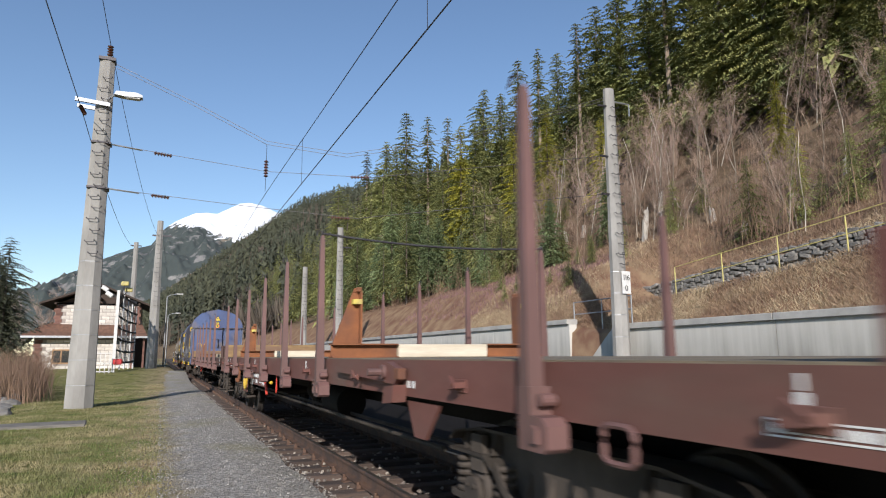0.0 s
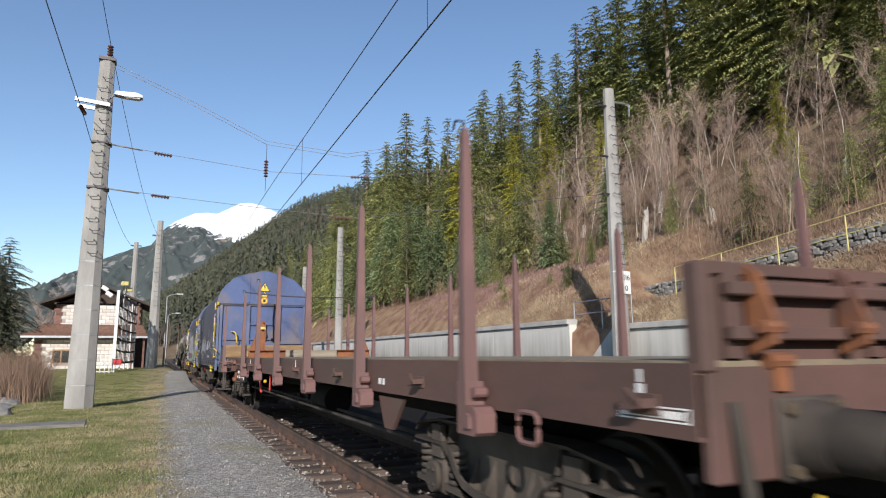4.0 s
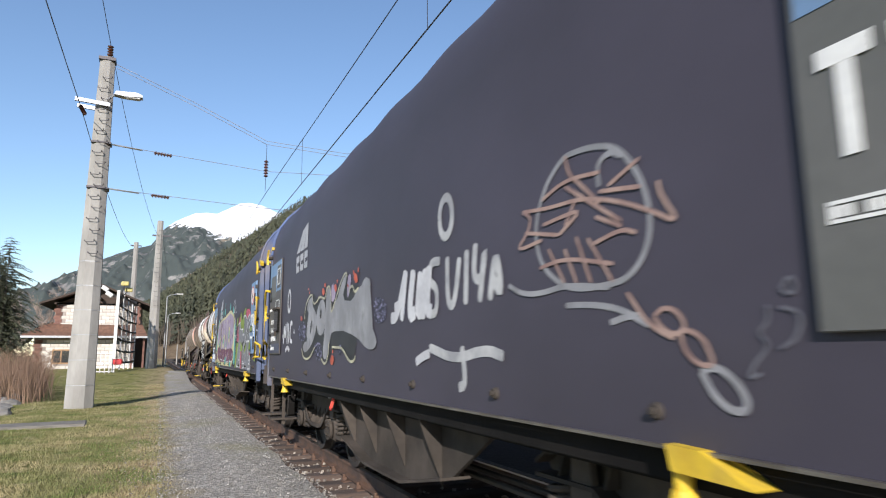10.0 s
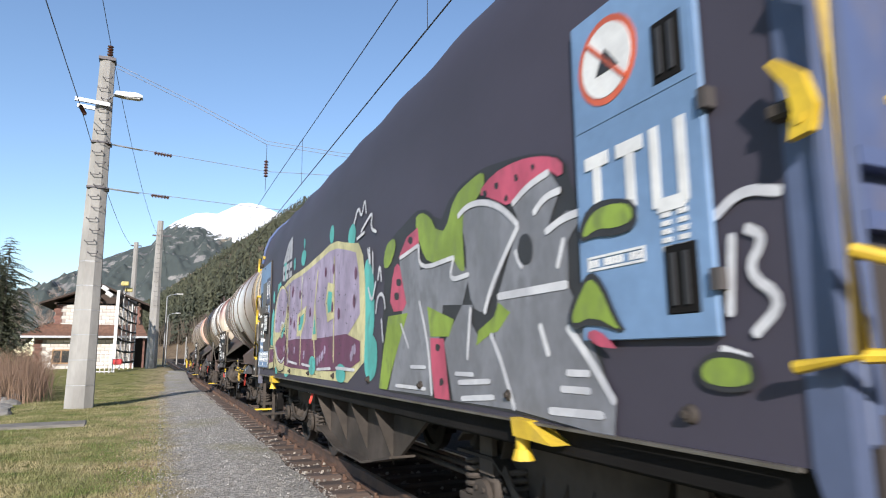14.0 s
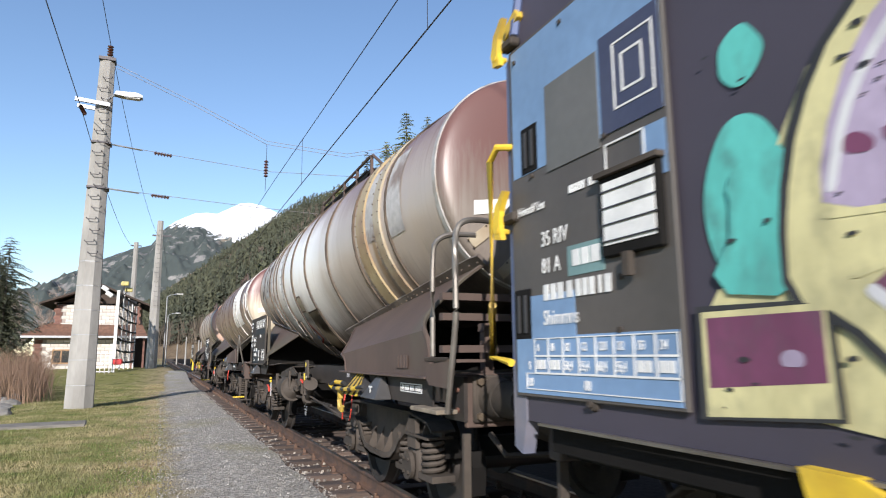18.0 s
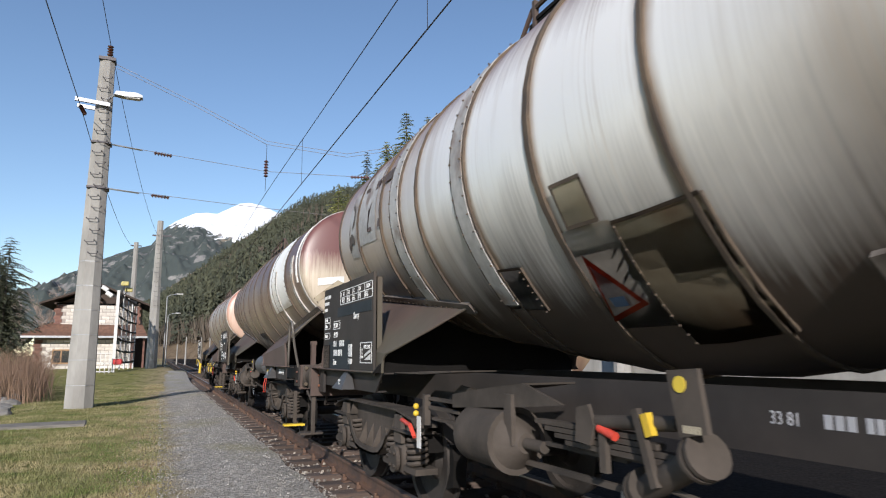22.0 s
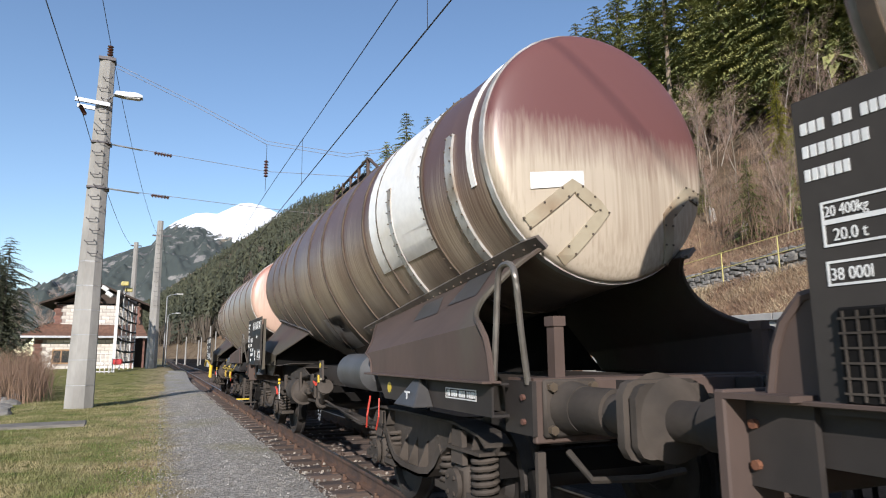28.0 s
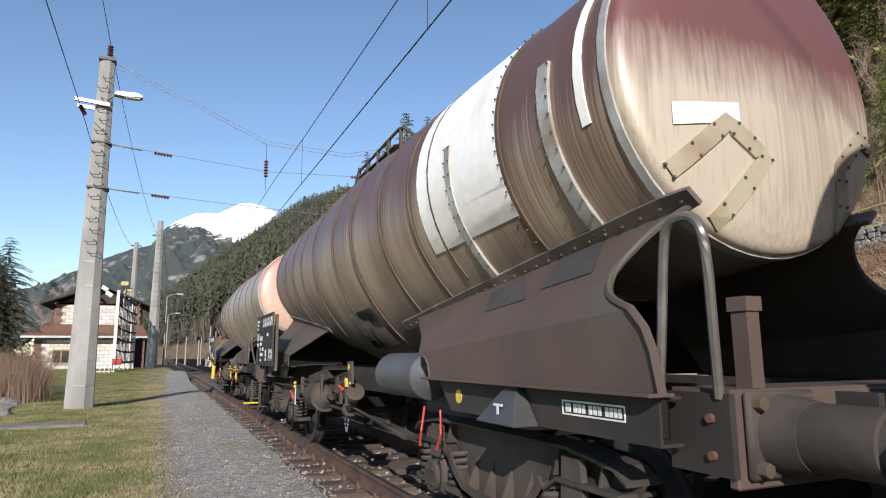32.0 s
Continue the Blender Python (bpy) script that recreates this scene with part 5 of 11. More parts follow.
M["gr_speckle"] = mat("gr_speckle", (0.02, 0.02, 0.035), (0.30, 0.28, 0.42), 0.65, scale=34, ramp=(0.5, 0.68))
M["gr_rust"] = mat("gr_rust", (0.36, 0.25, 0.21), (0.25, 0.16, 0.14), 0.7, scale=6)
M["gr_faint"] = mat("gr_faint", (0.13, 0.13, 0.15), (0.08, 0.08, 0.1), 0.7, scale=6)
M["gr_tag"] = mat("gr_tag", (0.46, 0.46, 0.46), (0.28, 0.28, 0.29), 0.6, scale=5)
M["gr_white"] = mat("gr_white", (0.62, 0.62, 0.63), (0.45, 0.45, 0.47), 0.65, scale=3)


def tank_paint(name, light, dirty, brown, z0, z1, amp=0.95, wob=0.9, seams=(), stain=(0.27, 0.165, 0.085), sx=0.4, clean=None, metal=0.55, grime_shade=None, soil=0.57):
    """Weathered cladding: pale sheet with run-down dirt, and brown paint that has worn off in streaks below a height."""
    m = bpy.data.materials.new(name)
    m.use_nodes = True
    n, l = m.node_tree.nodes, m.node_tree.links
    b = n["Principled BSDF"]
    tc = n.new("ShaderNodeTexCoord")
    def noise_at(sc, d=5.0, s=1.0):
        mp = n.new("ShaderNodeMapping")
        mp.inputs["Scale"].default_value = sc
        l.new(tc.outputs["Object"], mp.inputs["Vector"])
        t = n.new("ShaderNodeTexNoise")
        t.inputs["Scale"].default_value, t.inputs["Detail"].default_value = s, d
        l.new(mp.outputs["Vector"], t.inputs["Vector"])
        return t.outputs["Fac"]
    def rng_(sock, a, z, c=0.0, d=1.0):
        r = n.new("ShaderNodeMapRange")
        for k, v in (("From Min", a), ("From Max", z), ("To Min", c), ("To Max", d)):
            r.inputs[k].default_value = v
        l.new(sock, r.inputs["Value"])
        return r.outputs["Result"]
    def mix(fac, a, bb):
        x = n.new("ShaderNodeMix")
        x.data_type = "RGBA"
        for sock, val in ((x.inputs["Factor"], fac), (x.inputs["A"], a), (x.inputs["B"], bb)):
            if isinstance(val, bpy.types.NodeSocket):
                l.new(val, sock)
            else:
                sock.default_value = (*val, 1)
        return x.outputs["Result"]
    def mad(a, k, c):
        x = n.new("ShaderNodeMath")
        x.operation = "MULTIPLY_ADD"
        l.new(a, x.inputs[0])
        x.inputs[1].default_value = k
        if isinstance(c, bpy.types.NodeSocket):
            l.new(c, x.inputs[2])
        else:
            x.inputs[2].default_value = c
        return x.outputs["Value"]
    sp = n.new("ShaderNodeSeparateXYZ")
    l.new(tc.outputs["Object"], sp.inputs["Vector"])
    streak = noise_at((sx, 60, 0.45), 5)
    broad = noise_at((0.9, 1.1, 0.5), 4)
    base = mix(rng_(mad(streak, 0.6, mad(broad, 0.7, 0.0)), soil, soil + 0.35), light, dirty)
    base = mix(rng_(noise_at((0.5, 4.5, 0.5), 6), 0.5 + 0.5 * (soil - 0.57), 0.75 + 0.5 * (soil - 0.57), 0, 0.5), base, dirty)
    if clean:
        d = n.new("ShaderNodeMath")
        d.operation = "ABSOLUTE"
        l.new(mad(sp.outputs["Y"], 1.0, -clean[0]), d.inputs[0])
        away = rng_(mad(streak, 0.9, mad(broad, 0.8, d.outputs["Value"])), clean[1] + 0.85, clean[2] + 0.85, 0, 0.8)
        base = mix(away, base, clean[3])
    mid = (amp + wob) / 2
    hz = mad(streak, amp, mad(broad, wob, sp.outputs["Z"]))
    col = mix(rng_(hz, z0 + mid, z1 + mid), base, brown)
    rings = noise_at((0.15, 2.4, 0.15), 2)
    col = mix(rng_(rings, 0.6, 0.72, 0, 0.35), col, dirty)
    # rust that has bled from the seams
    bleed = None
    for yk, wide in seams:
        d = n.new("ShaderNodeMath")
        d.operation = "ABSOLUTE"
        l.new(mad(sp.outputs["Y"], 1.0, -yk), d.inputs[0])
        g = rng_(d.outputs["Value"], wide, 0.0)
        if bleed is None:
            bleed = g
        else:
            x = n.new("ShaderNodeMath")
            x.operation = "MAXIMUM"
            l.new(bleed, x.inputs[0])
            l.new(g, x.inputs[1])
            bleed = x.outputs["Value"]
    if bleed is not None:
        col = mix(rng_(mad(bleed, 0.75, mad(noise_at((1.2, 2.5, 1.2), 5), 0.8, 0.0)), 0.62, 1.05, 0, 0.8), col, stain)
    worn = rng_(hz, z0 + mid, z1 + mid, metal, 0.0)
    if grime_shade:
        # belly: streaked dirt and old brown paint, underside shade put into the colour too
        gz = rng_(mad(streak, 0.55, mad(noise_at((1.4, 1.9, 0.7), 5), 0.8, sp.outputs["Z"])), grime_shade[0] + 0.68, grime_shade[1] + 0.68)
        col = mix(gz, grime_shade[2], col)
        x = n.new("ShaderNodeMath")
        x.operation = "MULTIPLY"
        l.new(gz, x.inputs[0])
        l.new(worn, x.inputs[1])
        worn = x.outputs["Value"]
    l.new(col, b.inputs["Base Color"])
    l.new(worn, b.inputs["Metallic"])
    b.inputs["Roughness"].default_value = 0.4
    bp = n.new("ShaderNodeBump")
    bp.inputs["Strength"].default_value, bp.inputs["Distance"].default_value = 0.07, 0.02
    l.new(mad(streak, 0.3, noise_at((1.5, 3.5, 1.5), 2)), bp.inputs["Height"])
    l.new(bp.outputs["Normal"], b.inputs["Normal"])
    return m


SEAMS_ONE = (-3.9, -3.45, -2.85, -1.72, -0.57, 0.39, 1.3, 1.53, 2.36, 3.13, 3.5, 4.46)
SEAMS_TWO = (-3.98, -2.4, -1.65, -0.74, 0.0, 1.25, 2.3, 3.2, 4.16)
M["tank_silver"] = tank_paint("tank_silver", (0.90, 0.875, 0.84), (0.47, 0.38, 0.30), (0.17, 0.09, 0.075), 3.05, 3.6, 0.6, 0.7, [(v, 0.11) for v in SEAMS_ONE], (0.25, 0.15, 0.07), clean=(0.45, 1.0, 2.8, (0.34, 0.26, 0.205)), metal=0.22, grime_shade=(1.7, 2.45, (0.07, 0.053, 0.042)), soil=0.72)
M["tank_brown"] = tank_paint("tank_brown", (0.54, 0.435, 0.33), (0.235, 0.16, 0.115), (0.118, 0.063, 0.047), 2.05, 2.95, 1.1, 0.9, [(v, 0.14) for v in SEAMS_TWO], (0.11, 0.06, 0.045), metal=0.4, grime_shade=(1.6, 2.3, (0.065, 0.05, 0.04)))
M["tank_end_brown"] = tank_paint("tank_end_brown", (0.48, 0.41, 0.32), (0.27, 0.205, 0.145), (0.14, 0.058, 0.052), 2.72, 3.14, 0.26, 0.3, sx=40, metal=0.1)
# end colours taken dark: the shadow of the wagon ahead is put in
M["tank_end_shaded"] = tank_paint("tank_end_shaded", (0.2, 0.17, 0.145), (0.12, 0.092, 0.075), (0.135, 0.068, 0.058), 2.55, 3.2, 0.5, 0.6, sx=40, metal=0.1)
M["tank_rose"] = tank_paint("tank_rose", (0.54, 0.47, 0.41), (0.34, 0.26, 0.2), (0.36, 0.195, 0.145), 3.2, 3.9)
M["tank_end_rose"] = tank_paint("tank_end_rose", (0.5, 0.34, 0.26), (0.4, 0.24, 0.175), (0.38, 0.185, 0.14), 2.6, 3.4, sx=40, metal=0.1)

SIDE = Matrix(((0, 0, -1), (-1, 0, 0), (0, 1, 0))).to_4x4()
FRONT = Matrix(((1, 0, 0), (0, 0, -1), (0, 1, 0))).to_4x4()
_text_cache = {}


def lettering(body, size, parent, y, z, x=-1.49, material="ink_white", turn=SIDE, align="LEFT", squeeze=0.82, name="lettering"):
    """Raised lettering on a side (turn=SIDE, seen from -x) or an end (FRONT, seen from -y)."""
    key = (body, size, material, align, squeeze)
    if key not in _text_cache:
        cu = bpy.data.curves.new("lettering", "FONT")
        cu.body, cu.size, cu.align_x, cu.extrude, cu.resolution_u = body, size, align, 0.0012, 3
        t = new("lettering_source", cu)
        me = bpy.data.meshes.new_from_object(t.evaluated_get(bpy.context.evaluated_depsgraph_get()))
        bpy.data.objects.remove(t)
        me.materials.clear()
        me.materials.append(M[material])
        me.transform(Matrix.Diagonal((squeeze, 1, 1, 1)))
        _text_cache[key] = me
    ob = part(name, _text_cache[key], "", parent)
    ob.matrix_basis = Matrix.Translation((x, y, z) if turn is SIDE else (y, x, z)) @ turn
    return ob


def plate(name, parent, y0, y1, z0, z1, x, material, label="", thick=0.004, bevel=0.0):
    """A flat piece on the near side; x is its outer face."""
    bm = nb()
    box(bm, x + thick / 2, (y0 + y1) / 2, (z0 + z1) / 2, thick, abs(y1 - y0), abs(z1 - z0), bevel=bevel)
    return part(name, bm, material, parent, label)


def bars(parent, y, z, widths, h, x=-1.49, material="ink_white", gap=0.03):
    """Writing that is not spelt out: plain bars from y towards the wagon's head."""
    bm = nb()
    for w in widths:
        k = max(1, round(w / (h * 0.72)))
        for i in range(k):
            box(bm, x + 0.0015, y - w * (i + 0.5) / k, z + h / 2, 0.003, w / k * (0.72 if k > 1 else 1.0), h)
        y -= w + gap
    return part("lettering_block", bm, material, parent, "white lettering bars", kind="stuff")


def outline_frame(parent, y0, y1, z0, z1, x, w=0.012, material="ink_white"):
    bm = nb()
    for a, b, c, d in ((y0, y1, z0, z0 + w), (y0, y1, z1 - w, z1), (y0, y0 - w, z0, z1), (y1 + w, y1, z0, z1)):
        box(bm, x + 0.0015, (a + b) / 2, (c + d) / 2, 0.003, abs(a - b), abs(d - c))
    return part("lettering_frame", bm, material, parent)


# ---- train: shared running gear ----
def gear_meshes():
    g = {}
    bm = nb()
    prof = [(-0.035, 0.488), (-0.005, 0.49), (0.005, 0.465), (0.10, 0.458), (0.10, 0.40), (0.045, 0.385), (0.03, 0.2), (0.08, 0.15), (0.08, 0.09), (-0.07, 0.09), (-0.07, 0.15), (0.0, 0.2), (0.01, 0.385), (-0.035, 0.40)]
    n = 28
    rings = []
    for i in range(n):
        a = 2 * math.pi * i / n
        rings.append([bm.verts.new((px_, r * math.cos(a), r * math.sin(a))) for px_, r in prof])
    k = len(prof)
    for i in range(n):
        p, q = rings[i], rings[(i + 1) % n]
        for j in range(k):
            bm.faces.new((p[j], p[(j + 1) % k], q[(j + 1) % k], q[j]))
    g["wheel"] = fin("wheel", bm, "wheel_steel", smooth=True)
    bm = nb()
    cyl(bm, (-1.05, 0, 0), (1.05, 0, 0), 0.085, n=12)
    g["axle"] = fin("axle", bm, "wheel_steel", smooth=True)
    # side frame of a two-axle bogie, drawn along y
    bm = nb()
    up = [(-1.34, 0.76), (-1.24, 0.82), (-0.85, 0.87), (0.85, 0.87), (1.24, 0.82), (1.34, 0.76)]
    dip = [(1.3, 0.70), (0.78, 0.70), (0.66, 0.63), (0.54, 0.51), (0.4, 0.43), (0.2, 0.40), (-0.2, 0.40), (-0.4, 0.43), (-0.54, 0.51), (-0.66, 0.63), (-0.78, 0.70), (-1.3, 0.70)]
    prism(bm, up + dip, "x", -0.012, 0.012)
    for line, x0, x1, t in ((up, -0.11, 0.1, 0.018), (dip, -0.13, 0.1, 0.022)):
        for (ya, za), (yb, zb) in zip(line, line[1:]):
            prism(bm, [(ya, za), (yb, zb), (yb, zb + t), (ya, za + t)], "x", x0, x1)
    for yy in (-0.36, -0.12, 0.12, 0.36):
        prism(bm, [(-0.12, 0.42), (-0.01, 0.42), (-0.01, 0.68)], "y", yy - 0.008, yy + 0.008)
    # outer lip of the opening, folded up along the dip
    for (ya, za), (yb, zb) in zip(dip[2:-2], dip[3:-2]):
        prism(bm, [(ya, za), (yb, zb), (yb * 0.93, zb + 0.07), (ya * 0.93, za + 0.07)], "x", -0.13, -0.115)
    for sgn in (-1, 1):
        for yy in (0.72, 1.12):
            prism(bm, [(-0.1, 0.72), (-0.01, 0.72), (-0.01, 0.85), (-0.06, 0.85)], "y", sgn * yy - 0.008, sgn * yy + 0.008)
    g["frame"] = fin("side_frame", bm, "dusty")
    bm = nb()
    box(bm, 0, 0, 0.46, 0.2, 0.24, 0.26, bevel=0.03)
    cyl(bm, (-0.12, 0, 0.46), (-0.155, 0, 0.46), 0.115, n=14)
    for a in range(4):
        cyl(bm, (-0.15, 0.075 * math.cos(a * 1.571 + 0.785), 0.46 + 0.075 * math.sin(a * 1.571 + 0.785)), (-0.17, 0.075 * math.cos(a * 1.571 + 0.785), 0.46 + 0.075 * math.sin(a * 1.571 + 0.785)), 0.016, n=6)
    box(bm, 0, 0.28, 0.40, 0.2, 0.3, 0.05)
    box(bm, 0, -0.28, 0.40, 0.2, 0.3, 0.05)
    prism(bm, [(-0.1, 0.6), (0.1, 0.6), (0.08, 0.84), (-0.08, 0.84)], "x", -0.11, -0.07)
    g["axlebox"] = fin("axle_box", bm, "dusty", smooth=True)
    bm = nb()
    pts = []
    for i in range(52):
        a = i * 0.6
        pts.append((0.085 * math.cos(a), 0.085 * math.sin(a), 0.425 + i * 0.0048))
    tube(bm, pts, 0.019, n=6)
    cyl(bm, (0, 0, 0.42), (0, 0, 0.66), 0.05, n=8)
    g["spring"] = fin("coil_spring", bm, "dusty", smooth=True)
    bm = nb()
    box(bm, 0, 0, 0.68, 1.9, 0.36, 0.24, bevel=0.02)
    box(bm, 0, 0, 0.88, 0.7, 0.5, 0.12)
    for y in (-1.2, 1.2):
        box(bm, 0, y, 0.62, 1.9, 0.1, 0.16)
    g["bolster"] = fin("bolster", bm, "dusty_shaded")
    bm = nb()
    prism(bm, [(-0.08, 0.25), (0.06, 0.28), (0.09, 0.5), (0.05, 0.62), (0.0, 0.62), (0.0, 0.4)], "x", -0.06, 0.06)
    cyl(bm, (0, 0.03, 0.55), (0, 0.03, 0.85), 0.02, n=6)
    g["brake_block"] = fin("brake_block", bm, "dusty_shaded")
    # buffer, pointing to -y from the headstock
    bm = nb()
    box(bm, 0, -0.015, 0, 0.34, 0.03, 0.3, bevel=0.012)
    cyl(bm, (0, -0.03, 0), (0, -0.14, 0), 0.14, 0.12, n=20)
    cyl(bm, (0, -0.14, 0), (0, -0.36, 0), 0.115, n=20)
    g["buffer"] = fin("buffer", bm, "dusty", smooth=True)
    bm = nb()
    cyl(bm, (0, 0.0, 0), (0, -0.028, 0), 0.026, n=6)
    g["bolt"] = fin("bolt", bm, "bolt_steel")
    bm = nb()
    cyl(bm, (0, -0.36, 0), (0, -0.56, 0), 0.095, n=20)
    cyl(bm, (0, -0.56, 0), (0, -0.6, 0), 0.12, 0.2, n=24)
    poly = []
    for i in range(28):
        a = 2 * math.pi * i / 28
        poly.append((max(-0.225, min(0.225, 0.25 * math.cos(a))), max(-0.17, min(0.17, 0.25 * math.sin(a)))))
    prism(bm, poly, "y", -0.64, -0.6)
    g["buffer_head"] = fin("buffer_head", bm, "dusty", smooth=True)
    bm = nb()
    box(bm, 0, -0.12, 0, 0.09, 0.3, 0.13, bevel=0.02)
    tube(bm, [(-0.05, -0.22, -0.02), (-0.07, -0.32, -0.25), (-0.05, -0.3, -0.5), (0.05, -0.3, -0.5), (0.07, -0.32, -0.25), (0.05, -0.22, -0.02)], 0.022)
    g["coupling"] = fin("screw_coupling", bm, "dusty_shaded", smooth=True)
    bm = nb()
    tube(bm, [(0.45, -0.02, 0.0), (0.45, -0.12, -0.02), (0.4, -0.3, -0.28), (0.25, -0.4, -0.42), (0.12, -0.42, -0.3)], 0.03, n=8)
    g["hose"] = fin("brake_hose", bm, "ink_black", smooth=True)
    return g


GEAR = gear_meshes()
WHEELSETS, TRAIN = [], []


def bogie(wagon, y):
    b = part("bogie", GEAR["bolster"], "", wagon, "dusty steel two-axle bogie", at=(0, y, 0))
    for sx in (-1, 1):
        part("side_frame", GEAR["frame"], "", b, at=pose(sx * 1.0, 0, 0, 0, 0, 0 if sx < 0 else 180))
        for ay in (-0.9, 0.9):
            part("axle_box", GEAR["axlebox"], "", b, at=pose(sx * 1.0, ay, 0, 0, 0, 0 if sx < 0 else 180))
            for dy in (-0.27, 0.27):
                part("coil_spring", GEAR["spring"], "", b, at=(sx * 1.02, ay + dy, 0))
            part("brake_block", GEAR["brake_block"], "", b, at=pose(sx * 0.76, ay - 0.5, 0, 0, 0, 180))
    for ay in (-0.9, 0.9):
        axle = part("wheelset", GEAR["axle"], "", wagon, at=(0, y + ay, 0.46))
        for sx in (-1, 1):
            part("wheel", GEAR["wheel"], "", axle, at=pose(sx * 0.72, 0, 0, 0, 0, 0 if sx > 0 else 180))
        WHEELSETS.append((axle, y + ay))
    return b


def end_gear(wagon, y, sgn, z=1.06, big=False):
    """Buffers, coupling and hose on a headstock; sgn -1: the end that leads."""
    turn = 0 if sgn < 0 else 180
    for sx in (-0.875, 0.875):
        b = part("buffer", GEAR["buffer"], "", wagon, at=pose(sx, y, z, 0, 0, turn) @ (Matrix.Diagonal((1.1, 1.25, 1.1, 1)) if big else Matrix()))
        part("buffer_head", GEAR["buffer_head"], "", b)
        for dx in (-0.13, 0.13):
            for dz in (-0.11, 0.11):
                part("bolt", GEAR["bolt"], "", b, at=(dx, -0.03, dz))
    part("screw_coupling", GEAR["coupling"], "", wagon, at=pose(0, y, z, 0, 0, turn))
    part("brake_hose", GEAR["hose"], "", wagon, at=pose(0, y, z - 0.1, 0, 0, turn))


def wagon_root(name, y, label, category="freight wagon", group=""):
    w = tagged(new(name), label, category, group)
    TRAIN.append((w, y))
    w.location = (TRACK_X, y, 0)
    return w


def channel(bm, x, y0, y1, z0, z1, t=0.014, flange=0.09, face=-1):
    """A steel channel along y with its web outside."""
    box(bm, x, (y0 + y1) / 2, (z0 + z1) / 2, t, y1 - y0, z1 - z0)
    for z in (z0 + t / 2, z1 - t / 2):
        box(bm, x - face * (flange / 2 + t / 2 - 0.002), (y0 + y1) / 2, z, flange, y1 - y0 - 0.002, t)


# ---- flat stake wagons ----
def loop_handle(y, z):
    bm = nb()
    pts = []
    for i in range(20):
        a = 2 * math.pi * i / 20
        pts.append((-1.41, y + max(-0.095, min(0.095, 0.115 * math.cos(a))), z + max(-0.075, min(0.075, 0.09 * math.sin(a)))))
    tube(bm, pts, 0.014, n=6, closed=True)
    return bm


def stake_mesh(side):
    """A tapered stake on a foot that hooks under the sill; drawn at the origin, x outward is side."""
    bm = nb()
    s = side
    prof = []
    for z, w, d in ((1.0, 0.085, 0.09), (1.35, 0.08, 0.085), (2.2, 0.062, 0.06), (2.68, 0.05, 0.045), (2.74, 0.03, 0.03)):
        prof.append([bm.verts.new((s * (0.035 + 0.05) + sx * d / 2, sy * w / 2 + 0.0, z)) for sx, sy in ((-1, -1), (1, -1), (1, 1), (-1, 1))])
    for a, b in zip(prof, prof[1:]):
        for i in range(4):
            bm.faces.new((a[i], a[(i + 1) % 4], b[(i + 1) % 4], b[i]))
    bm.faces.new(prof[-1])
    bm.faces.new(list(reversed(prof[0])))
    return fin("stake", bm, "stake_paint")


def foot_mesh(side):
    bm = nb()
    s = side
    prism(bm, [(0.055, 0.93), (0.055, 1.22), (-0.05, 1.22), (-0.055, 1.09), (-0.15, 1.085), (-0.19, 1.05), (-0.19, 0.95), (-0.16, 0.93)], "x", min(0.012 * s, 0.13 * s), max(0.012 * s, 0.13 * s))
    prism(bm, [(-0.13, 0.97), (-0.13, 1.03), (-0.1, 1.05), (-0.07, 1.03), (-0.07, 0.97)], "x", min(0.12 * s, 0.15 * s), max(0.12 * s, 0.15 * s))
    cyl(bm, (s * 0.02, -0.09, 1.16), (s * 0.1, -0.09, 1.16), 0.03, n=10)
    cyl(bm, (s * 0.02, 0.08, 1.16), (s * 0.1, 0.08, 1.16), 0.03, n=10)
    return fin("stake_foot", bm, "stake_paint")


STAKE = {s: (stake_mesh(s), foot_mesh(s)) for s in (-1, 1)}


STAKE_Y = (-7.82, -5.6, -3.33, -1.08, 1.08, 3.33, 5.6, 7.82)


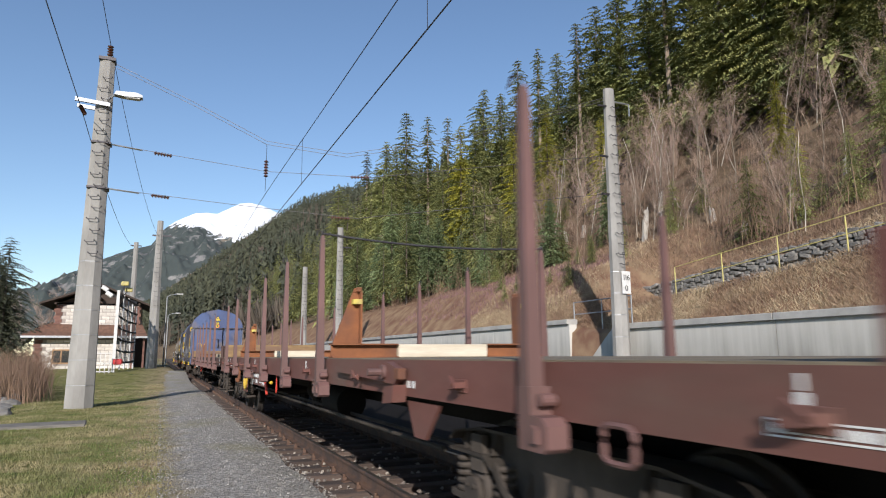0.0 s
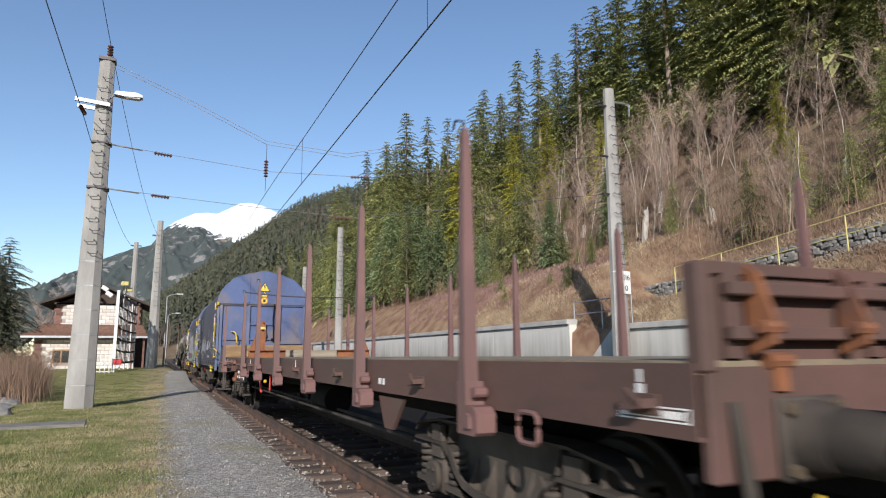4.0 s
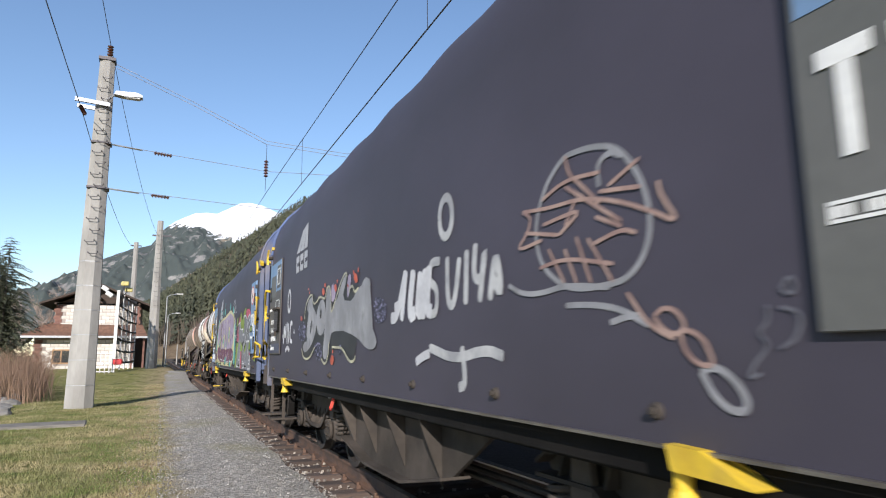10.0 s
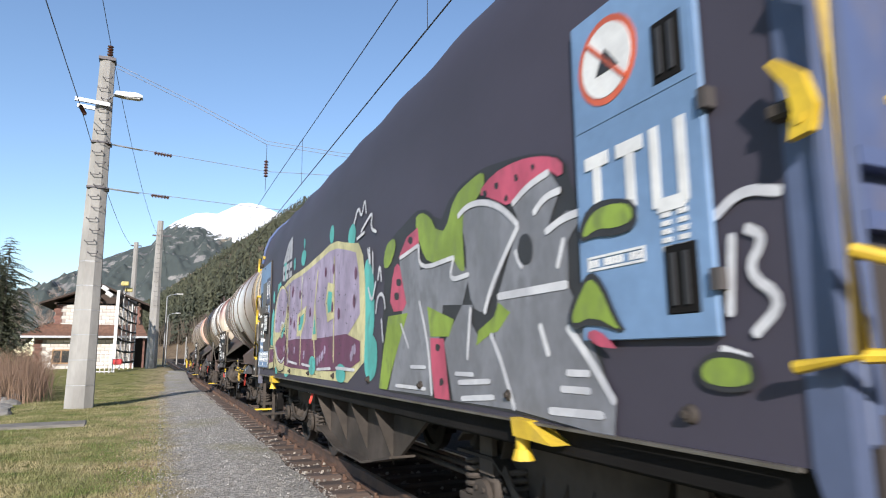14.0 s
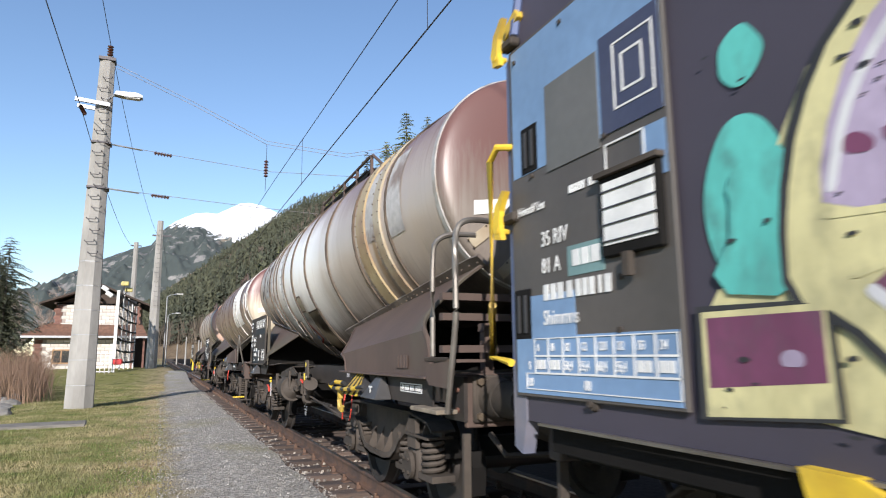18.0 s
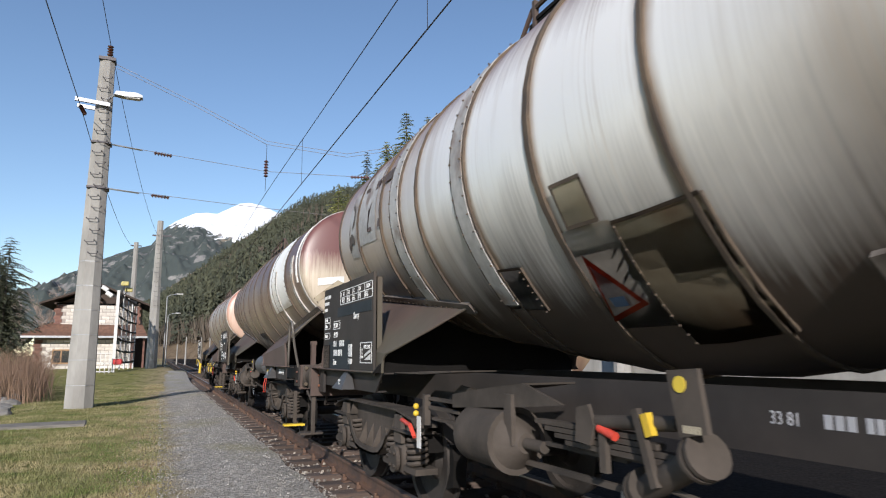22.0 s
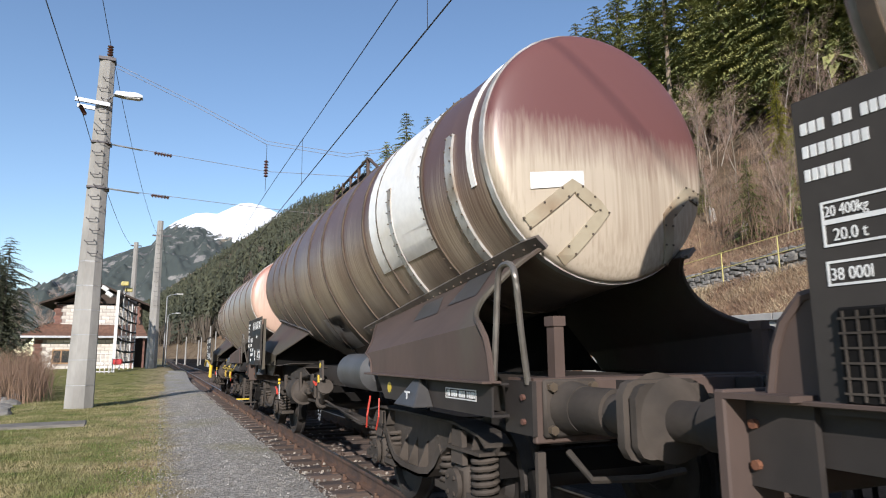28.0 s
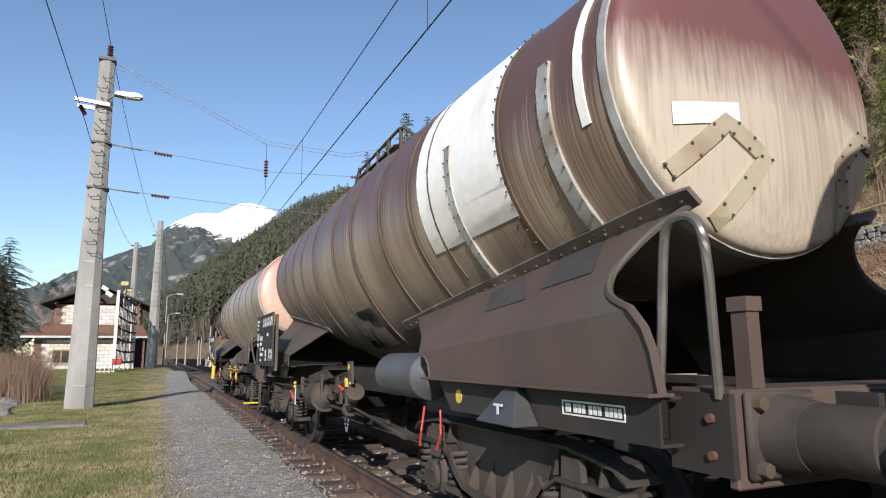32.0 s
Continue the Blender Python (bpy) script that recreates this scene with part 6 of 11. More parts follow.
def flat_wagon(y, label, paint, missing=(), wheel=True):
    w = wagon_root("flat_wagon", y, label, group="stake wagons")
    L = 9.46
    for s in (-1, 1):
        bm = nb()
        box(bm, s * 1.38, 0, 1.2, 0.014, 2 * L, 0.268)
        sill = part("side_sill", bm, paint, w)
        bm = nb()
        box(bm, s * 1.33, 0, 1.073, 0.086, 2 * L, 0.014)
        part("flange", bm, paint, sill)
        for k, yy in enumerate(STAKE_Y):
            if (s, k) in missing:
                continue
            st = part("stake", STAKE[s][0], "", w, at=(s * 1.385, yy, 0))
            part("stake_foot", STAKE[s][1], "", st)
            bm = nb()
            tube(bm, [(s * 0.085, 0, 2.70), (s * 0.09, 0.01, 2.79), (s * 0.13, 0.04, 2.8), (s * 0.14, 0.05, 2.74)], 0.009, n=5)
            part("chain_hook", bm, "wire", st)
    for yy in (-9.2, -6.86, -4.65, -2.39, 2.39, 4.65, 6.86, 9.2):
        bm = nb()
        prism(bm, [(yy - 0.07, 1.17), (yy + 0.05, 1.155), (yy + 0.05, 1.185), (yy - 0.07, 1.205)], "x", -1.47, -1.385)
        cyl(bm, (-1.47, yy - 0.06, 1.19), (-1.455, yy + 0.02, 1.235), 0.012, n=6)
        box(bm, -1.392, yy, 1.18, 0.012, 0.16, 0.08, bevel=0.003)
        part("lashing_lug", bm, paint, w)
    for yy in (-8.37, -2.86, 2.86, 8.37):
        part("tie_ring", loop_handle(yy, 1.01), "stake_paint", w, smooth=True)
    # deck boards
    for k in range(24):
        yy = -L + 0.39 + k * (2 * L - 0.78) / 23
        bm = nb()
        box(bm, 0, yy, 1.318, 2.72, 0.78, 0.05)
        part("deck_board", bm, "deck", w)
    bm = nb()
    for s in (-1, 1):
        channel(bm, s * 0.45, -L, L, 0.78, 1.29, face=s)
    for k in range(9):
        box(bm, 0, -8 + 2 * k, 1.16, 2.72, 0.1, 0.2)
    part("underframe", bm, "dusty_shaded", w)
    for s in (-1, 1):
        # headstock, headboard with its planks, hinges and posts
        bm = nb()
        box(bm, 0, s * (L + 0.0), 1.12, 2.70, 0.05, 0.4, bevel=0.008)
        part("headstock", bm, paint, w)
        hb = nb()
        box(hb, 0, s * (L - 0.02), 1.52, 2.68, 0.03, 0.36)
        for x in (-1.2, -0.4, 0.4, 1.2):
            box(hb, x, s * (L + 0.005), 1.52, 0.09, 0.03, 0.34)
        box(hb, 0, s * (L + 0.006), 1.68, 2.68, 0.028, 0.045)
        board = part("headboard", hb, paint, w)
        for z in (1.44, 1.6):
            bm = nb()
            box(bm, 0, s * (L + 0.045), z, 2.5, 0.05, 0.05, bevel=0.006)
            part("cross_bar", bm, paint, board)
        for x in (-1.12, -0.62, 0.62, 1.12):
            bm = nb()
            prism(bm, [(s * (L + 0.02), 1.36), (s * (L + 0.13), 1.4), (s * (L + 0.13), 1.5), (s * (L + 0.075), 1.66), (s * (L + 0.02), 1.7)], "x", x - 0.012, x + 0.012)
            cyl(bm, (x - 0.05, s * (L + 0.11), 1.46), (x + 0.05, s * (L + 0.11), 1.46), 0.026, n=8)
            part("latch_bracket", bm, "rust" if x < 0 else paint, board, "rusty latch bracket")
        for x0, x1 in ((-1.33, -0.352), (-0.348, 1.33)):
            bm = nb()
            box(bm, (x0 + x1) / 2, s * (L - 0.055), 1.525, x1 - x0, 0.04, 0.35, bevel=0.004)
            part("plank", bm, "plank_ochre", board)
        for x in (-1.0, -0.25, 0.35, 1.0):
            bm = nb()
            cyl(bm, (x - 0.06, s * (L + 0.03), 1.34), (x + 0.06, s * (L + 0.03), 1.34), 0.03, n=8)
            box(bm, x, s * (L + 0.03), 1.28, 0.07, 0.03, 0.1)
            part("hinge", bm, "rust", board)
        for x in (-1.335, 1.335):
            bm = nb()
            box(bm, x, s * (L - 0.01), 1.5, 0.07, 0.09, 0.4, bevel=0.01)
            part("corner_post", bm, paint, w)
        for x in (-1.25,):
            bm = nb()
            tube(bm, [(x, s * (L + 0.04), 1.2), (x, s * (L + 0.1), 0.75), (x, s * (L + 0.1), 0.4)], 0.025, n=6)
            box(bm, x, s * (L + 0.12), 0.39, 0.34, 0.24, 0.025)
            part("shunter_step", bm, "dusty", w)
        bm = nb()
        tube(bm, [(-0.85, s * (L + 0.03), 0.84), (-0.85, s * (L + 0.2), 0.78), (-0.5, s * (L + 0.24), 0.78), (-0.25, s * (L + 0.24), 0.78)], 0.016, n=6)
        part("coupler_handle", bm, "yellow", w, "yellow-tipped shunter handle")
        end_gear(w, s * (L + 0.025), s)
        bogie(w, s * 7.4)
    # number board that hangs from the sill
    d = 3.05 if wheel else 5.32
    pl = plate("number_board", w, d, d - 1.5, 0.82, 1.05, -1.355, paint, "brown number board with white lettering", 0.02)
    bars(pl, d - 0.04, 0.965, (0.09, 0.09, 0.24, 0.2, 0.06), 0.062, -1.358)
    lettering("RIV A", 0.085, pl, d - 0.04, 0.86, -1.358, squeeze=0.72)
    bars(pl, d - 0.33, 0.86, (0.26,), 0.062, -1.358)
    lettering("s", 0.085, pl, d - 0.66, 0.86, -1.358)
    bars(pl, d - 0.82, 0.875, (0.2, 0.1), 0.03, -1.358)
    for k in (0, 1):
        outline_frame(pl, d - 1.2, d - 1.48, 0.845 + 0.1 * k, 0.92 + 0.1 * k, -1.358, 0.007)
        bars(pl, d - 1.225, 0.86 + 0.1 * k, (0.1, 0.09), 0.04, -1.359)
    if wheel:
        tb = plate("table_board", w, 4.75, 4.05, 0.62, 1.0, -1.355, paint, "brown load table board", 0.02)
        outline_frame(tb, 4.7, 4.3, 0.83, 0.97, -1.358, 0.008)
        bars(tb, 4.68, 0.845, (0.07, 0.07, 0.07, 0.07), 0.04, -1.358)
        bars(tb, 4.66, 0.91, (0.04, 0.04, 0.04, 0.04), 0.04, -1.358, gap=0.06)
    for yy, zz, ws in ((7.3, 1.13, (0.05, 0.03)), (8.6, 1.1, (0.06,)), (-5.9, 1.13, (0.08, 0.05))):
        bars(w, yy, zz, ws, 0.05, -1.3905)
    for yy in (-9.18, -2.2, 2.67, 7.55):
        bm = nb()
        box(bm, -1.389, yy, 1.285, 0.004, 0.018, 0.05)
        box(bm, -1.389, yy, 1.235, 0.004, 0.04, 0.04)
        part("load_mark", bm, "ink_white", w, "white load mark")
    outline_frame(w, -9.05, -9.43, 1.12, 1.175, -1.3905, 0.006)
    bars(w, -9.07, 1.133, (0.03, 0.08, 0.07, 0.12), 0.028, -1.3905, gap=0.012)
    # load table and a stake folded down along the sill
    outline_frame(w, 8.42, 7.86, 1.13, 1.29, -1.3905, 0.007)
    for yc, wide, tall in ((8.34, 0.006, 0.15), (8.18, 0.006, 0.15), (8.02, 0.006, 0.15), (8.14, 0.55, 0.006)):
        bm = nb()
        box(bm, -1.389, yc, 1.21, 0.003, wide, tall)
        part("table_rule", bm, "ink_white", w)
    for c, a, v in ((8.3, "A", "42.5"), (8.14, "B", "50.5"), (7.98, "C", "59.5")):
        lettering(a, 0.075, w, c, 1.222, -1.391, squeeze=0.75)
        lettering(v, 0.07, w, c + 0.03, 1.145, -1.391, squeeze=0.6)
    for yy in [STAKE_Y[k] + 0.02 for sd, k in missing if sd < 0]:
        bm = nb()
        prism(bm, [(yy - 0.3, 1.2), (yy - 0.22, 1.15), (yy + 0.1, 1.165), (yy + 1.6, 1.215), (yy + 1.62, 1.26), (yy + 0.2, 1.315), (yy - 0.05, 1.32), (yy - 0.3, 1.27)], "x", -1.46, -1.4)
        fs = part("folded_stake", bm, paint, w, "stake folded down along the sill")
        bm = nb()
        cyl(bm, (-1.46, yy, 1.24), (-1.49, yy, 1.24), 0.055, n=14)
        cyl(bm, (-1.49, yy, 1.24), (-1.6, yy, 1.24), 0.028, n=8)
        part("pivot_bolt", bm, "stake_paint", fs, smooth=True)
        bm = nb()
        box(bm, -1.435, yy - 0.3, 1.23, 0.065, 0.1, 0.085, bevel=0.008)
        part("stop_block", bm, "rust", fs, "rust-orange stop block")
        bm = nb()
        prism(bm, [(yy - 0.32, 1.15), (yy - 0.1, 1.13), (yy - 0.05, 1.0), (yy - 0.28, 1.02)], "x", -1.495, -1.385)
        part("stake_foot", bm, paint, w)
        bm = nb()
        tube(bm, [(-1.5, yy + 0.7, 1.19), (-1.475, yy + 0.7, 1.16), (-1.475, yy + 0.72, 1.2)], 0.012, n=5)
        part("hook", bm, paint, w)
    # hangers, brake gear under the sill
    for yy in (5.5,):
        bm = nb()
        box(bm, -1.375, yy, 0.96, 0.05, 0.16, 0.34)
        box(bm, -1.405, yy - 0.02, 0.82, 0.08, 0.3, 0.1, bevel=0.02)
        part("brake_hanger", bm, "rust", w, "rust-orange brake hanger")
    bm = nb()
    prism(bm, [(-0.35, 1.03), (0.25, 1.03), (0.1, 0.78), (-0.1, 0.78)], "x", -1.365, -1.335)
    part("jack_bracket", bm, paint, w, at=(0, -6.1, 0))
    for x in (-0.75, -0.95):
        bm = nb()
        cyl(bm, (x, -5.6, 0.62), (x, 5.6, 0.62), 0.022, n=6)
        part("brake_rod", bm, "dusty", w)
    bm = nb()
    cyl(bm, (-0.75, -2.1, 0.75), (-0.75, -1.2, 0.75), 0.2, n=16)
    part("air_tank", bm, "dusty_shaded", w, smooth=True)
    bm = nb()
    cyl(bm, (-0.4, 1.0, 0.75), (-0.4, 1.6, 0.75), 0.17, n=14)
    part("brake_cylinder", bm, "dusty_shaded", w, smooth=True)
    # red release levers and yellow valve
    bm = nb()
    tube(bm, [(-1.265, 1.9, 0.93), (-1.335, 1.6, 0.93), (-1.335, 1.45, 0.84), (-1.335, 1.35, 0.7)], 0.022)
    part("brake_lever", bm, "signal_red", w, "red brake changeover lever")
    bm = nb()
    bmesh.ops.create_uvsphere(bm, u_segments=8, v_segments=6, radius=0.032, matrix=Matrix.Translation((-1.335, 0.9, 0.92)))
    part("valve_knob", bm, "yellow", w, "yellow valve knob", smooth=True)
    bm = nb()
    pts = [(-1.335, 0.35 + 0.045 * math.cos(a * 0.524), 0.84 + 0.065 * math.sin(a * 0.524)) for a in range(12)]
    tube(bm, pts, 0.009, n=5, closed=True)
    cyl(bm, (-1.335, 0.35, 0.9), (-1.335, 0.35, 1.07), 0.01, n=6)
    part("release_ring", bm, "signal_red", w, "red release ring")
    bm = nb()
    hy = 3.28 if wheel else 3.62
    box(bm, -1.36, hy, 0.92, 0.02, 0.34, 0.22, bevel=0.004)
    pb = part("label_holder", bm, "galv_dull", w, "dull zinc label holder")
    bm = nb()
    for k in range(7):
        box(bm, -1.373, hy - 0.15 + 0.05 * k, 0.92, 0.004, 0.005, 0.2)
    for k in range(4):
        box(bm, -1.373, hy, 0.84 + 0.05 * k, 0.004, 0.32, 0.005)
    part("wire_grid", bm, "dusty", pb, kind="stuff")
    if wheel:
        bm = nb()
        cx, cy, cz = -1.385, 4.1, 0.92
        tube(bm, [(cx, cy + 0.24 * math.cos(i * 0.262), cz + 0.24 * math.sin(i * 0.262)) for i in range(24)], 0.02, n=7, closed=True)
        for a in (0.4, 2.5, 4.6):
            tube(bm, [(cx, cy, cz), (cx, cy + 0.24 * math.cos(a), cz + 0.24 * math.sin(a))], 0.017, n=6)
        cyl(bm, (cx - 0.02, cy, cz), (cx + 0.25, cy, cz), 0.035, n=10)
        part("brake_wheel", bm, "yellow", w, "yellow hand brake wheel")
        bm = nb()
        box(bm, -1.355, 4.62, 1.2, 0.02, 0.2, 0.16)
        q = part("notice_plate", bm, paint, w)
        outline_frame(q, 4.72, 4.52, 1.12, 1.28, -1.367, 0.014)
    return w


def cradle(wy, ly, old):
    """A cross beam of rusty steel with upright gussets and a timber between, lying on the deck."""
    c = tagged(new("load_cradle"), "rust-orange steel cradle with gussets and a timber bearer on the deck", "cradle", "load cradles")
    TRAIN.append((c, wy + ly))
    c.location = (TRACK_X, wy + ly, 0)
    z = 1.345
    for s in (-1, 1):
        bm = nb()
        x0, x1 = s * 1.36, s * 0.58
        xm, lx = (x0 + x1) / 2, abs(x1 - x0)
        box(bm, xm, 0, z + 0.079, lx, 0.02, 0.126)
        beam = part("steel_beam", bm, "rust", c)
        for dz in (0.008, 0.15):
            bm = nb()
            box(bm, xm, 0, z + dz, lx, 0.18, 0.016)
            part("beam_flange", bm, "rust", beam)
        bm = nb()
        prism(bm, [(s * 1.34, z + 0.16), (s * 1.04, z + 0.16), (s * 1.04, z + 0.74), (s * 1.12, z + 0.74)], "y", -0.012, 0.012)
        box(bm, s * 1.035, 0, z + 0.45, 0.02, 0.2, 0.6)
        prism(bm, [(s * 1.28, z + 0.16), (s * 1.04, z + 0.16), (s * 1.04, z + 0.62)], "y", 0.07, 0.09)
        part("gusset", bm, "rust", c)
        bm = nb()
        box(bm, s * 1.08, 0, z + 0.63, 0.1, 0.206, 0.055)
        part("edge_band", bm, "band_yellow", c, "pale yellow edge band")
        bm = nb()
        for dy in (-0.07, 0.0, 0.07):
            box(bm, s * 1.06, dy, z + 0.77, 0.06, 0.03, 0.05, bevel=0.006)
        part("top_teeth", bm, "rust", c, kind="stuff")
    bm = nb()
    box(bm, 0, 0.02, z + 0.075, 1.15, 0.2, 0.15, bevel=0.008)
    part("timber_bearer", bm, "old_timber" if old else "new_timber", c, "grey weathered timber" if old else "pale new timber")


flat_wagon(3.65, "ox-red flat wagon with steel stakes and hinged headboards", "ox_red", missing=((-1, 1),))
flat_wagon(23.9, "faded brown flat wagon with steel stakes, one missing", "ox_grey", missing=((-1, 6),), wheel=False)
cradle(3.65, -3.38, False)
cradle(3.65, 5.5, False)
cradle(23.9, 3.32, True)

def chain_between(wy, ly):
    """Lashing chain slung from stake top to stake top across the wagon."""
    c = tagged(new("lashing_chain"), "dark lashing chain slung between two stakes", "chain")
    TRAIN.append((c, wy + ly))
    c.location = (TRACK_X, wy + ly, 0)
    bm = nb()
    tube(bm, sag((-1.48, 0, 2.76), (1.48, 0, 2.76), 0.07, 20), 0.014, n=5)
    part("chain", bm, "wire", c)


for wy, ly in ((3.65, -3.35), (23.9, 3.35)):
    chain_between(wy, ly)


# ---- hood wagons ----
HOOD = [(-1.478, 1.06), (-1.478, 3.02), (-1.44, 3.28), (-1.37, 3.48), (-1.24, 3.67), (-0.96, 3.94), (-0.55, 4.09), (-0.02, 4.21)]
HOOD = HOOD + [(-a, b) for a, b in reversed(HOOD)]


def hood_mesh():
    """The tarpaulin: planar sides, rounded roof that rests on hoops and sags a little between them."""
    bm = nb()
    ys = np.linspace(-5.23, 5.32, 57)
    rows = []
    for y in ys:
        k = 0.5 - 0.5 * math.cos(2 * math.pi * (y + 5.16) / 1.29)
        row = []
        for i, (a, b) in enumerate(HOOD):
            d = 0.014 * k * smooth01(3.0, 3.6, b)
            w = 0.012 * noise.noise((y * 1.3, b * 1.7, 2)) * smooth01(1.5, 1.06, b)
            row.append(bm.verts.new((a * (1 - d * 0.6) - (w if a < 0 else -w), y, b - d * 1.2)))
        rows.append(row)
    for a, b in zip(rows, rows[1:]):
        for i in range(len(HOOD) - 1):
            bm.faces.new((a[i], a[i + 1], b[i + 1], b[i]))
    bm.faces.new(rows[0])
    bm.faces.new(list(reversed(rows[-1])))
    return fin("tarpaulin", bm, "tarp", smooth=True)


HOOD_MESH = hood_mesh()


def paint_shape(parent, pts, material, layer, name="graffiti", closed=True, width=0.03, rounded=2, label=""):
    """Sprayed paint on the near side: a filled outline (closed) or a stroke; corners are rounded off."""
    pts = [Vector((a, b)) for a, b in pts]
    for _ in range(rounded):
        out = []
        k = len(pts)
        for i in range(k if closed else k - 1):
            a, b = pts[i], pts[(i + 1) % k]
            out += [a.lerp(b, 0.25), a.lerp(b, 0.75)]
        if not closed:
            out = [pts[0]] + out + [pts[-1]]
        pts = out
    x = -1.482 - 0.0022 * layer
    bm = nb()
    if closed:
        vs = [bm.verts.new((x, p.x, p.y)) for p in pts]
        f = bm.faces.new(vs)
        bmesh.ops.triangulate(bm, faces=[f], ngon_method="EAR_CLIP")
    else:
        prev = None
        for i, p in enumerate(pts):
            d = (pts[min(i + 1, len(pts) - 1)] - pts[max(i - 1, 0)]).normalized()
            nn = Vector((-d.y, d.x)) * width / 2 * (0.6 if i in (0, len(pts) - 1) else 1)
            cur = (bm.verts.new((x, p.x + nn.x, p.y + nn.y)), bm.verts.new((x, p.x - nn.x, p.y - nn.y)))
            if prev:
                bm.faces.new((prev[0], cur[0], cur[1], prev[1]))
            prev = cur
    return part(name, bm, material, parent, label)


def blob(y, z, ry, rz, n=10, wob=0.12, seed=0):
    rng = random.Random(seed)
    return [(y + ry * (1 + rng.uniform(-wob, wob)) * math.cos(6.283 * i / n), z + rz * (1 + rng.uniform(-wob, wob)) * math.sin(6.283 * i / n)) for i in range(n)]


def ring_pts(y, z, ry, rz, n=14):
    return [(y + ry * math.cos(6.283 * i / n), z + rz * math.sin(6.283 * i / n)) for i in range(n + 1)]


def hook_part(w, y, z, s, name="tarp_hook"):
    bm = nb()
    box(bm, -1.51, y, z, 0.06, 0.13, 0.05, bevel=0.01)
    hk = part("latch_block", bm, "dusty", w)
    bm = nb()
    prism(bm, [(y + s * 0.02, z - 0.11), (y + s * 0.09, z - 0.1), (y + s * 0.11, z - 0.03), (y + s * 0.08, z + 0.07), (y + s * 0.0, z + 0.14), (y - s * 0.03, z + 0.13), (y + s * 0.03, z + 0.04), (y + s * 0.04, z - 0.03)], "x", -1.565, -1.535)
    cyl(bm, (-1.57, y + s * 0.06, z - 0.06), (-1.5, y + s * 0.06, z - 0.06), 0.016, n=8)
    part("locking_hook", bm, "yellow", hk, "yellow tarpaulin locking hook")


def round_off(pts):
    """Corners of a bent bar cut twice."""
    pts = [Vector(p) for p in pts]
    for _ in range(2):
        out = [pts[0]]
        for a, b in zip(pts, pts[1:]):
            out += [a.lerp(b, 0.25), a.lerp(b, 0.75)]
        pts = out + [pts[-1]]
    return pts


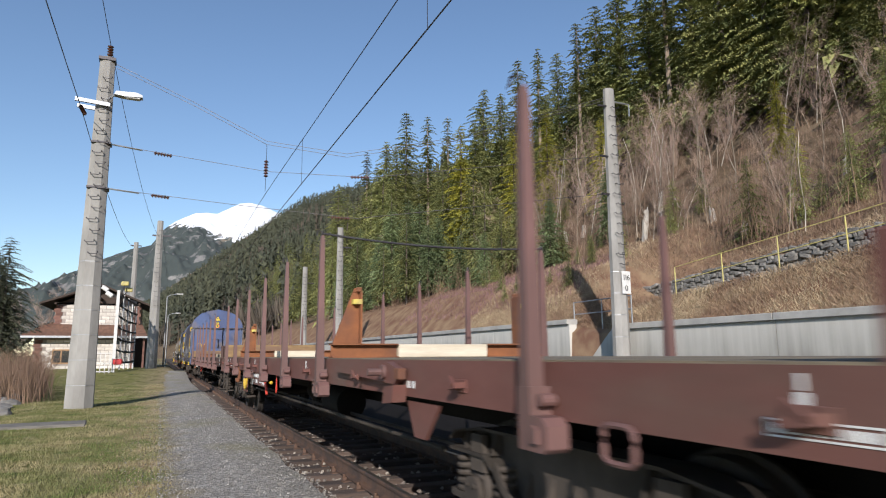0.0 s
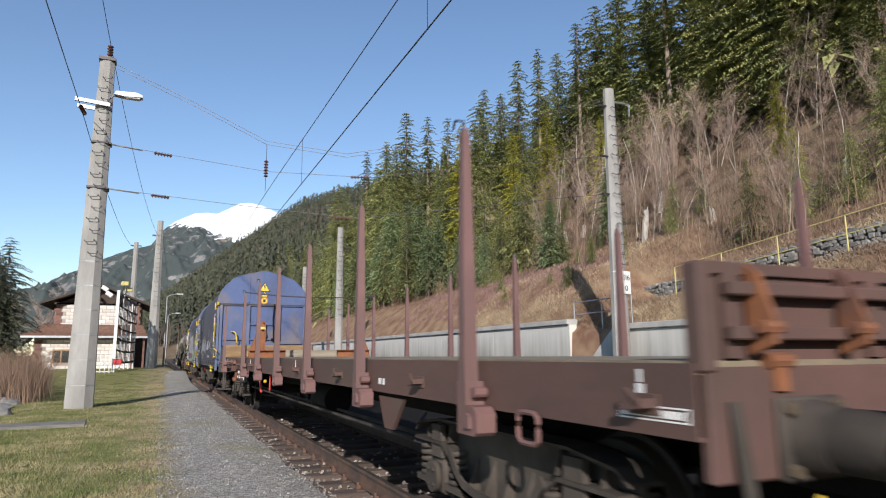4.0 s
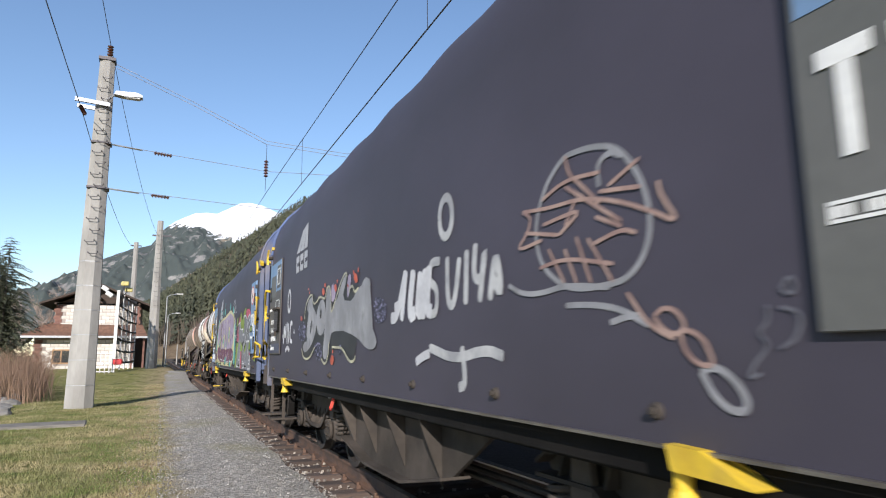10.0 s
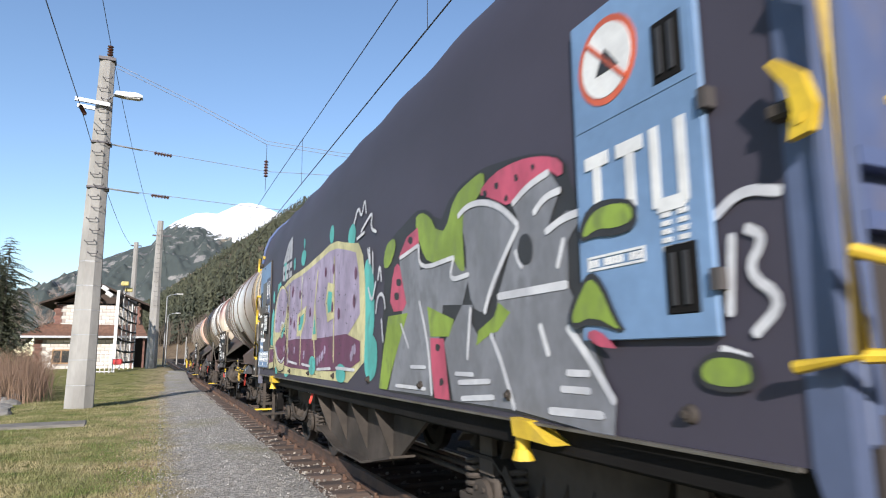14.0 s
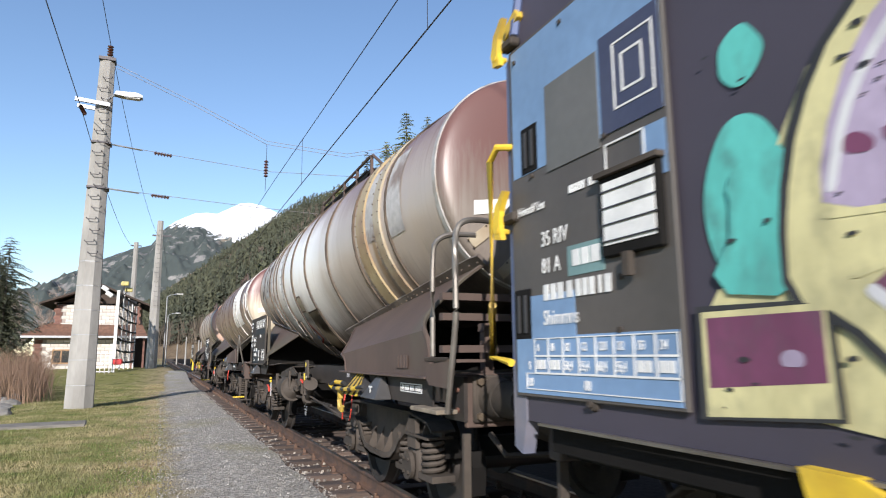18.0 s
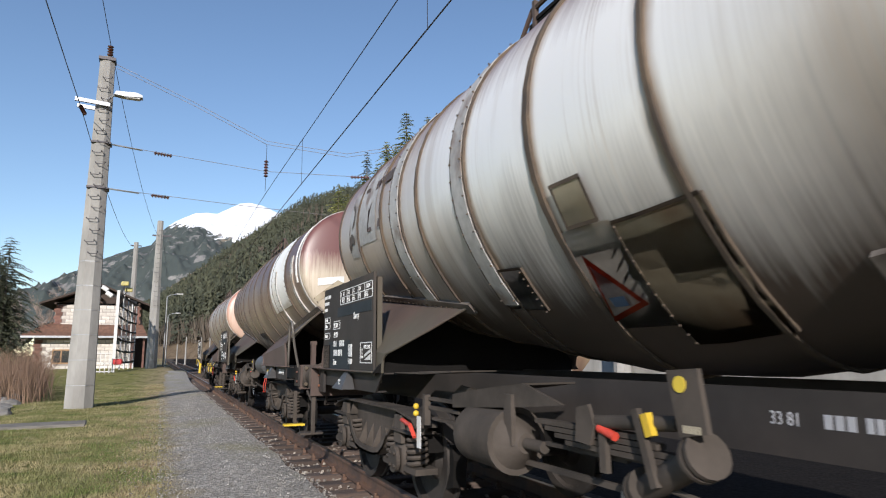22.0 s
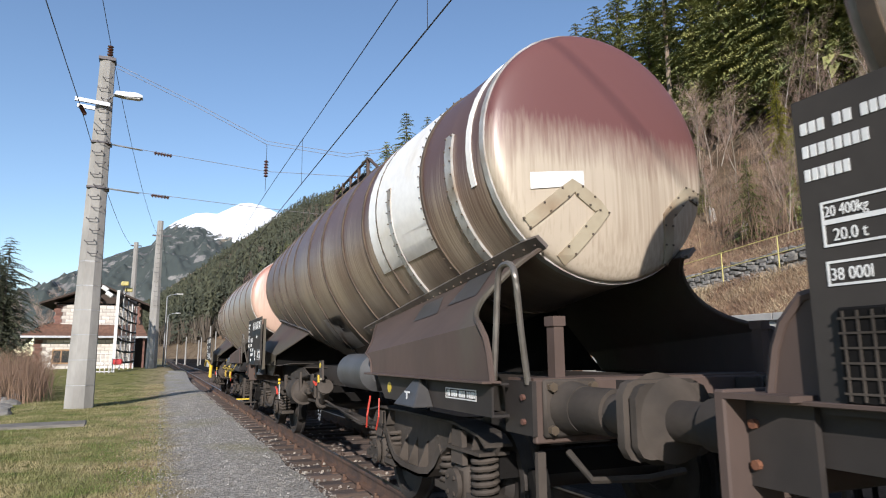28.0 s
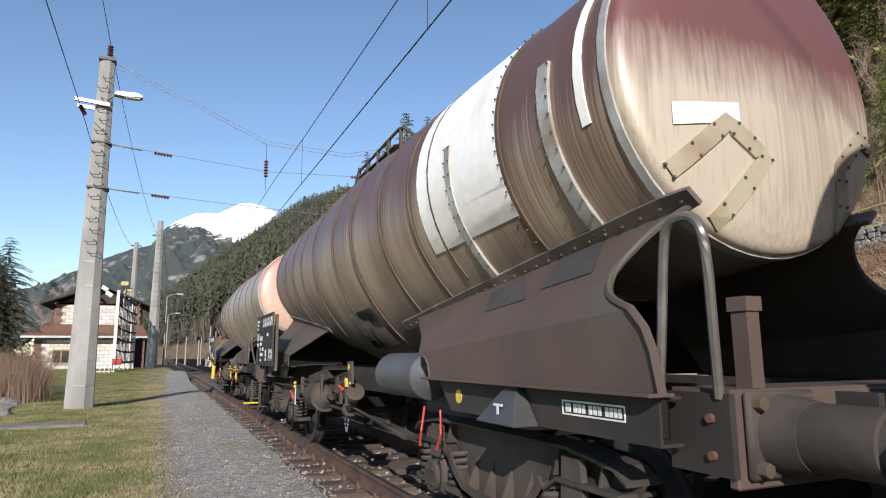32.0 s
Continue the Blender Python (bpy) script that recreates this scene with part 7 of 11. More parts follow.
def hood_wagon(y, label):
    w = wagon_root("hood_wagon", y, label, group="hood wagons")
    part("tarpaulin", HOOD_MESH, "", w)
    # end walls with ribs, cross rods and beams
    for s in (-1, 1):
        ye, yg = (-5.16, -5.16) if s < 0 else (5.25, 5.16)
        bm = nb()
        prism(bm, [(a * 1.0, b) for a, b in HOOD], "y", min(ye + s * 0.072, ye + s * 0.11), max(ye + s * 0.072, ye + s * 0.11))
        wall = part("end_wall", bm, "hood_blue", w, "sun-faded blue steel end wall")
        bm = nb()
        rim = [Vector((a * 1.008, ye + s * 0.09, b + 0.004)) for a, b in HOOD[1:-1]]
        tube(bm, rim, 0.028, n=6)
        part("rim", bm, "hood_blue", wall)
        for x in (-1.36, -0.5, 0.5, 1.36):
            bm = nb()
            wd = 0.12 if abs(x) < 1 else 0.09
            box(bm, x, ye + s * 0.14, 2.08, wd, 0.09, 1.92, bevel=0.012)
            part("rib", bm, "hood_light", wall)
        for x in (-0.5, 0.5):
            bm = nb()
            box(bm, x, ye + s * 0.115, 3.58, 0.07, 0.03, 0.86, bevel=0.01)
            part("upper_rib", bm, "hood_blue", wall)
        bm = nb()
        box(bm, 0, ye + s * 0.11, 3.06, 2.78, 0.12, 0.05)
        part("cross_beam", bm, "hood_blue", wall)
        bm = nb()
        tube(bm, [(-1.47, ye + s * 0.15, 3.07), (1.47, ye + s * 0.15, 3.07)], 0.028, n=8)
        for x in (-0.6, 0.35):
            cyl(bm, (x - 0.09, ye + s * 0.15, 3.07), (x + 0.09, ye + s * 0.15, 3.07), 0.045, n=8)
        part("lock_rod", bm, "frame_grey", wall, smooth=True)
        for x0, x1, z in ((-0.44, 0.44, 2.42), (-1.3, -0.56, 1.93), (-1.3, -0.56, 1.74), (-0.44, 0.44, 1.93), (-0.44, 0.44, 1.74), (0.56, 1.3, 1.80)):
            bm = nb()
            box(bm, (x0 + x1) / 2, ye + s * 0.135, z, x1 - x0, 0.08, 0.055)
            part("cross_bar", bm, "hood_blue", wall)
        bm = nb()
        box(bm, 0, ye + s * 0.15, 1.42, 2.8, 0.05, 0.5)
        part("lower_panel", bm, "frame_grey", wall)
        bm = nb()
        tube(bm, [(0.05, ye + s * 0.2, 2.42), (0.08, ye + s * 0.22, 2.05), (0.05, ye + s * 0.2, 1.9)], 0.035, n=8)
        part("damper", bm, "frame_grey", wall, smooth=True)
        bm = nb()
        tube(bm, [(0.33, ye + s * 0.22, 3.1), (0.30, ye + s * 0.2, 2.6), (0.33, ye + s * 0.2, 1.95)], 0.022, n=6)
        box(bm, 0.33, ye + s * 0.2, 1.92, 0.14, 0.1, 0.08)
        part("lock_lever", bm, "dusty_shaded", wall)
        # yellow grab irons on the end and round the corner
        for sx in (-1,):
            bm = nb()
            tube(bm, round_off([(sx * 1.02, ye + s * 0.08, 2.16), (sx * 1.0, ye + s * 0.3, 2.18), (sx * 0.9, ye + s * 0.34, 2.14), (sx * 0.86, ye + s * 0.36, 1.9), (sx * 0.86, ye + s * 0.36, 1.65), (sx * 0.95, ye + s * 0.32, 1.53), (sx * 1.0, ye + s * 0.16, 1.53)]), 0.02, n=8)
            part("grab_iron", bm, "yellow", w, "yellow end grab iron", smooth=True)
            bm = nb()
            tube(bm, [(sx * 1.47, ye + s * 0.1, 2.42), (sx * 1.55, ye + s * 0.2, 2.44), (sx * 1.55, ye + s * 0.28, 2.38), (sx * 1.55, ye + s * 0.28, 1.36), (sx * 1.55, ye + s * 0.1, 1.33)], 0.02, n=8)
            tube(bm, [(sx * 1.55, ye + s * 0.28, 1.36), (sx * 1.48, ye + s * 0.42, 1.36), (sx * 1.48, ye + s * 0.42, 1.56), (sx * 1.55, ye + s * 0.28, 1.62)], 0.02, n=8)
            part("corner_handrail", bm, "yellow", w, "yellow corner handrail", smooth=True)
        bm = nb()
        box(bm, -1.47, ye + s * 0.13, 3.1, 0.06, 0.17, 0.06, Euler((radians(-28) * s, 0, 0)).to_matrix())
        part("rod_end", bm, "yellow", w, "yellow rod end")
        # corner posts that reach below the hood
        for sx in (-1, 1):
            bm = nb()
            prism(bm, [(ye + s * 0.075, 1.06), (ye + s * 0.075, 3.0), (ye + s * 0.1, 3.0), (ye + s * 0.19, 2.9), (ye + s * 0.19, 0.93), (ye + s * 0.12, 0.9)], "x", min(sx * 1.42, sx * 1.488), max(sx * 1.42, sx * 1.488))
            part("corner_post", bm, "hood_light", w)
            bm = nb()
            box(bm, sx * 1.2, ye + s * 0.22, 0.62, 0.05, 0.03, 0.7)
            box(bm, sx * 1.2, ye + s * 0.32, 0.36, 0.42, 0.3, 0.03)
            part("shunter_step", bm, "dusty", w)
        bm = nb()
        box(bm, 0, yg + s * 0.14, 1.04, 2.72, 0.1, 0.34, bevel=0.01)
        part("headstock", bm, "frame_grey", w)
        bm = nb()
        tube(bm, [(-0.7, ye + s * 0.2, 0.9), (-0.66, ye + s * 0.38, 0.82), (-0.4, ye + s * 0.42, 0.78)], 0.02, n=6)
        part("coupler_handle", bm, "dusty", w)
        end_gear(w, yg + s * 0.19, s)
        bogie(w, s * 3.5)
        hook_part(w, ye + s * 0.13, 2.05, s)
        hook_part(w, ye + s * 0.11, 2.98, s)
    # near-side sill, hem and bolts, centre sill with deep fish-belly
    for s in (-1, 1):
        bm = nb()
        box(bm, s * 1.42, 0, 0.9875, 0.014, 10.4, 0.115)
        part("side_sill", bm, "dusty_shaded", w)
    bm = nb()
    box(bm, -1.492, 0, 1.054, 0.026, 10.4, 0.012)
    part("hem_strip", bm, "bare_steel", w, "bare steel hem strip")
    for k in range(9):
        bm = nb()
        cyl(bm, (-1.475, 0, 0), (-1.5, 0, 0), 0.035, 0.026, n=10)
        cyl(bm, (-1.5, 0, 0), (-1.515, 0, 0), 0.014, n=8)
        part("tarp_bolt", bm, "dusty", w, at=(0, -4.8 + 1.2 * k, 1.17), smooth=True)
    for s in (-1, 1):
        bm = nb()
        prism(bm, [(-2.1, 1.0), (-1.3, 0.55), (-0.5, 0.40), (0.5, 0.40), (1.3, 0.55), (2.1, 1.0)], "x", min(s * 1.2, s * 1.23), max(s * 1.2, s * 1.23))
        prism(bm, [(-1.3, 0.55), (-0.5, 0.40), (0.5, 0.40), (1.3, 0.55), (1.3, 0.53), (0.5, 0.38), (-0.5, 0.38), (-1.3, 0.53)], "x", min(s * 1.1, s * 1.33), max(s * 1.1, s * 1.33))
        # far girder takes the darkened copy, its shade being in the colour
        part("belly_girder", bm, "dusty" if s < 0 else "dusty_shaded", w)
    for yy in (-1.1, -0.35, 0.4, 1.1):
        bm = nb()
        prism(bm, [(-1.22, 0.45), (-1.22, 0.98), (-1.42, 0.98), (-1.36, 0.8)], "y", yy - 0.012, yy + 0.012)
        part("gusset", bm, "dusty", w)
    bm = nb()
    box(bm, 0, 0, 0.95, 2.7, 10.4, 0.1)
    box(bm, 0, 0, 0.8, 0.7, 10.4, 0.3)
    part("underframe", bm, "dusty_shaded", w)
    for yy in (-3.73, 3.82):
        bm = nb()
        prism(bm, [(0.05, 1.07), (-0.1, 1.065), (-0.3, 0.975), (0.03, 0.985)], "x", -1.53, -1.40)
        cyl(bm, (-1.475, 0.03, 0.89), (-1.475, 0.03, 1.03), 0.034, n=12)
        cyl(bm, (-1.475, 0.03, 0.87), (-1.475, 0.03, 0.92), 0.055, 0.04, n=12)
        part("jacking_point", bm, "yellow", w, "yellow jacking bracket", at=(0, yy, 0))
    bm = nb()
    tube(bm, [(-1.36, 1.5, 0.95), (-1.4, 1.5, 0.82), (-1.4, 1.47, 0.8), (-1.4, 1.44, 0.82), (-1.36, 1.44, 0.95)], 0.01)
    part("brake_lever", bm, "signal_red", w, "red brake lever")
    bm = nb()
    box(bm, -1.4, 1.47, 0.965, 0.05, 0.1, 0.085, bevel=0.01)
    part("lever_plate", bm, "white_paint", w)
    for x in (-0.8, -0.95):
        bm = nb()
        cyl(bm, (x, -2.6, 0.5), (x, 2.6, 0.5), 0.02, n=6)
        part("brake_rod", bm, "dusty", w)
    # brand mark on the tarpaulin: a sail of three strips above three blocks
    for k in range(3):
        a, b = 3.22 - 0.245 * k, 3.22 - 0.245 * (k + 1) + 0.02
        paint_shape(w, [(a, 2.73), (b, 2.73), (2.62 - 0.03 * k + (b - 2.7) * 0.35, 3.0 + 0.02 * k), (2.66 - 0.03 * k + (a - 2.7) * 0.3, 2.99 + 0.02 * k)], "ink_grey", 1, "brand_mark", rounded=0)
    for k in range(3):
        a = 3.22 - 0.26 * k
        paint_shape(w, [(a, 2.47), (a - 0.2, 2.47), (a - 0.2, 2.69), (a, 2.69)], "ink_grey", 1, "brand_mark", rounded=0)
        paint_shape(w, [(a - 0.07, 2.55), (a - 0.2, 2.55), (a - 0.2, 2.60), (a - 0.07, 2.60)], "tarp", 2, "brand_mark", rounded=0)
    return w


def slot_grip(parent, y, z, x=-1.505):
    bm = nb()
    box(bm, x, y, z, 0.012, 0.15, 0.24, bevel=0.005)
    g = part("slot_grip", bm, "dusty_shaded", parent)
    bm = nb()
    for d in (-0.03, 0.03):
        box(bm, x - 0.008, y + d, z, 0.012, 0.02, 0.18)
    part("grip_bar", bm, "ink_black", g)


def lead_panel(w, base, upper):
    """Notice panel at the leading end."""
    p = plate("notice_panel", w, -4.26, -4.97, 1.42, 2.80, -1.505, base, "blue and grey notice panel with a crossed-out warning roundel", 0.02, bevel=0.004)
    plate("colour_field", p, -4.28, -4.95, 2.3, 2.78, -1.508, upper)
    bm = nb()
    cyl(bm, (-1.506, -4.5, 2.55), (-1.511, -4.5, 2.55), 0.185, n=24)
    part("roundel", bm, "ink_red", p, "white roundel with red rim")
    bm = nb()
    cyl(bm, (-1.509, -4.5, 2.55), (-1.514, -4.5, 2.55), 0.155, n=24)
    part("roundel_face", bm, "ink_white", p)
    bm = nb()
    box(bm, -1.5155, -4.5, 2.55, 0.003, 0.33, 0.02, Euler((radians(45), 0, 0)).to_matrix())
    part("roundel_bar", bm, "ink_red", p)
    bm = nb()
    prism(bm, [(-4.44, 2.5), (-4.58, 2.5), (-4.5, 2.6)], "x", -1.517, -1.513)
    part("roundel_sign", bm, "ink_black", p)
    # initials of the owner stand as plain uprights
    for a, b, sw, sz in ((-4.405, 2.15, 0.15, 0.055), (-4.405, 2.0, 0.05, 0.26), (-4.605, 2.15, 0.15, 0.055), (-4.605, 2.0, 0.05, 0.26), (-4.74, 2.03, 0.045, 0.3), (-4.87, 2.03, 0.045, 0.3), (-4.805, 1.885, 0.13, 0.05)):
        plate("initials_bar", p, a + sw / 2, a - sw / 2, b - sz / 2, b + sz / 2, -1.5105 - (0.0004 if sz < 0.1 else 0), "ink_white", thick=0.003)
    for zz in (2.45, 1.62):
        slot_grip(p, -4.83, zz)
    outline_frame(p, -4.32, -4.66, 1.70, 1.76, -1.509, 0.01)
    bars(p, -4.33, 1.715, (0.06, 0.12, 0.09), 0.03, -1.509)
    for k in range(6):
        bars(p, -4.75, 1.72 + 0.03 * k, (0.05, 0.05), 0.018, -1.509)
    for zz in (1.6, 2.2, 2.68):
        bm = nb()
        box(bm, -1.5, -4.985, zz, 0.05, 0.035, 0.07)
        part("panel_clip", bm, "frame_grey", p)
    return p


def wide_panel(w, upper, lower):
    """The data panel at the trailing end: painted fields, lettering, label box and load table."""
    def q(y):
        return 4.27 + (y - 4.29) * 0.96
    def field(y0, y1, z0, z1, x, m, name="colour_field"):
        return plate(name, p, q(y0), q(y1), z0, z1, x, m)
    p = plate("data_panel", w, q(5.45), q(4.29), 1.175, 2.94, -1.505, "panel_brown", "brown and blue data panel with white lettering", 0.02, bevel=0.004)
    field(5.42, 4.31, 2.24, 2.92, -1.508, upper)
    field(5.1, 4.69, 2.2, 2.62, -1.511, "panel_grey")
    field(4.67, 4.31, 2.24, 2.66, -1.511, lower)
    field(4.44, 4.31, 2.0, 2.2, -1.508, upper)
    field(5.43, 4.31, 1.19, 1.45, -1.508, "panel_blue")
    field(5.43, 4.92, 1.45, 1.64, -1.508, "panel_blue")
    field(4.96, 4.7, 1.70, 1.83, -1.5085, "panel_teal")
    outline_frame(p, q(4.58), q(4.34), 2.32, 2.6, -1.514, 0.008)
    outline_frame(p, q(4.53), q(4.40), 2.38, 2.54, -1.514, 0.01)
    lettering("35 RIV", 0.10, p, q(5.17), 1.86, -1.512, squeeze=0.78)
    lettering("81 A", 0.10, p, q(5.17), 1.735, -1.512, squeeze=0.78)
    bars(p, q(4.92), 1.74, (0.05, 0.05, 0.06), 0.07, -1.512, gap=0.015)
    bars(p, q(5.17), 1.61, (0.17, 0.04, 0.14, 0.02, 0.04), 0.072, -1.512, gap=0.02)
    lettering("Shimmns", 0.095, p, q(5.17), 1.50, -1.512, squeeze=0.8)
    lettering("Heimatbf Linz", 0.06, p, q(5.38), 2.04, -1.512, squeeze=0.72)
    bars(p, q(4.93), 2.06, (0.12, 0.14), 0.035, -1.512, gap=0.02)
    outline_frame(p, q(4.66), q(4.42), 2.06, 2.2, -1.512, 0.008)
    bm = nb()
    box(bm, -1.515, q(4.51), 1.9, 0.03, 0.34, 0.32, bevel=0.006)
    h = part("label_holder", bm, "dusty_shaded", p, "hinged wire label holder")
    bm = nb()
    box(bm, -1.532, q(4.51), 1.91, 0.004, 0.29, 0.25)
    part("label_sheet", bm, "ink_white", h)
    for k in range(4):
        bm = nb()
        box(bm, -1.536, q(4.51), 1.80 + 0.066 * k, 0.006, 0.31, 0.006)
        part("wire", bm, "wire", h)
    bm = nb()
    box(bm, -1.53, q(4.51), 2.07, 0.04, 0.37, 0.02)
    part("lid", bm, "dusty", h)
    bm = nb()
    box(bm, -1.535, q(4.52), 1.70, 0.03, 0.035, 0.09)
    part("catch", bm, "dusty", h)
    for yy, zz in ((5.26, 2.36), (5.36, 1.56)):
        slot_grip(p, q(yy), zz)
    # load table
    edge = [5.26 - 0.119 * k for k in range(9)]
    for k, head in enumerate(("A", "B1", "B2", "C2", "C3C4", "D2", "D3", "D4")):
        outline_frame(p, q(edge[k]), q(edge[k + 1]), 1.362, 1.442, -1.512, 0.004)
        outline_frame(p, q(edge[k]), q(edge[k + 1]), 1.285, 1.362, -1.512, 0.004)
        lettering(head, 0.05, p, q(edge[k] - 0.025), 1.383, -1.512, squeeze=0.6 if len(head) < 4 else 0.42)
        if k in (2, 3, 4, 5):
            lettering(("50,4", "55,4", "60,4", "55,4")[k - 2], 0.058, p, q(edge[k] - 0.012), 1.302, -1.512, squeeze=0.6)
        else:
            bars(p, q(edge[k] - 0.015), 1.303, (0.035, 0.035), 0.042, -1.512, gap=0.006)
    outline_frame(p, q(5.34), q(4.308), 1.21, 1.285, -1.512, 0.004)
    lettering("S", 0.055, p, q(5.315), 1.30, -1.512, squeeze=0.8)
    lettering("120", 0.055, p, q(5.335), 1.225, -1.512, squeeze=0.7)
    lettering("00", 0.06, p, q(4.87), 1.222, -1.512, squeeze=0.8)
    for yy, zz in ((5.38, 2.86), (4.95, 2.88), (4.66, 2.24), (4.6, 1.66), (4.62, 1.46), (5.24, 2.22)):
        bm = nb()
        cyl(bm, (-1.505, q(yy), zz), (-1.517, q(yy), zz), 0.012, n=8)
        part("rivet", bm, "dusty", p)
    return p


def rear_panel(w, upper, lower, papers):
    if papers:
        return wide_panel(w, upper, lower)
    p = plate("data_panel", w, 5.28, 4.27, 1.40, 2.84, -1.505, "panel_brown", "brown and blue data panel with white lettering", 0.02, bevel=0.004)
    plate("colour_field", p, 5.26, 4.29, 2.36, 2.82, -1.508, upper)
    plate("colour_field", p, 5.15, 4.7, 2.28, 2.62, -1.511, "panel_grey")
    plate("colour_field", p, 4.62, 4.3, 2.4, 2.75, -1.511, lower)
    plate("colour_field", p, 5.26, 4.29, 1.42, 1.56, -1.508, "panel_navy")
    outline_frame(p, 4.58, 4.34, 2.45, 2.7, -1.514, 0.015)
    lettering("31 RIV", 0.105, p, 5.05, 1.86, -1.512)
    lettering("31 A", 0.105, p, 5.05, 1.73, -1.512)
    bars(p, 4.83, 1.735, (0.07, 0.07, 0.08), 0.075, -1.512, gap=0.02)
    bars(p, 5.05, 1.60, (0.16, 0.04, 0.15, 0.04), 0.075, -1.512, gap=0.025)
    lettering("Shimmns", 0.11, p, 5.05, 1.46, -1.512)
    lettering("Heimatbf Linz", 0.062, p, 5.24, 2.07, -1.512, squeeze=0.8)
    bars(p, 4.86, 2.075, (0.09, 0.1), 0.035, -1.512, gap=0.02)
    outline_frame(p, 4.68, 4.36, 2.07, 2.22, -1.512, 0.014)
    bm = nb()
    box(bm, -1.515, 4.5, 1.9, 0.03, 0.36, 0.34, bevel=0.006)
    h = part("label_holder", bm, "dusty_shaded", p, "hinged wire label holder")
    bm = nb()
    box(bm, -1.532, 4.5, 1.9, 0.004, 0.3, 0.27)
    part("label_sheet", bm, "ink_black", h)
    bm = nb()
    for k in range(5):
        box(bm, -1.536, 4.5, 1.78 + 0.06 * k, 0.006, 0.34, 0.008)
        box(bm, -1.536, 4.37 + 0.065 * k, 1.9, 0.006, 0.008, 0.32)
    part("wire_grid", bm, "wire", h, kind="stuff")
    bm = nb()
    box(bm, -1.53, 4.5, 2.08, 0.05, 0.4, 0.03)
    part("lid", bm, "dusty", h)
    bm = nb()
    box(bm, -1.535, 4.5, 1.7, 0.03, 0.05, 0.08)
    part("catch", bm, "dusty", h)
    for zz in (2.35, 1.6):
        slot_grip(p, 5.18, zz)
    return p


def end_warnings(w):
    """Warning signs on the leading end wall."""
    ye = -5.275
    specs = ((3.68, 0.16, "warn_yellow"), (3.44, 0.1, "warn_yellow"))
    for z, r, m in specs:
        bm = nb()
        prism(bm, [(-r * 1.2, z - r * 0.95), (r * 1.2, z - r * 0.95), (0, z + r * 1.1)], "y", ye - 0.004, ye)
        sg = part("warning_sign", bm, "ink_black", w, "yellow triangular warning sign")
        bm = nb()
        prism(bm, [(-r * 0.95, z - r * 0.8), (r * 0.95, z - r * 0.8), (0, z + r * 0.82)], "y", ye - 0.008, ye - 0.003)
        part("sign_face", bm, m, sg)
        bm = nb()
        prism(bm, [(-0.02, z + r * 0.4), (0.03, z + r * 0.4), (0.01, z), (0.035, z), (-0.015, z - r * 0.6), (-0.005, z - r * 0.1), (-0.03, z - r * 0.1)], "y", ye - 0.011, ye - 0.007)
        part("sign_bolt", bm, "ink_black", sg)
    bm = nb()
    cyl(bm, (0, ye, 3.22), (0, ye - 0.005, 3.22), 0.125, n=20)
    sg = part("warning_roundel", bm, "ink_red", w, "orange warning roundel")
    bm = nb()
    cyl(bm, (0, ye - 0.004, 3.22), (0, ye - 0.009, 3.22), 0.095, n=20)
    part("sign_face", bm, "warn_yellow", sg)
    bm = nb()
    box(bm, 0, ye - 0.01, 3.22, 0.08, 0.003, 0.09)
    part("sign_mark", bm, "ink_black", sg)


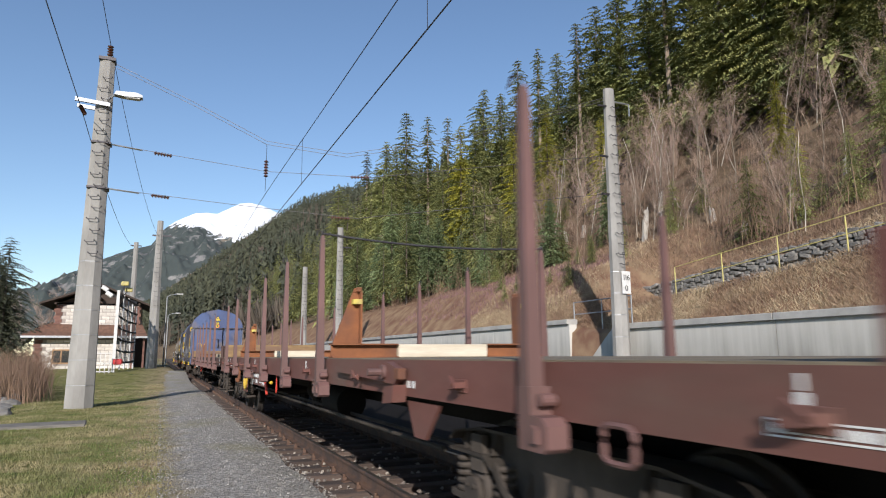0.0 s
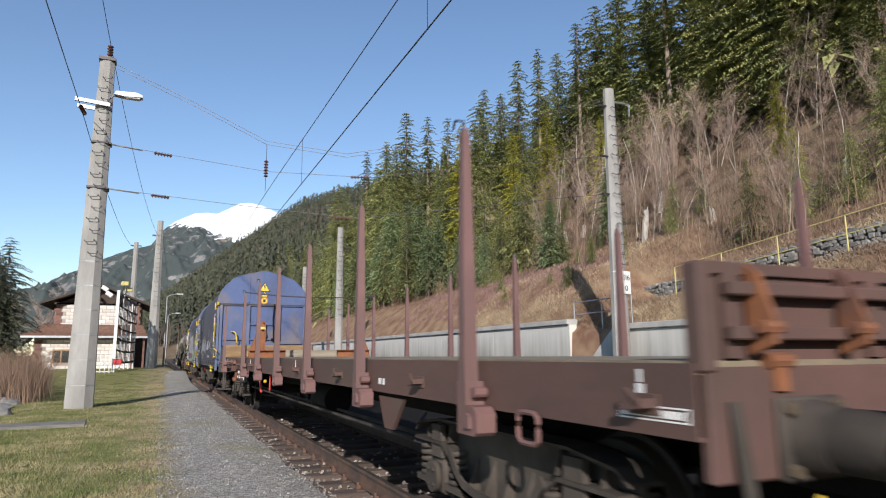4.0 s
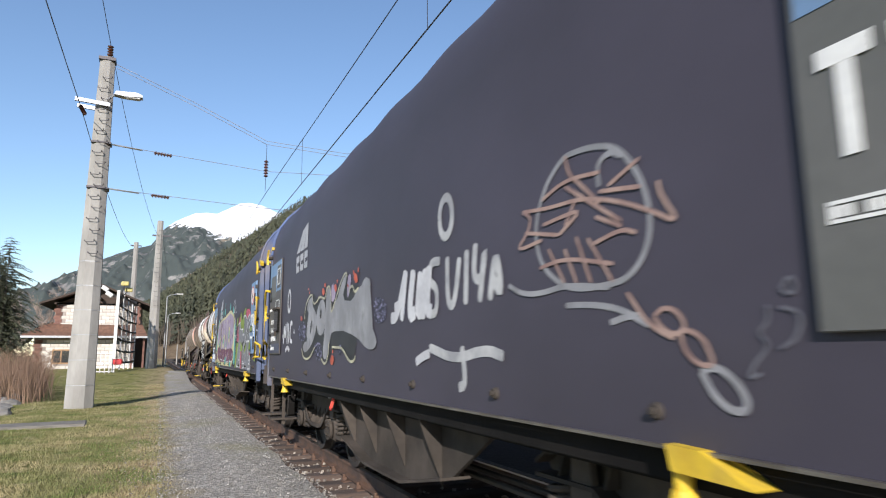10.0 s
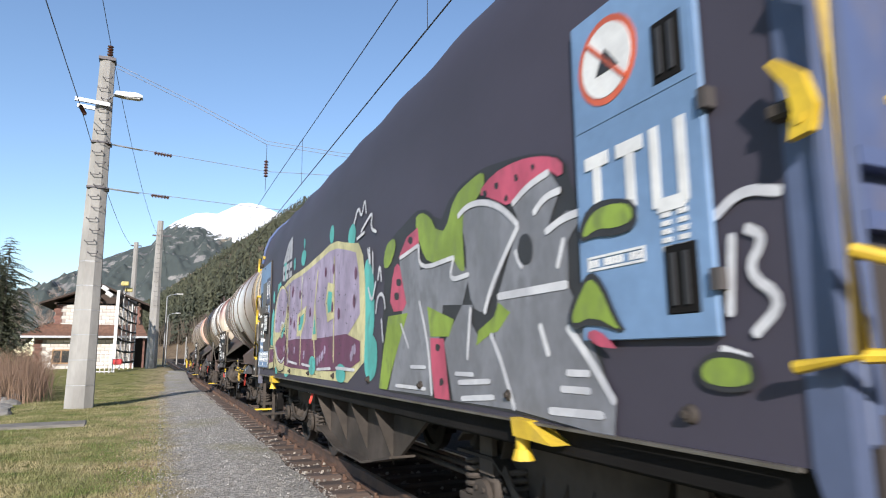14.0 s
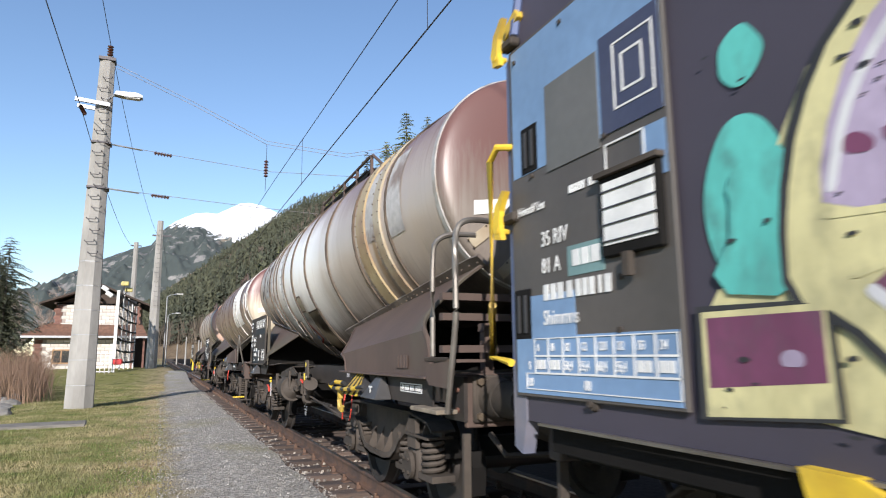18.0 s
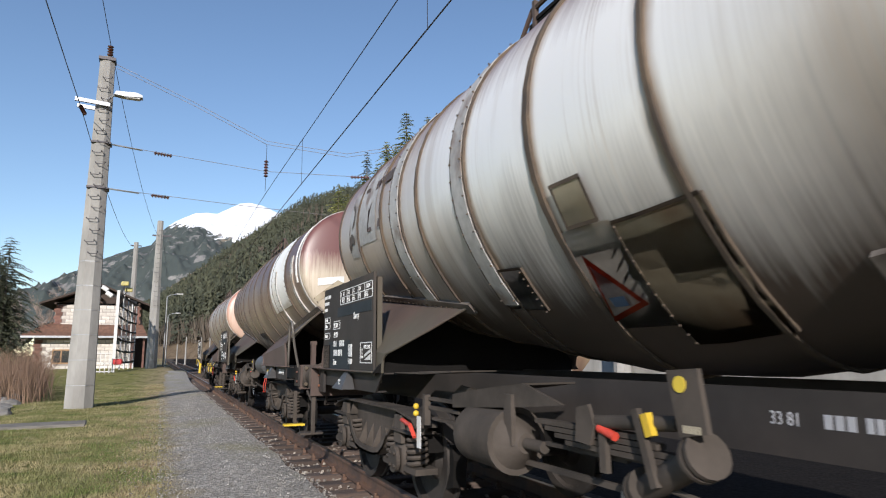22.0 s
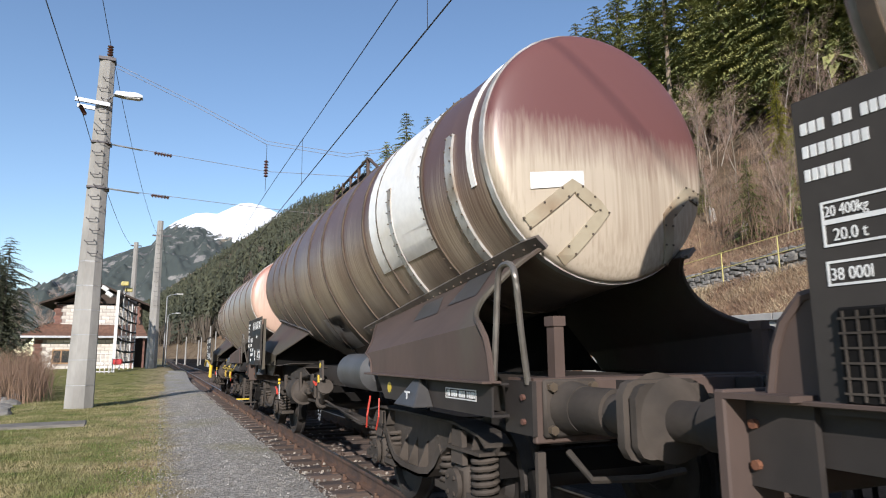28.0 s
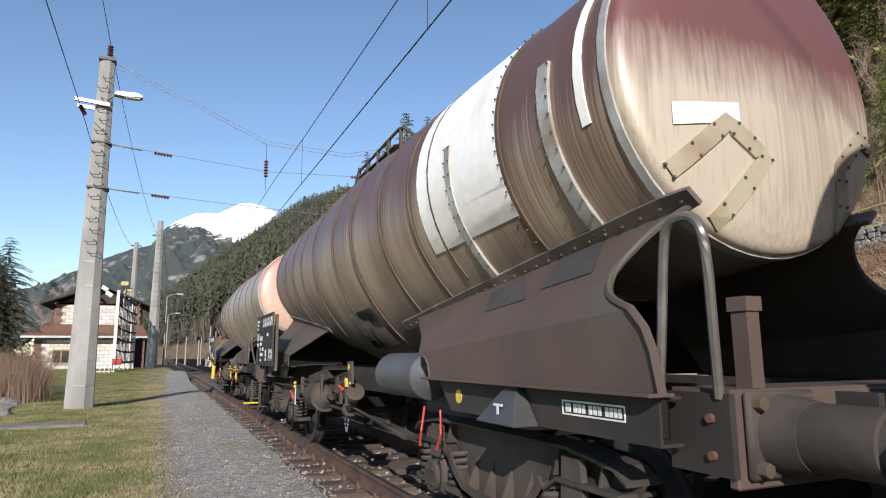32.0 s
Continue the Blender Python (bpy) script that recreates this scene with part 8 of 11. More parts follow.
def hood_one():
    w = hood_wagon(40.1, "hood wagon with dark grey tarpaulin and silver graffiti, blue end")
    lead_panel(w, "panel_grey", "panel_blue")
    rear_panel(w, "panel_blue", "panel_brown", False)
    end_warnings(w)
    ye = -5.35
    # light tag on the end panel
    bm = nb()
    for cx_, cz_, r1, r2, turns in ((-1.16, 1.52, 0.07, 0.10, 1.6), (-1.14, 1.34, 0.09, 0.07, 1.4), (-0.98, 1.46, 0.06, 0.11, 1.5), (-0.84, 1.42, 0.05, 0.10, 1.7)):
        pts = [(cx_ + r1 * math.sin(q * 0.5) * (1 - 0.02 * q), cz_ + r2 * math.cos(q * 0.5 + 0.6)) for q in range(int(turns * 12.6))]
        tube(bm, [(a, ye + 0.01, b) for a, b in pts], 0.013, n=4)
    part("graffiti", bm, "gr_aqua", w, "pale turquoise spray tag")
    bm = nb()
    box(bm, -0.5, ye - 0.03, 1.6, 0.1, 0.06, 0.09)
    part("tail_lamp", bm, "signal_red", w, "small red reflector")
    # overlapping silver letters with a pale rim, dots, and a broad white tag
    paint_shape(w, [(2.57, 2.02), (2.12, 2.12), (1.84, 1.99), (1.47, 1.99), (1.36, 2.14), (1.22, 2.07), (1.18, 1.86), (0.86, 2.1), (0.65, 2.18), (0.58, 2.14), (0.6, 1.91), (0.48, 2), (0.37, 2.03), (0.17, 2), (0.24, 1.33), (0.45, 1.3), (0.71, 1.43), (1.12, 1.44), (1.3, 1.29), (1.6, 1.33), (1.93, 1.43), (2.49, 1.31), (2.75, 1.46)], "ink_black", 0.8, rounded=1, label="black graffiti ground")
    paint_shape(w, [(1.99, 1.45), (1.92, 1.53), (1.58, 1.5), (1.61, 1.33), (1.83, 1.31)], "gr_speckle", 1, rounded=1)
    paint_shape(w, [(0.95, 1.44), (0.79, 1.49), (0.73, 1.43), (0.82, 1.36)], "gr_speckle", 1, rounded=1)
    paint_shape(w, [(2.97, 1.67), (2.87, 1.8), (2.47, 1.78), (2.48, 1.55), (2.83, 1.56)], "gr_speckle", 1, rounded=1)
    paint_shape(w, [(1.23, 2.1), (1.11, 2.12), (1.01, 1.98), (1.18, 1.9)], "gr_lilac", 1.1, rounded=1, label="pale lilac graffiti bubble")
    paint_shape(w, [(0.59, 2.04), (0.53, 2.15), (0.43, 2.12), (0.48, 1.98), (0.56, 1.9)], "gr_lilac", 1.1, rounded=1, label="pale lilac graffiti bubble")
    paint_shape(w, [(2.31, 2.05), (2.12, 2.07), (2.12, 1.95), (1.93, 1.87), (1.86, 1.74), (1.95, 1.6), (2.15, 1.48), (2.48, 1.4), (2.63, 1.46), (2.57, 1.53), (2.35, 1.55), (2.44, 1.65), (2.31, 1.85), (2.44, 1.95)], "gr_silver", 2, rounded=1, label="silver graffiti letter")
    paint_shape(w, [(1.85, 1.9), (1.68, 2), (1.52, 1.97), (1.43, 1.84), (1.46, 1.69), (1.56, 1.6), (1.72, 1.59), (1.84, 1.65), (1.92, 1.8)], "gr_silver", 2.2, rounded=1, label="silver graffiti letter")
    paint_shape(w, [(1.42, 2.04), (1.34, 2.1), (1.24, 2.05), (1.23, 1.92), (1.24, 1.74), (0.99, 1.89), (0.84, 2.05), (0.66, 2.15), (0.6, 2.14), (0.62, 2.06), (0.77, 1.92), (0.91, 1.83), (0.94, 1.78), (1.1, 1.67), (1.24, 1.51), (1.33, 1.34), (1.48, 1.33), (1.54, 1.41), (1.48, 1.58), (1.44, 1.86)], "gr_silver", 2.4, rounded=1, label="silver graffiti letter")
    paint_shape(w, [(2.19, 1.75), (2.11, 1.8), (2.13, 1.68), (2.22, 1.61)], "ink_black", 3, rounded=1)
    paint_shape(w, [(1.7, 1.88), (1.63, 1.89), (1.63, 1.78), (1.7, 1.78)], "ink_black", 3, rounded=1)
    paint_shape(w, [(2.54, 1.82), (2.52, 1.98), (2.28, 2.09), (2.12, 2.09), (2.07, 1.97), (1.9, 1.97), (1.74, 2.04), (1.51, 1.98), (1.45, 2.01)], "gr_rim", 3.4, closed=False, width=0.024, label="pale yellow graffiti rim")
    paint_shape(w, [(1.45, 2.01), (1.38, 2.11), (1.25, 2.1), (1.19, 1.93), (1.19, 1.79), (0.99, 1.95)], "gr_rim", 3.4, closed=False, width=0.024, label="pale yellow graffiti rim")
    paint_shape(w, [(0.99, 1.95), (0.83, 2.09), (0.66, 2.17), (0.59, 2.16), (0.58, 2.12)], "gr_rim", 3.4, closed=False, width=0.024, label="pale yellow graffiti rim")
    paint_shape(w, [(1.24, 1.51), (1.29, 1.34), (1.42, 1.27), (1.6, 1.34)], "gr_rim", 3.4, closed=False, width=0.024, label="pale yellow graffiti rim")
    paint_shape(w, [(1.12, 1.46), (0.92, 1.45), (0.71, 1.45), (0.45, 1.31), (0.28, 1.32), (0.24, 1.37)], "gr_rim", 3.4, closed=False, width=0.024, label="pale yellow graffiti rim")
    paint_shape(w, [(2.68, 1.46), (2.56, 1.34), (2.22, 1.33), (1.93, 1.47)], "gr_rim", 3.4, closed=False, width=0.024, label="pale yellow graffiti rim")
    paint_shape(w, [(0.49, 1.96), (0.45, 2.01), (0.37, 2.02), (0.3, 1.94), (0.17, 1.98)], "gr_rim", 3.4, closed=False, width=0.024, label="pale yellow graffiti rim")
    paint_shape(w, [(0.2, 2.05), (0.23, 2.03), (0.27, 2.03), (0.32, 2.07), (0.34, 2.11), (0.32, 2.13), (0.26, 2.12), (0.22, 2.09)], "gr_orange", 3.2, rounded=1, label="orange-red paint dot")
    paint_shape(w, [(0.16, 2.13), (0.17, 2.12), (0.19, 2.12), (0.21, 2.13), (0.21, 2.16), (0.2, 2.17), (0.18, 2.17), (0.17, 2.15)], "gr_orange", 3.2, rounded=1, label="orange-red paint dot")
    paint_shape(w, [(0.31, 2.12), (0.32, 2.11), (0.34, 2.11), (0.36, 2.13), (0.36, 2.15), (0.35, 2.16), (0.33, 2.16), (0.32, 2.15)], "gr_orange", 3.2, rounded=1, label="orange-red paint dot")
    paint_shape(w, [(0.97, 2.04), (0.98, 2.02), (1.03, 2.02), (1.06, 2.04), (1.08, 2.08), (1.06, 2.1), (1.02, 2.1), (0.98, 2.08)], "gr_orange", 3.2, rounded=1, label="orange-red paint dot")
    paint_shape(w, [(0.93, 2.11), (0.94, 2.1), (0.95, 2.1), (0.97, 2.11), (0.97, 2.13), (0.97, 2.14), (0.95, 2.14), (0.93, 2.13)], "gr_orange", 3.2, rounded=1, label="orange-red paint dot")
    paint_shape(w, [(1.5, 2.06), (1.52, 2.03), (1.57, 2.03), (1.61, 2.05), (1.63, 2.09), (1.61, 2.11), (1.56, 2.11), (1.52, 2.09)], "gr_orange", 3.2, rounded=1, label="orange-red paint dot")
    paint_shape(w, [(1.45, 2.12), (1.46, 2.11), (1.49, 2.11), (1.52, 2.12), (1.53, 2.15), (1.52, 2.16), (1.49, 2.16), (1.46, 2.15)], "gr_orange", 3.2, rounded=1, label="orange-red paint dot")
    paint_shape(w, [(2.33, 2.17), (2.34, 2.16), (2.36, 2.16), (2.38, 2.17), (2.39, 2.18), (2.38, 2.19), (2.36, 2.19), (2.34, 2.18)], "gr_orange", 3.2, rounded=1, label="orange-red paint dot")
    paint_shape(w, [(2.28, 2.12), (2.28, 2.11), (2.3, 2.11), (2.32, 2.11), (2.33, 2.13), (2.32, 2.14), (2.3, 2.14), (2.28, 2.13)], "gr_orange", 3.2, rounded=1, label="orange-red paint dot")
    paint_shape(w, [(1.03, 1.33), (1.06, 1.29), (1.11, 1.27), (1.16, 1.29), (1.18, 1.32), (1.15, 1.36), (1.1, 1.38), (1.05, 1.36)], "gr_orange", 3.2, rounded=1, label="orange-red paint dot")
    paint_shape(w, [(1.06, 1.41), (1.07, 1.4), (1.09, 1.39), (1.11, 1.4), (1.12, 1.41), (1.11, 1.43), (1.09, 1.43), (1.07, 1.43)], "gr_orange", 3.2, rounded=1, label="orange-red paint dot")
    paint_shape(w, [(2.68, 1.83), (2.7, 1.81), (2.74, 1.81), (2.78, 1.82), (2.8, 1.85), (2.78, 1.87), (2.74, 1.87), (2.7, 1.86)], "gr_orange", 3.2, rounded=1, label="orange-red paint dot")
    paint_shape(w, [(0.52, 2.02), (0.53, 2.01), (0.54, 2.02), (0.56, 2.03), (0.56, 2.04), (0.56, 2.05), (0.54, 2.05), (0.52, 2.04)], "gr_orange", 3.2, rounded=1, label="orange-red paint dot")
    paint_shape(w, [(1.07, 1.91), (0.75, 2), (0.62, 1.87), (0.37, 1.88), (0.19, 1.99), (0.07, 1.94), (-0.15, 2.05), (-0.21, 1.94), (0, 1.83), (0.29, 1.79), (0.13, 1.72), (-0.24, 1.61), (-0.39, 1.49), (-0.32, 1.42), (-0.11, 1.42), (0.22, 1.54), (0.84, 1.63), (1.53, 1.57), (1.43, 1.7), (1.07, 1.81)], "gr_silver", 2.6, rounded=1, label="silver graffiti letter")
    paint_shape(w, [(-0.25, 1.85), (-0.48, 1.84), (-0.63, 1.75), (-0.57, 1.63), (-0.32, 1.63)], "gr_speckle", 1, rounded=1)
    paint_shape(w, [(-0.73, 1.65), (-0.87, 1.65), (-1.06, 1.98)], "gr_white", 2, closed=False, width=0.09, label="broad white spray tag")
    paint_shape(w, [(-1.06, 1.98), (-0.97, 1.62)], "gr_white", 2, closed=False, width=0.08, label="broad white spray tag")
    paint_shape(w, [(-0.81, 1.73), (-1, 1.75)], "gr_white", 2, closed=False, width=0.07, label="broad white spray tag")
    paint_shape(w, [(-1.21, 1.97), (-1.12, 1.63), (-1.25, 1.67)], "gr_white", 2, closed=False, width=0.1, label="broad white spray tag")
    paint_shape(w, [(-1.35, 1.94), (-1.28, 1.64), (-1.39, 1.68)], "gr_white", 2, closed=False, width=0.1, label="broad white spray tag")
    paint_shape(w, [(-1.44, 1.95), (-1.38, 1.61)], "gr_white", 2, closed=False, width=0.1, label="broad white spray tag")
    paint_shape(w, [(-1.51, 1.96), (-1.45, 1.67), (-1.55, 1.65)], "gr_white", 2, closed=False, width=0.1, label="broad white spray tag")
    paint_shape(w, [(-1.26, 1.32), (-1.38, 1.36), (-1.51, 1.38)], "gr_white", 2, closed=False, width=0.06, label="broad white spray tag")
    # white tags
    for pts in (ring_pts(3.66, 2.13, 0.1, 0.15), [(4.02, 1.55), (4.0, 1.84), (3.9, 1.58), (3.86, 1.82)], [(3.78, 1.84), (3.74, 1.54)], [(3.68, 1.82), (3.64, 1.54)], [(3.38, 1.8), (3.52, 1.84), (3.54, 1.58), (3.38, 1.56)], [(3.85, 1.44), (3.7, 1.5), (3.55, 1.44)], [(4.12, 1.64), (4.08, 1.66)], [(3.26, 1.68), (3.22, 1.7)]):
        paint_shape(w, pts, "gr_white", 1, closed=False, width=0.055, label="white spray tag")
    for pts in (ring_pts(-1.78, 2.24, 0.1, 0.13), [(-1.45, 1.66), (-1.62, 1.62), (-1.64, 1.8), (-1.5, 1.85), (-1.52, 1.98), (-1.68, 1.97)], [(-1.8, 1.98), (-1.8, 1.68), (-1.9, 1.66), (-1.98, 1.95)], [(-2.08, 1.98), (-2.06, 1.66)], [(-2.2, 2.0), (-2.16, 1.8), (-2.28, 1.78), (-2.32, 2.0), (-2.24, 1.66)], [(-2.36, 1.66), (-2.44, 1.95), (-2.5, 1.66), (-2.4, 1.78)], [(-1.5, 1.42), (-1.9, 1.34), (-2.3, 1.4), (-2.5, 1.36)], [(-2.0, 1.42), (-2.05, 1.2), (-1.95, 1.18)]):
        paint_shape(w, pts, "gr_tag", 1, closed=False, width=0.06, label="silver-white spray tag")
    paint_shape(w, [(0.27, 1.85), (-0.01, 2.06), (-0.17, 2.02), (-0.13, 1.83), (-0.24, 1.62), (0.09, 1.7)], "gr_silver", 2.8, rounded=1, label="silver graffiti letter")
    # sketched figure with a chain
    for pts in ([(-2.73, 2.07), (-2.81, 2.03), (-2.78, 1.96), (-2.65, 1.88), (-2.9, 1.9)], [(-2.73, 2.07), (-2.96, 2.04), (-3.22, 2.03), (-3.44, 1.97), (-3.63, 1.89), (-3.78, 1.81), (-3.69, 1.93), (-3.68, 1.99)], [(-3.11, 2.25), (-3.13, 2.16), (-3.23, 2.08), (-3.34, 1.98)], [(-2.91, 2.09), (-3.1, 2.14), (-3.35, 2.11)], [(-3.4, 2.04), (-3.59, 2.1)], [(-3.34, 2.03), (-3.59, 1.99)], [(-2.91, 1.97), (-3.09, 1.98), (-3.22, 1.98), (-3.04, 1.9)], [(-2.75, 1.96), (-3.04, 1.9)], [(-2.87, 1.77), (-3.08, 1.79), (-3.41, 1.72)], [(-2.95, 1.85), (-3.07, 1.68)], [(-3.08, 1.83), (-3.16, 1.67)], [(-3.17, 1.87), (-3.26, 1.66)], [(-3.25, 1.85), (-3.4, 1.65)], [(-3.29, 1.82), (-3.47, 1.85), (-3.55, 1.82)], [(-3.18, 2.04), (-3.09, 1.93)], [(-3.31, 1.93), (-3.47, 1.86)], [(-3.1, 2.11), (-3.47, 1.88)], [(-3.48, 1.6), (-3.59, 1.47), (-3.71, 1.42)], [(-3.62, 1.5), (-3.66, 1.53), (-3.72, 1.52), (-3.76, 1.48), (-3.76, 1.45), (-3.71, 1.43), (-3.65, 1.46), (-3.62, 1.5)], [(-3.74, 1.44), (-3.77, 1.45), (-3.84, 1.42), (-3.87, 1.36), (-3.87, 1.33), (-3.82, 1.33), (-3.76, 1.37), (-3.74, 1.44)]):
        paint_shape(w, pts, "gr_rust", 2, closed=False, width=0.018, label="sketched rust-brown spray figure")
    for pts in ([(-3.11, 2.25), (-3.28, 2.24), (-3.46, 2.19), (-3.57, 2.06), (-3.62, 1.94), (-3.63, 1.83), (-3.59, 1.73), (-3.5, 1.66), (-3.4, 1.64), (-3.15, 1.64), (-3.01, 1.69), (-2.89, 1.78), (-2.84, 1.9), (-2.86, 2.03), (-2.94, 2.15), (-3.04, 2.22), (-3.11, 2.25)], [(-2.57, 1.72), (-2.71, 1.66), (-2.89, 1.65), (-3.07, 1.67), (-3.38, 1.63)], [(-3.07, 1.58), (-3.27, 1.57), (-3.44, 1.54), (-3.59, 1.47)], [(-3.37, 1.49), (-3.47, 1.51), (-3.54, 1.51)], [(-3.34, 2.05), (-3.33, 2.15), (-3.42, 2.18), (-3.49, 2.14)], [(-3.82, 1.31), (-3.88, 1.33), (-3.95, 1.29), (-3.99, 1.24), (-3.99, 1.2), (-3.94, 1.19), (-3.87, 1.23), (-3.82, 1.31)]):
        paint_shape(w, pts, "gr_silver", 1, closed=False, width=0.026, label="sketched silver spray figure")
    for pts in ([(-4.14, 1.55), (-4.17, 1.59), (-4.19, 1.55), (-4.17, 1.53), (-4.14, 1.55)], [(-4.09, 1.51), (-4.09, 1.46), (-4.05, 1.43), (-4.09, 1.39), (-4.03, 1.34), (-4.0, 1.29), (-4.05, 1.31)], [(-4.13, 1.5), (-4.2, 1.48), (-4.18, 1.41), (-4.12, 1.38)]):
        paint_shape(w, pts, "gr_faint", 1, closed=False, width=0.012, label="faint grey spray scribble")
    return w


def hood_two():
    w = hood_wagon(52.14, "hood wagon with dark tarpaulin and a colourful graffiti mural")
    lead_panel(w, "panel_blue", "panel_blue")
    rear_panel(w, "panel_blue", "panel_navy", True)
    # lilac and plum lettering on a cream ground
    paint_shape(w, [(4.2, 1.13), (4.22, 1.56), (3.85, 1.6), (3.88, 2.1), (3.4, 2.35), (2.6, 2.47), (1.7, 2.47), (0.8, 2.52), (0.1, 2.58), (-0.5, 2.45), (-0.95, 2.38), (-1.1, 1.9), (-1.05, 1.12), (1.0, 1.12)], "gr_cream", 1, label="cream outlined graffiti ground", rounded=1)
    paint_shape(w, [(3.72, 1.55), (3.78, 2.02), (3.35, 2.28), (2.6, 2.4), (1.7, 2.4), (0.8, 2.45), (0.1, 2.5), (-0.5, 2.38), (-0.85, 2.3), (-0.95, 1.55), (1.0, 1.5)], "gr_lilac", 2, rounded=1, label="lilac graffiti fill")
    paint_shape(w, [(3.72, 1.52), (2.4, 1.6), (1.0, 1.56), (-0.95, 1.58), (-0.95, 1.24), (0.7, 1.2), (2.9, 1.22), (3.6, 1.34)], "gr_plum", 3, rounded=1, label="dark plum graffiti fill")
    paint_shape(w, [(4.12, 1.2), (4.14, 1.5), (3.82, 1.5), (3.8, 1.2)], "gr_plum", 2.5)
    for pts in ([(3.55, 1.3), (3.72, 1.7), (3.5, 2.2), (3.1, 2.32), (2.75, 2.2), (2.62, 1.8), (2.7, 1.45), (3.0, 1.25), (3.4, 1.27)], [(2.62, 1.25), (2.6, 2.36)], [(1.72, 1.25), (1.72, 2.4)], [(0.85, 1.25), (1.0, 1.75), (0.8, 2.35)], [(0.0, 1.3), (0.05, 2.4)]):
        paint_shape(w, pts, "gr_cream", 4, closed=False, width=0.045, rounded=2)
    for pts in ([(3.66, 1.42), (3.78, 1.75), (3.6, 2.15)], [(1.76, 2.05), (1.66, 2.38)], [(2.56, 1.3), (1.9, 1.27)], [(1.6, 1.27), (1.1, 1.25)], [(0.75, 1.22), (0.1, 1.24)], [(3.0, 1.35), (3.3, 1.3)], [(-0.1, 1.25), (-0.8, 1.24)]):
        paint_shape(w, pts, "gr_white", 5, closed=False, width=0.03)
    for k, pts in enumerate(([(3.05, 1.85), (3.15, 1.62), (2.85, 1.7), (2.7, 1.62), (2.8, 1.85), (2.95, 1.95)], [(1.95, 1.9), (1.98, 1.62), (1.7, 1.62), (1.72, 1.76), (1.45, 1.8), (1.4, 1.98)], [(1.05, 1.55), (0.9, 1.98), (0.78, 1.55)], [(0.4, 1.95), (0.3, 2.15), (0.0, 2.1), (0.05, 1.75), (0.3, 1.72)])):
        paint_shape(w, pts, "gr_cream", 4.2, rounded=0)
        cy, cz = sum(p[0] for p in pts) / len(pts), sum(p[1] for p in pts) / len(pts)
        paint_shape(w, [(cy + (a - cy) * 0.55, cz + (b - cz) * 0.55) for a, b in pts], "gr_teal", 5.2, rounded=0, label="teal graffiti accent")
    for k, (a, b, ra, rb) in enumerate(((4.0, 1.85, 0.16, 0.28), (3.98, 2.3, 0.09, 0.1), (3.05, 2.62, 0.14, 0.16), (2.3, 2.62, 0.07, 0.09), (1.7, 2.62, 0.16, 0.1), (1.66, 2.8, 0.05, 0.07), (0.2, 2.66, 0.1, 0.1), (2.7, 1.16, 0.18, 0.08), (1.0, 1.26, 0.2, 0.12), (-0.3, 1.2, 0.2, 0.1), (-1.15, 1.8, 0.2, 0.42), (-1.25, 1.35, 0.2, 0.2), (-0.6, 2.5, 0.14, 0.12))):
        paint_shape(w, blob(a, b, ra, rb, seed=k), "gr_teal", 0.5 if k not in (8, 9) else 4.6, label="teal graffiti bubble")
    rng = random.Random(5)
    for k in range(16):
        a, b = rng.uniform(-0.8, 3.4), rng.uniform(1.75, 2.3)
        paint_shape(w, blob(a, b, 0.045, 0.06, seed=k), "gr_plum", 5.4)
        paint_shape(w, blob(rng.uniform(-0.8, 3.4), rng.uniform(1.28, 1.45), 0.04, 0.05, seed=k + 40), "gr_lilac", 5.4)
    # the round first letter
    paint_shape(w, [(4.17, 1.56), (4.03, 1.78), (4.07, 1.91), (3.94, 1.98), (3.83, 1.96), (3.81, 1.75), (3.82, 1.52)], "gr_teal", 5.5, rounded=1, label="teal graffiti bubble")
    paint_shape(w, [(3.61, 2.31), (3.57, 2.48), (3.46, 2.45), (3.35, 2.49), (3.27, 2.46), (3.27, 2.32), (3.52, 2.35)], "gr_teal", 5.5, rounded=1, label="teal graffiti bubble")
    paint_shape(w, [(3.65, 1.23), (3.4, 1.17), (3.38, 1.12), (3.53, 1.09)], "gr_teal", 5.5, rounded=1, label="teal graffiti bubble")
    paint_shape(w, [(3.89, 1.5), (3.89, 1.76), (3.82, 2.05), (3.67, 2.27), (3.42, 2.41), (3.18, 2.43), (2.95, 2.37), (2.64, 2.24), (2.77, 1.18), (3.15, 1.13), (3.39, 1.15), (3.59, 1.29), (3.74, 1.45)], "ink_black", 5.7, rounded=1)
    paint_shape(w, [(3.87, 1.52), (3.86, 1.76), (3.79, 2.03), (3.65, 2.25), (3.41, 2.38), (3.17, 2.41), (2.95, 2.36), (2.65, 2.23), (2.77, 1.2), (3.15, 1.15), (3.38, 1.17), (3.56, 1.3), (3.71, 1.46)], "gr_cream", 6, rounded=1, label="cream rim of a round graffiti letter")
    paint_shape(w, [(3.75, 1.72), (3.74, 1.91), (3.62, 2.18), (3.42, 2.33), (3.18, 2.37), (2.93, 2.33), (2.7, 2.22), (2.72, 2.05), (2.85, 1.87), (2.91, 1.83), (3.04, 1.85), (3.15, 1.8), (3.2, 1.71)], "gr_lilac", 6.3, rounded=1, label="lilac graffiti fill")
    paint_shape(w, [(3.69, 1.56), (3.21, 1.67), (3.13, 1.62), (3.03, 1.62), (2.94, 1.7), (2.71, 1.66), (2.75, 1.33), (2.97, 1.26), (3.17, 1.26), (3.37, 1.3), (3.55, 1.41)], "gr_plum", 6.3, rounded=1, label="dark plum graffiti fill")
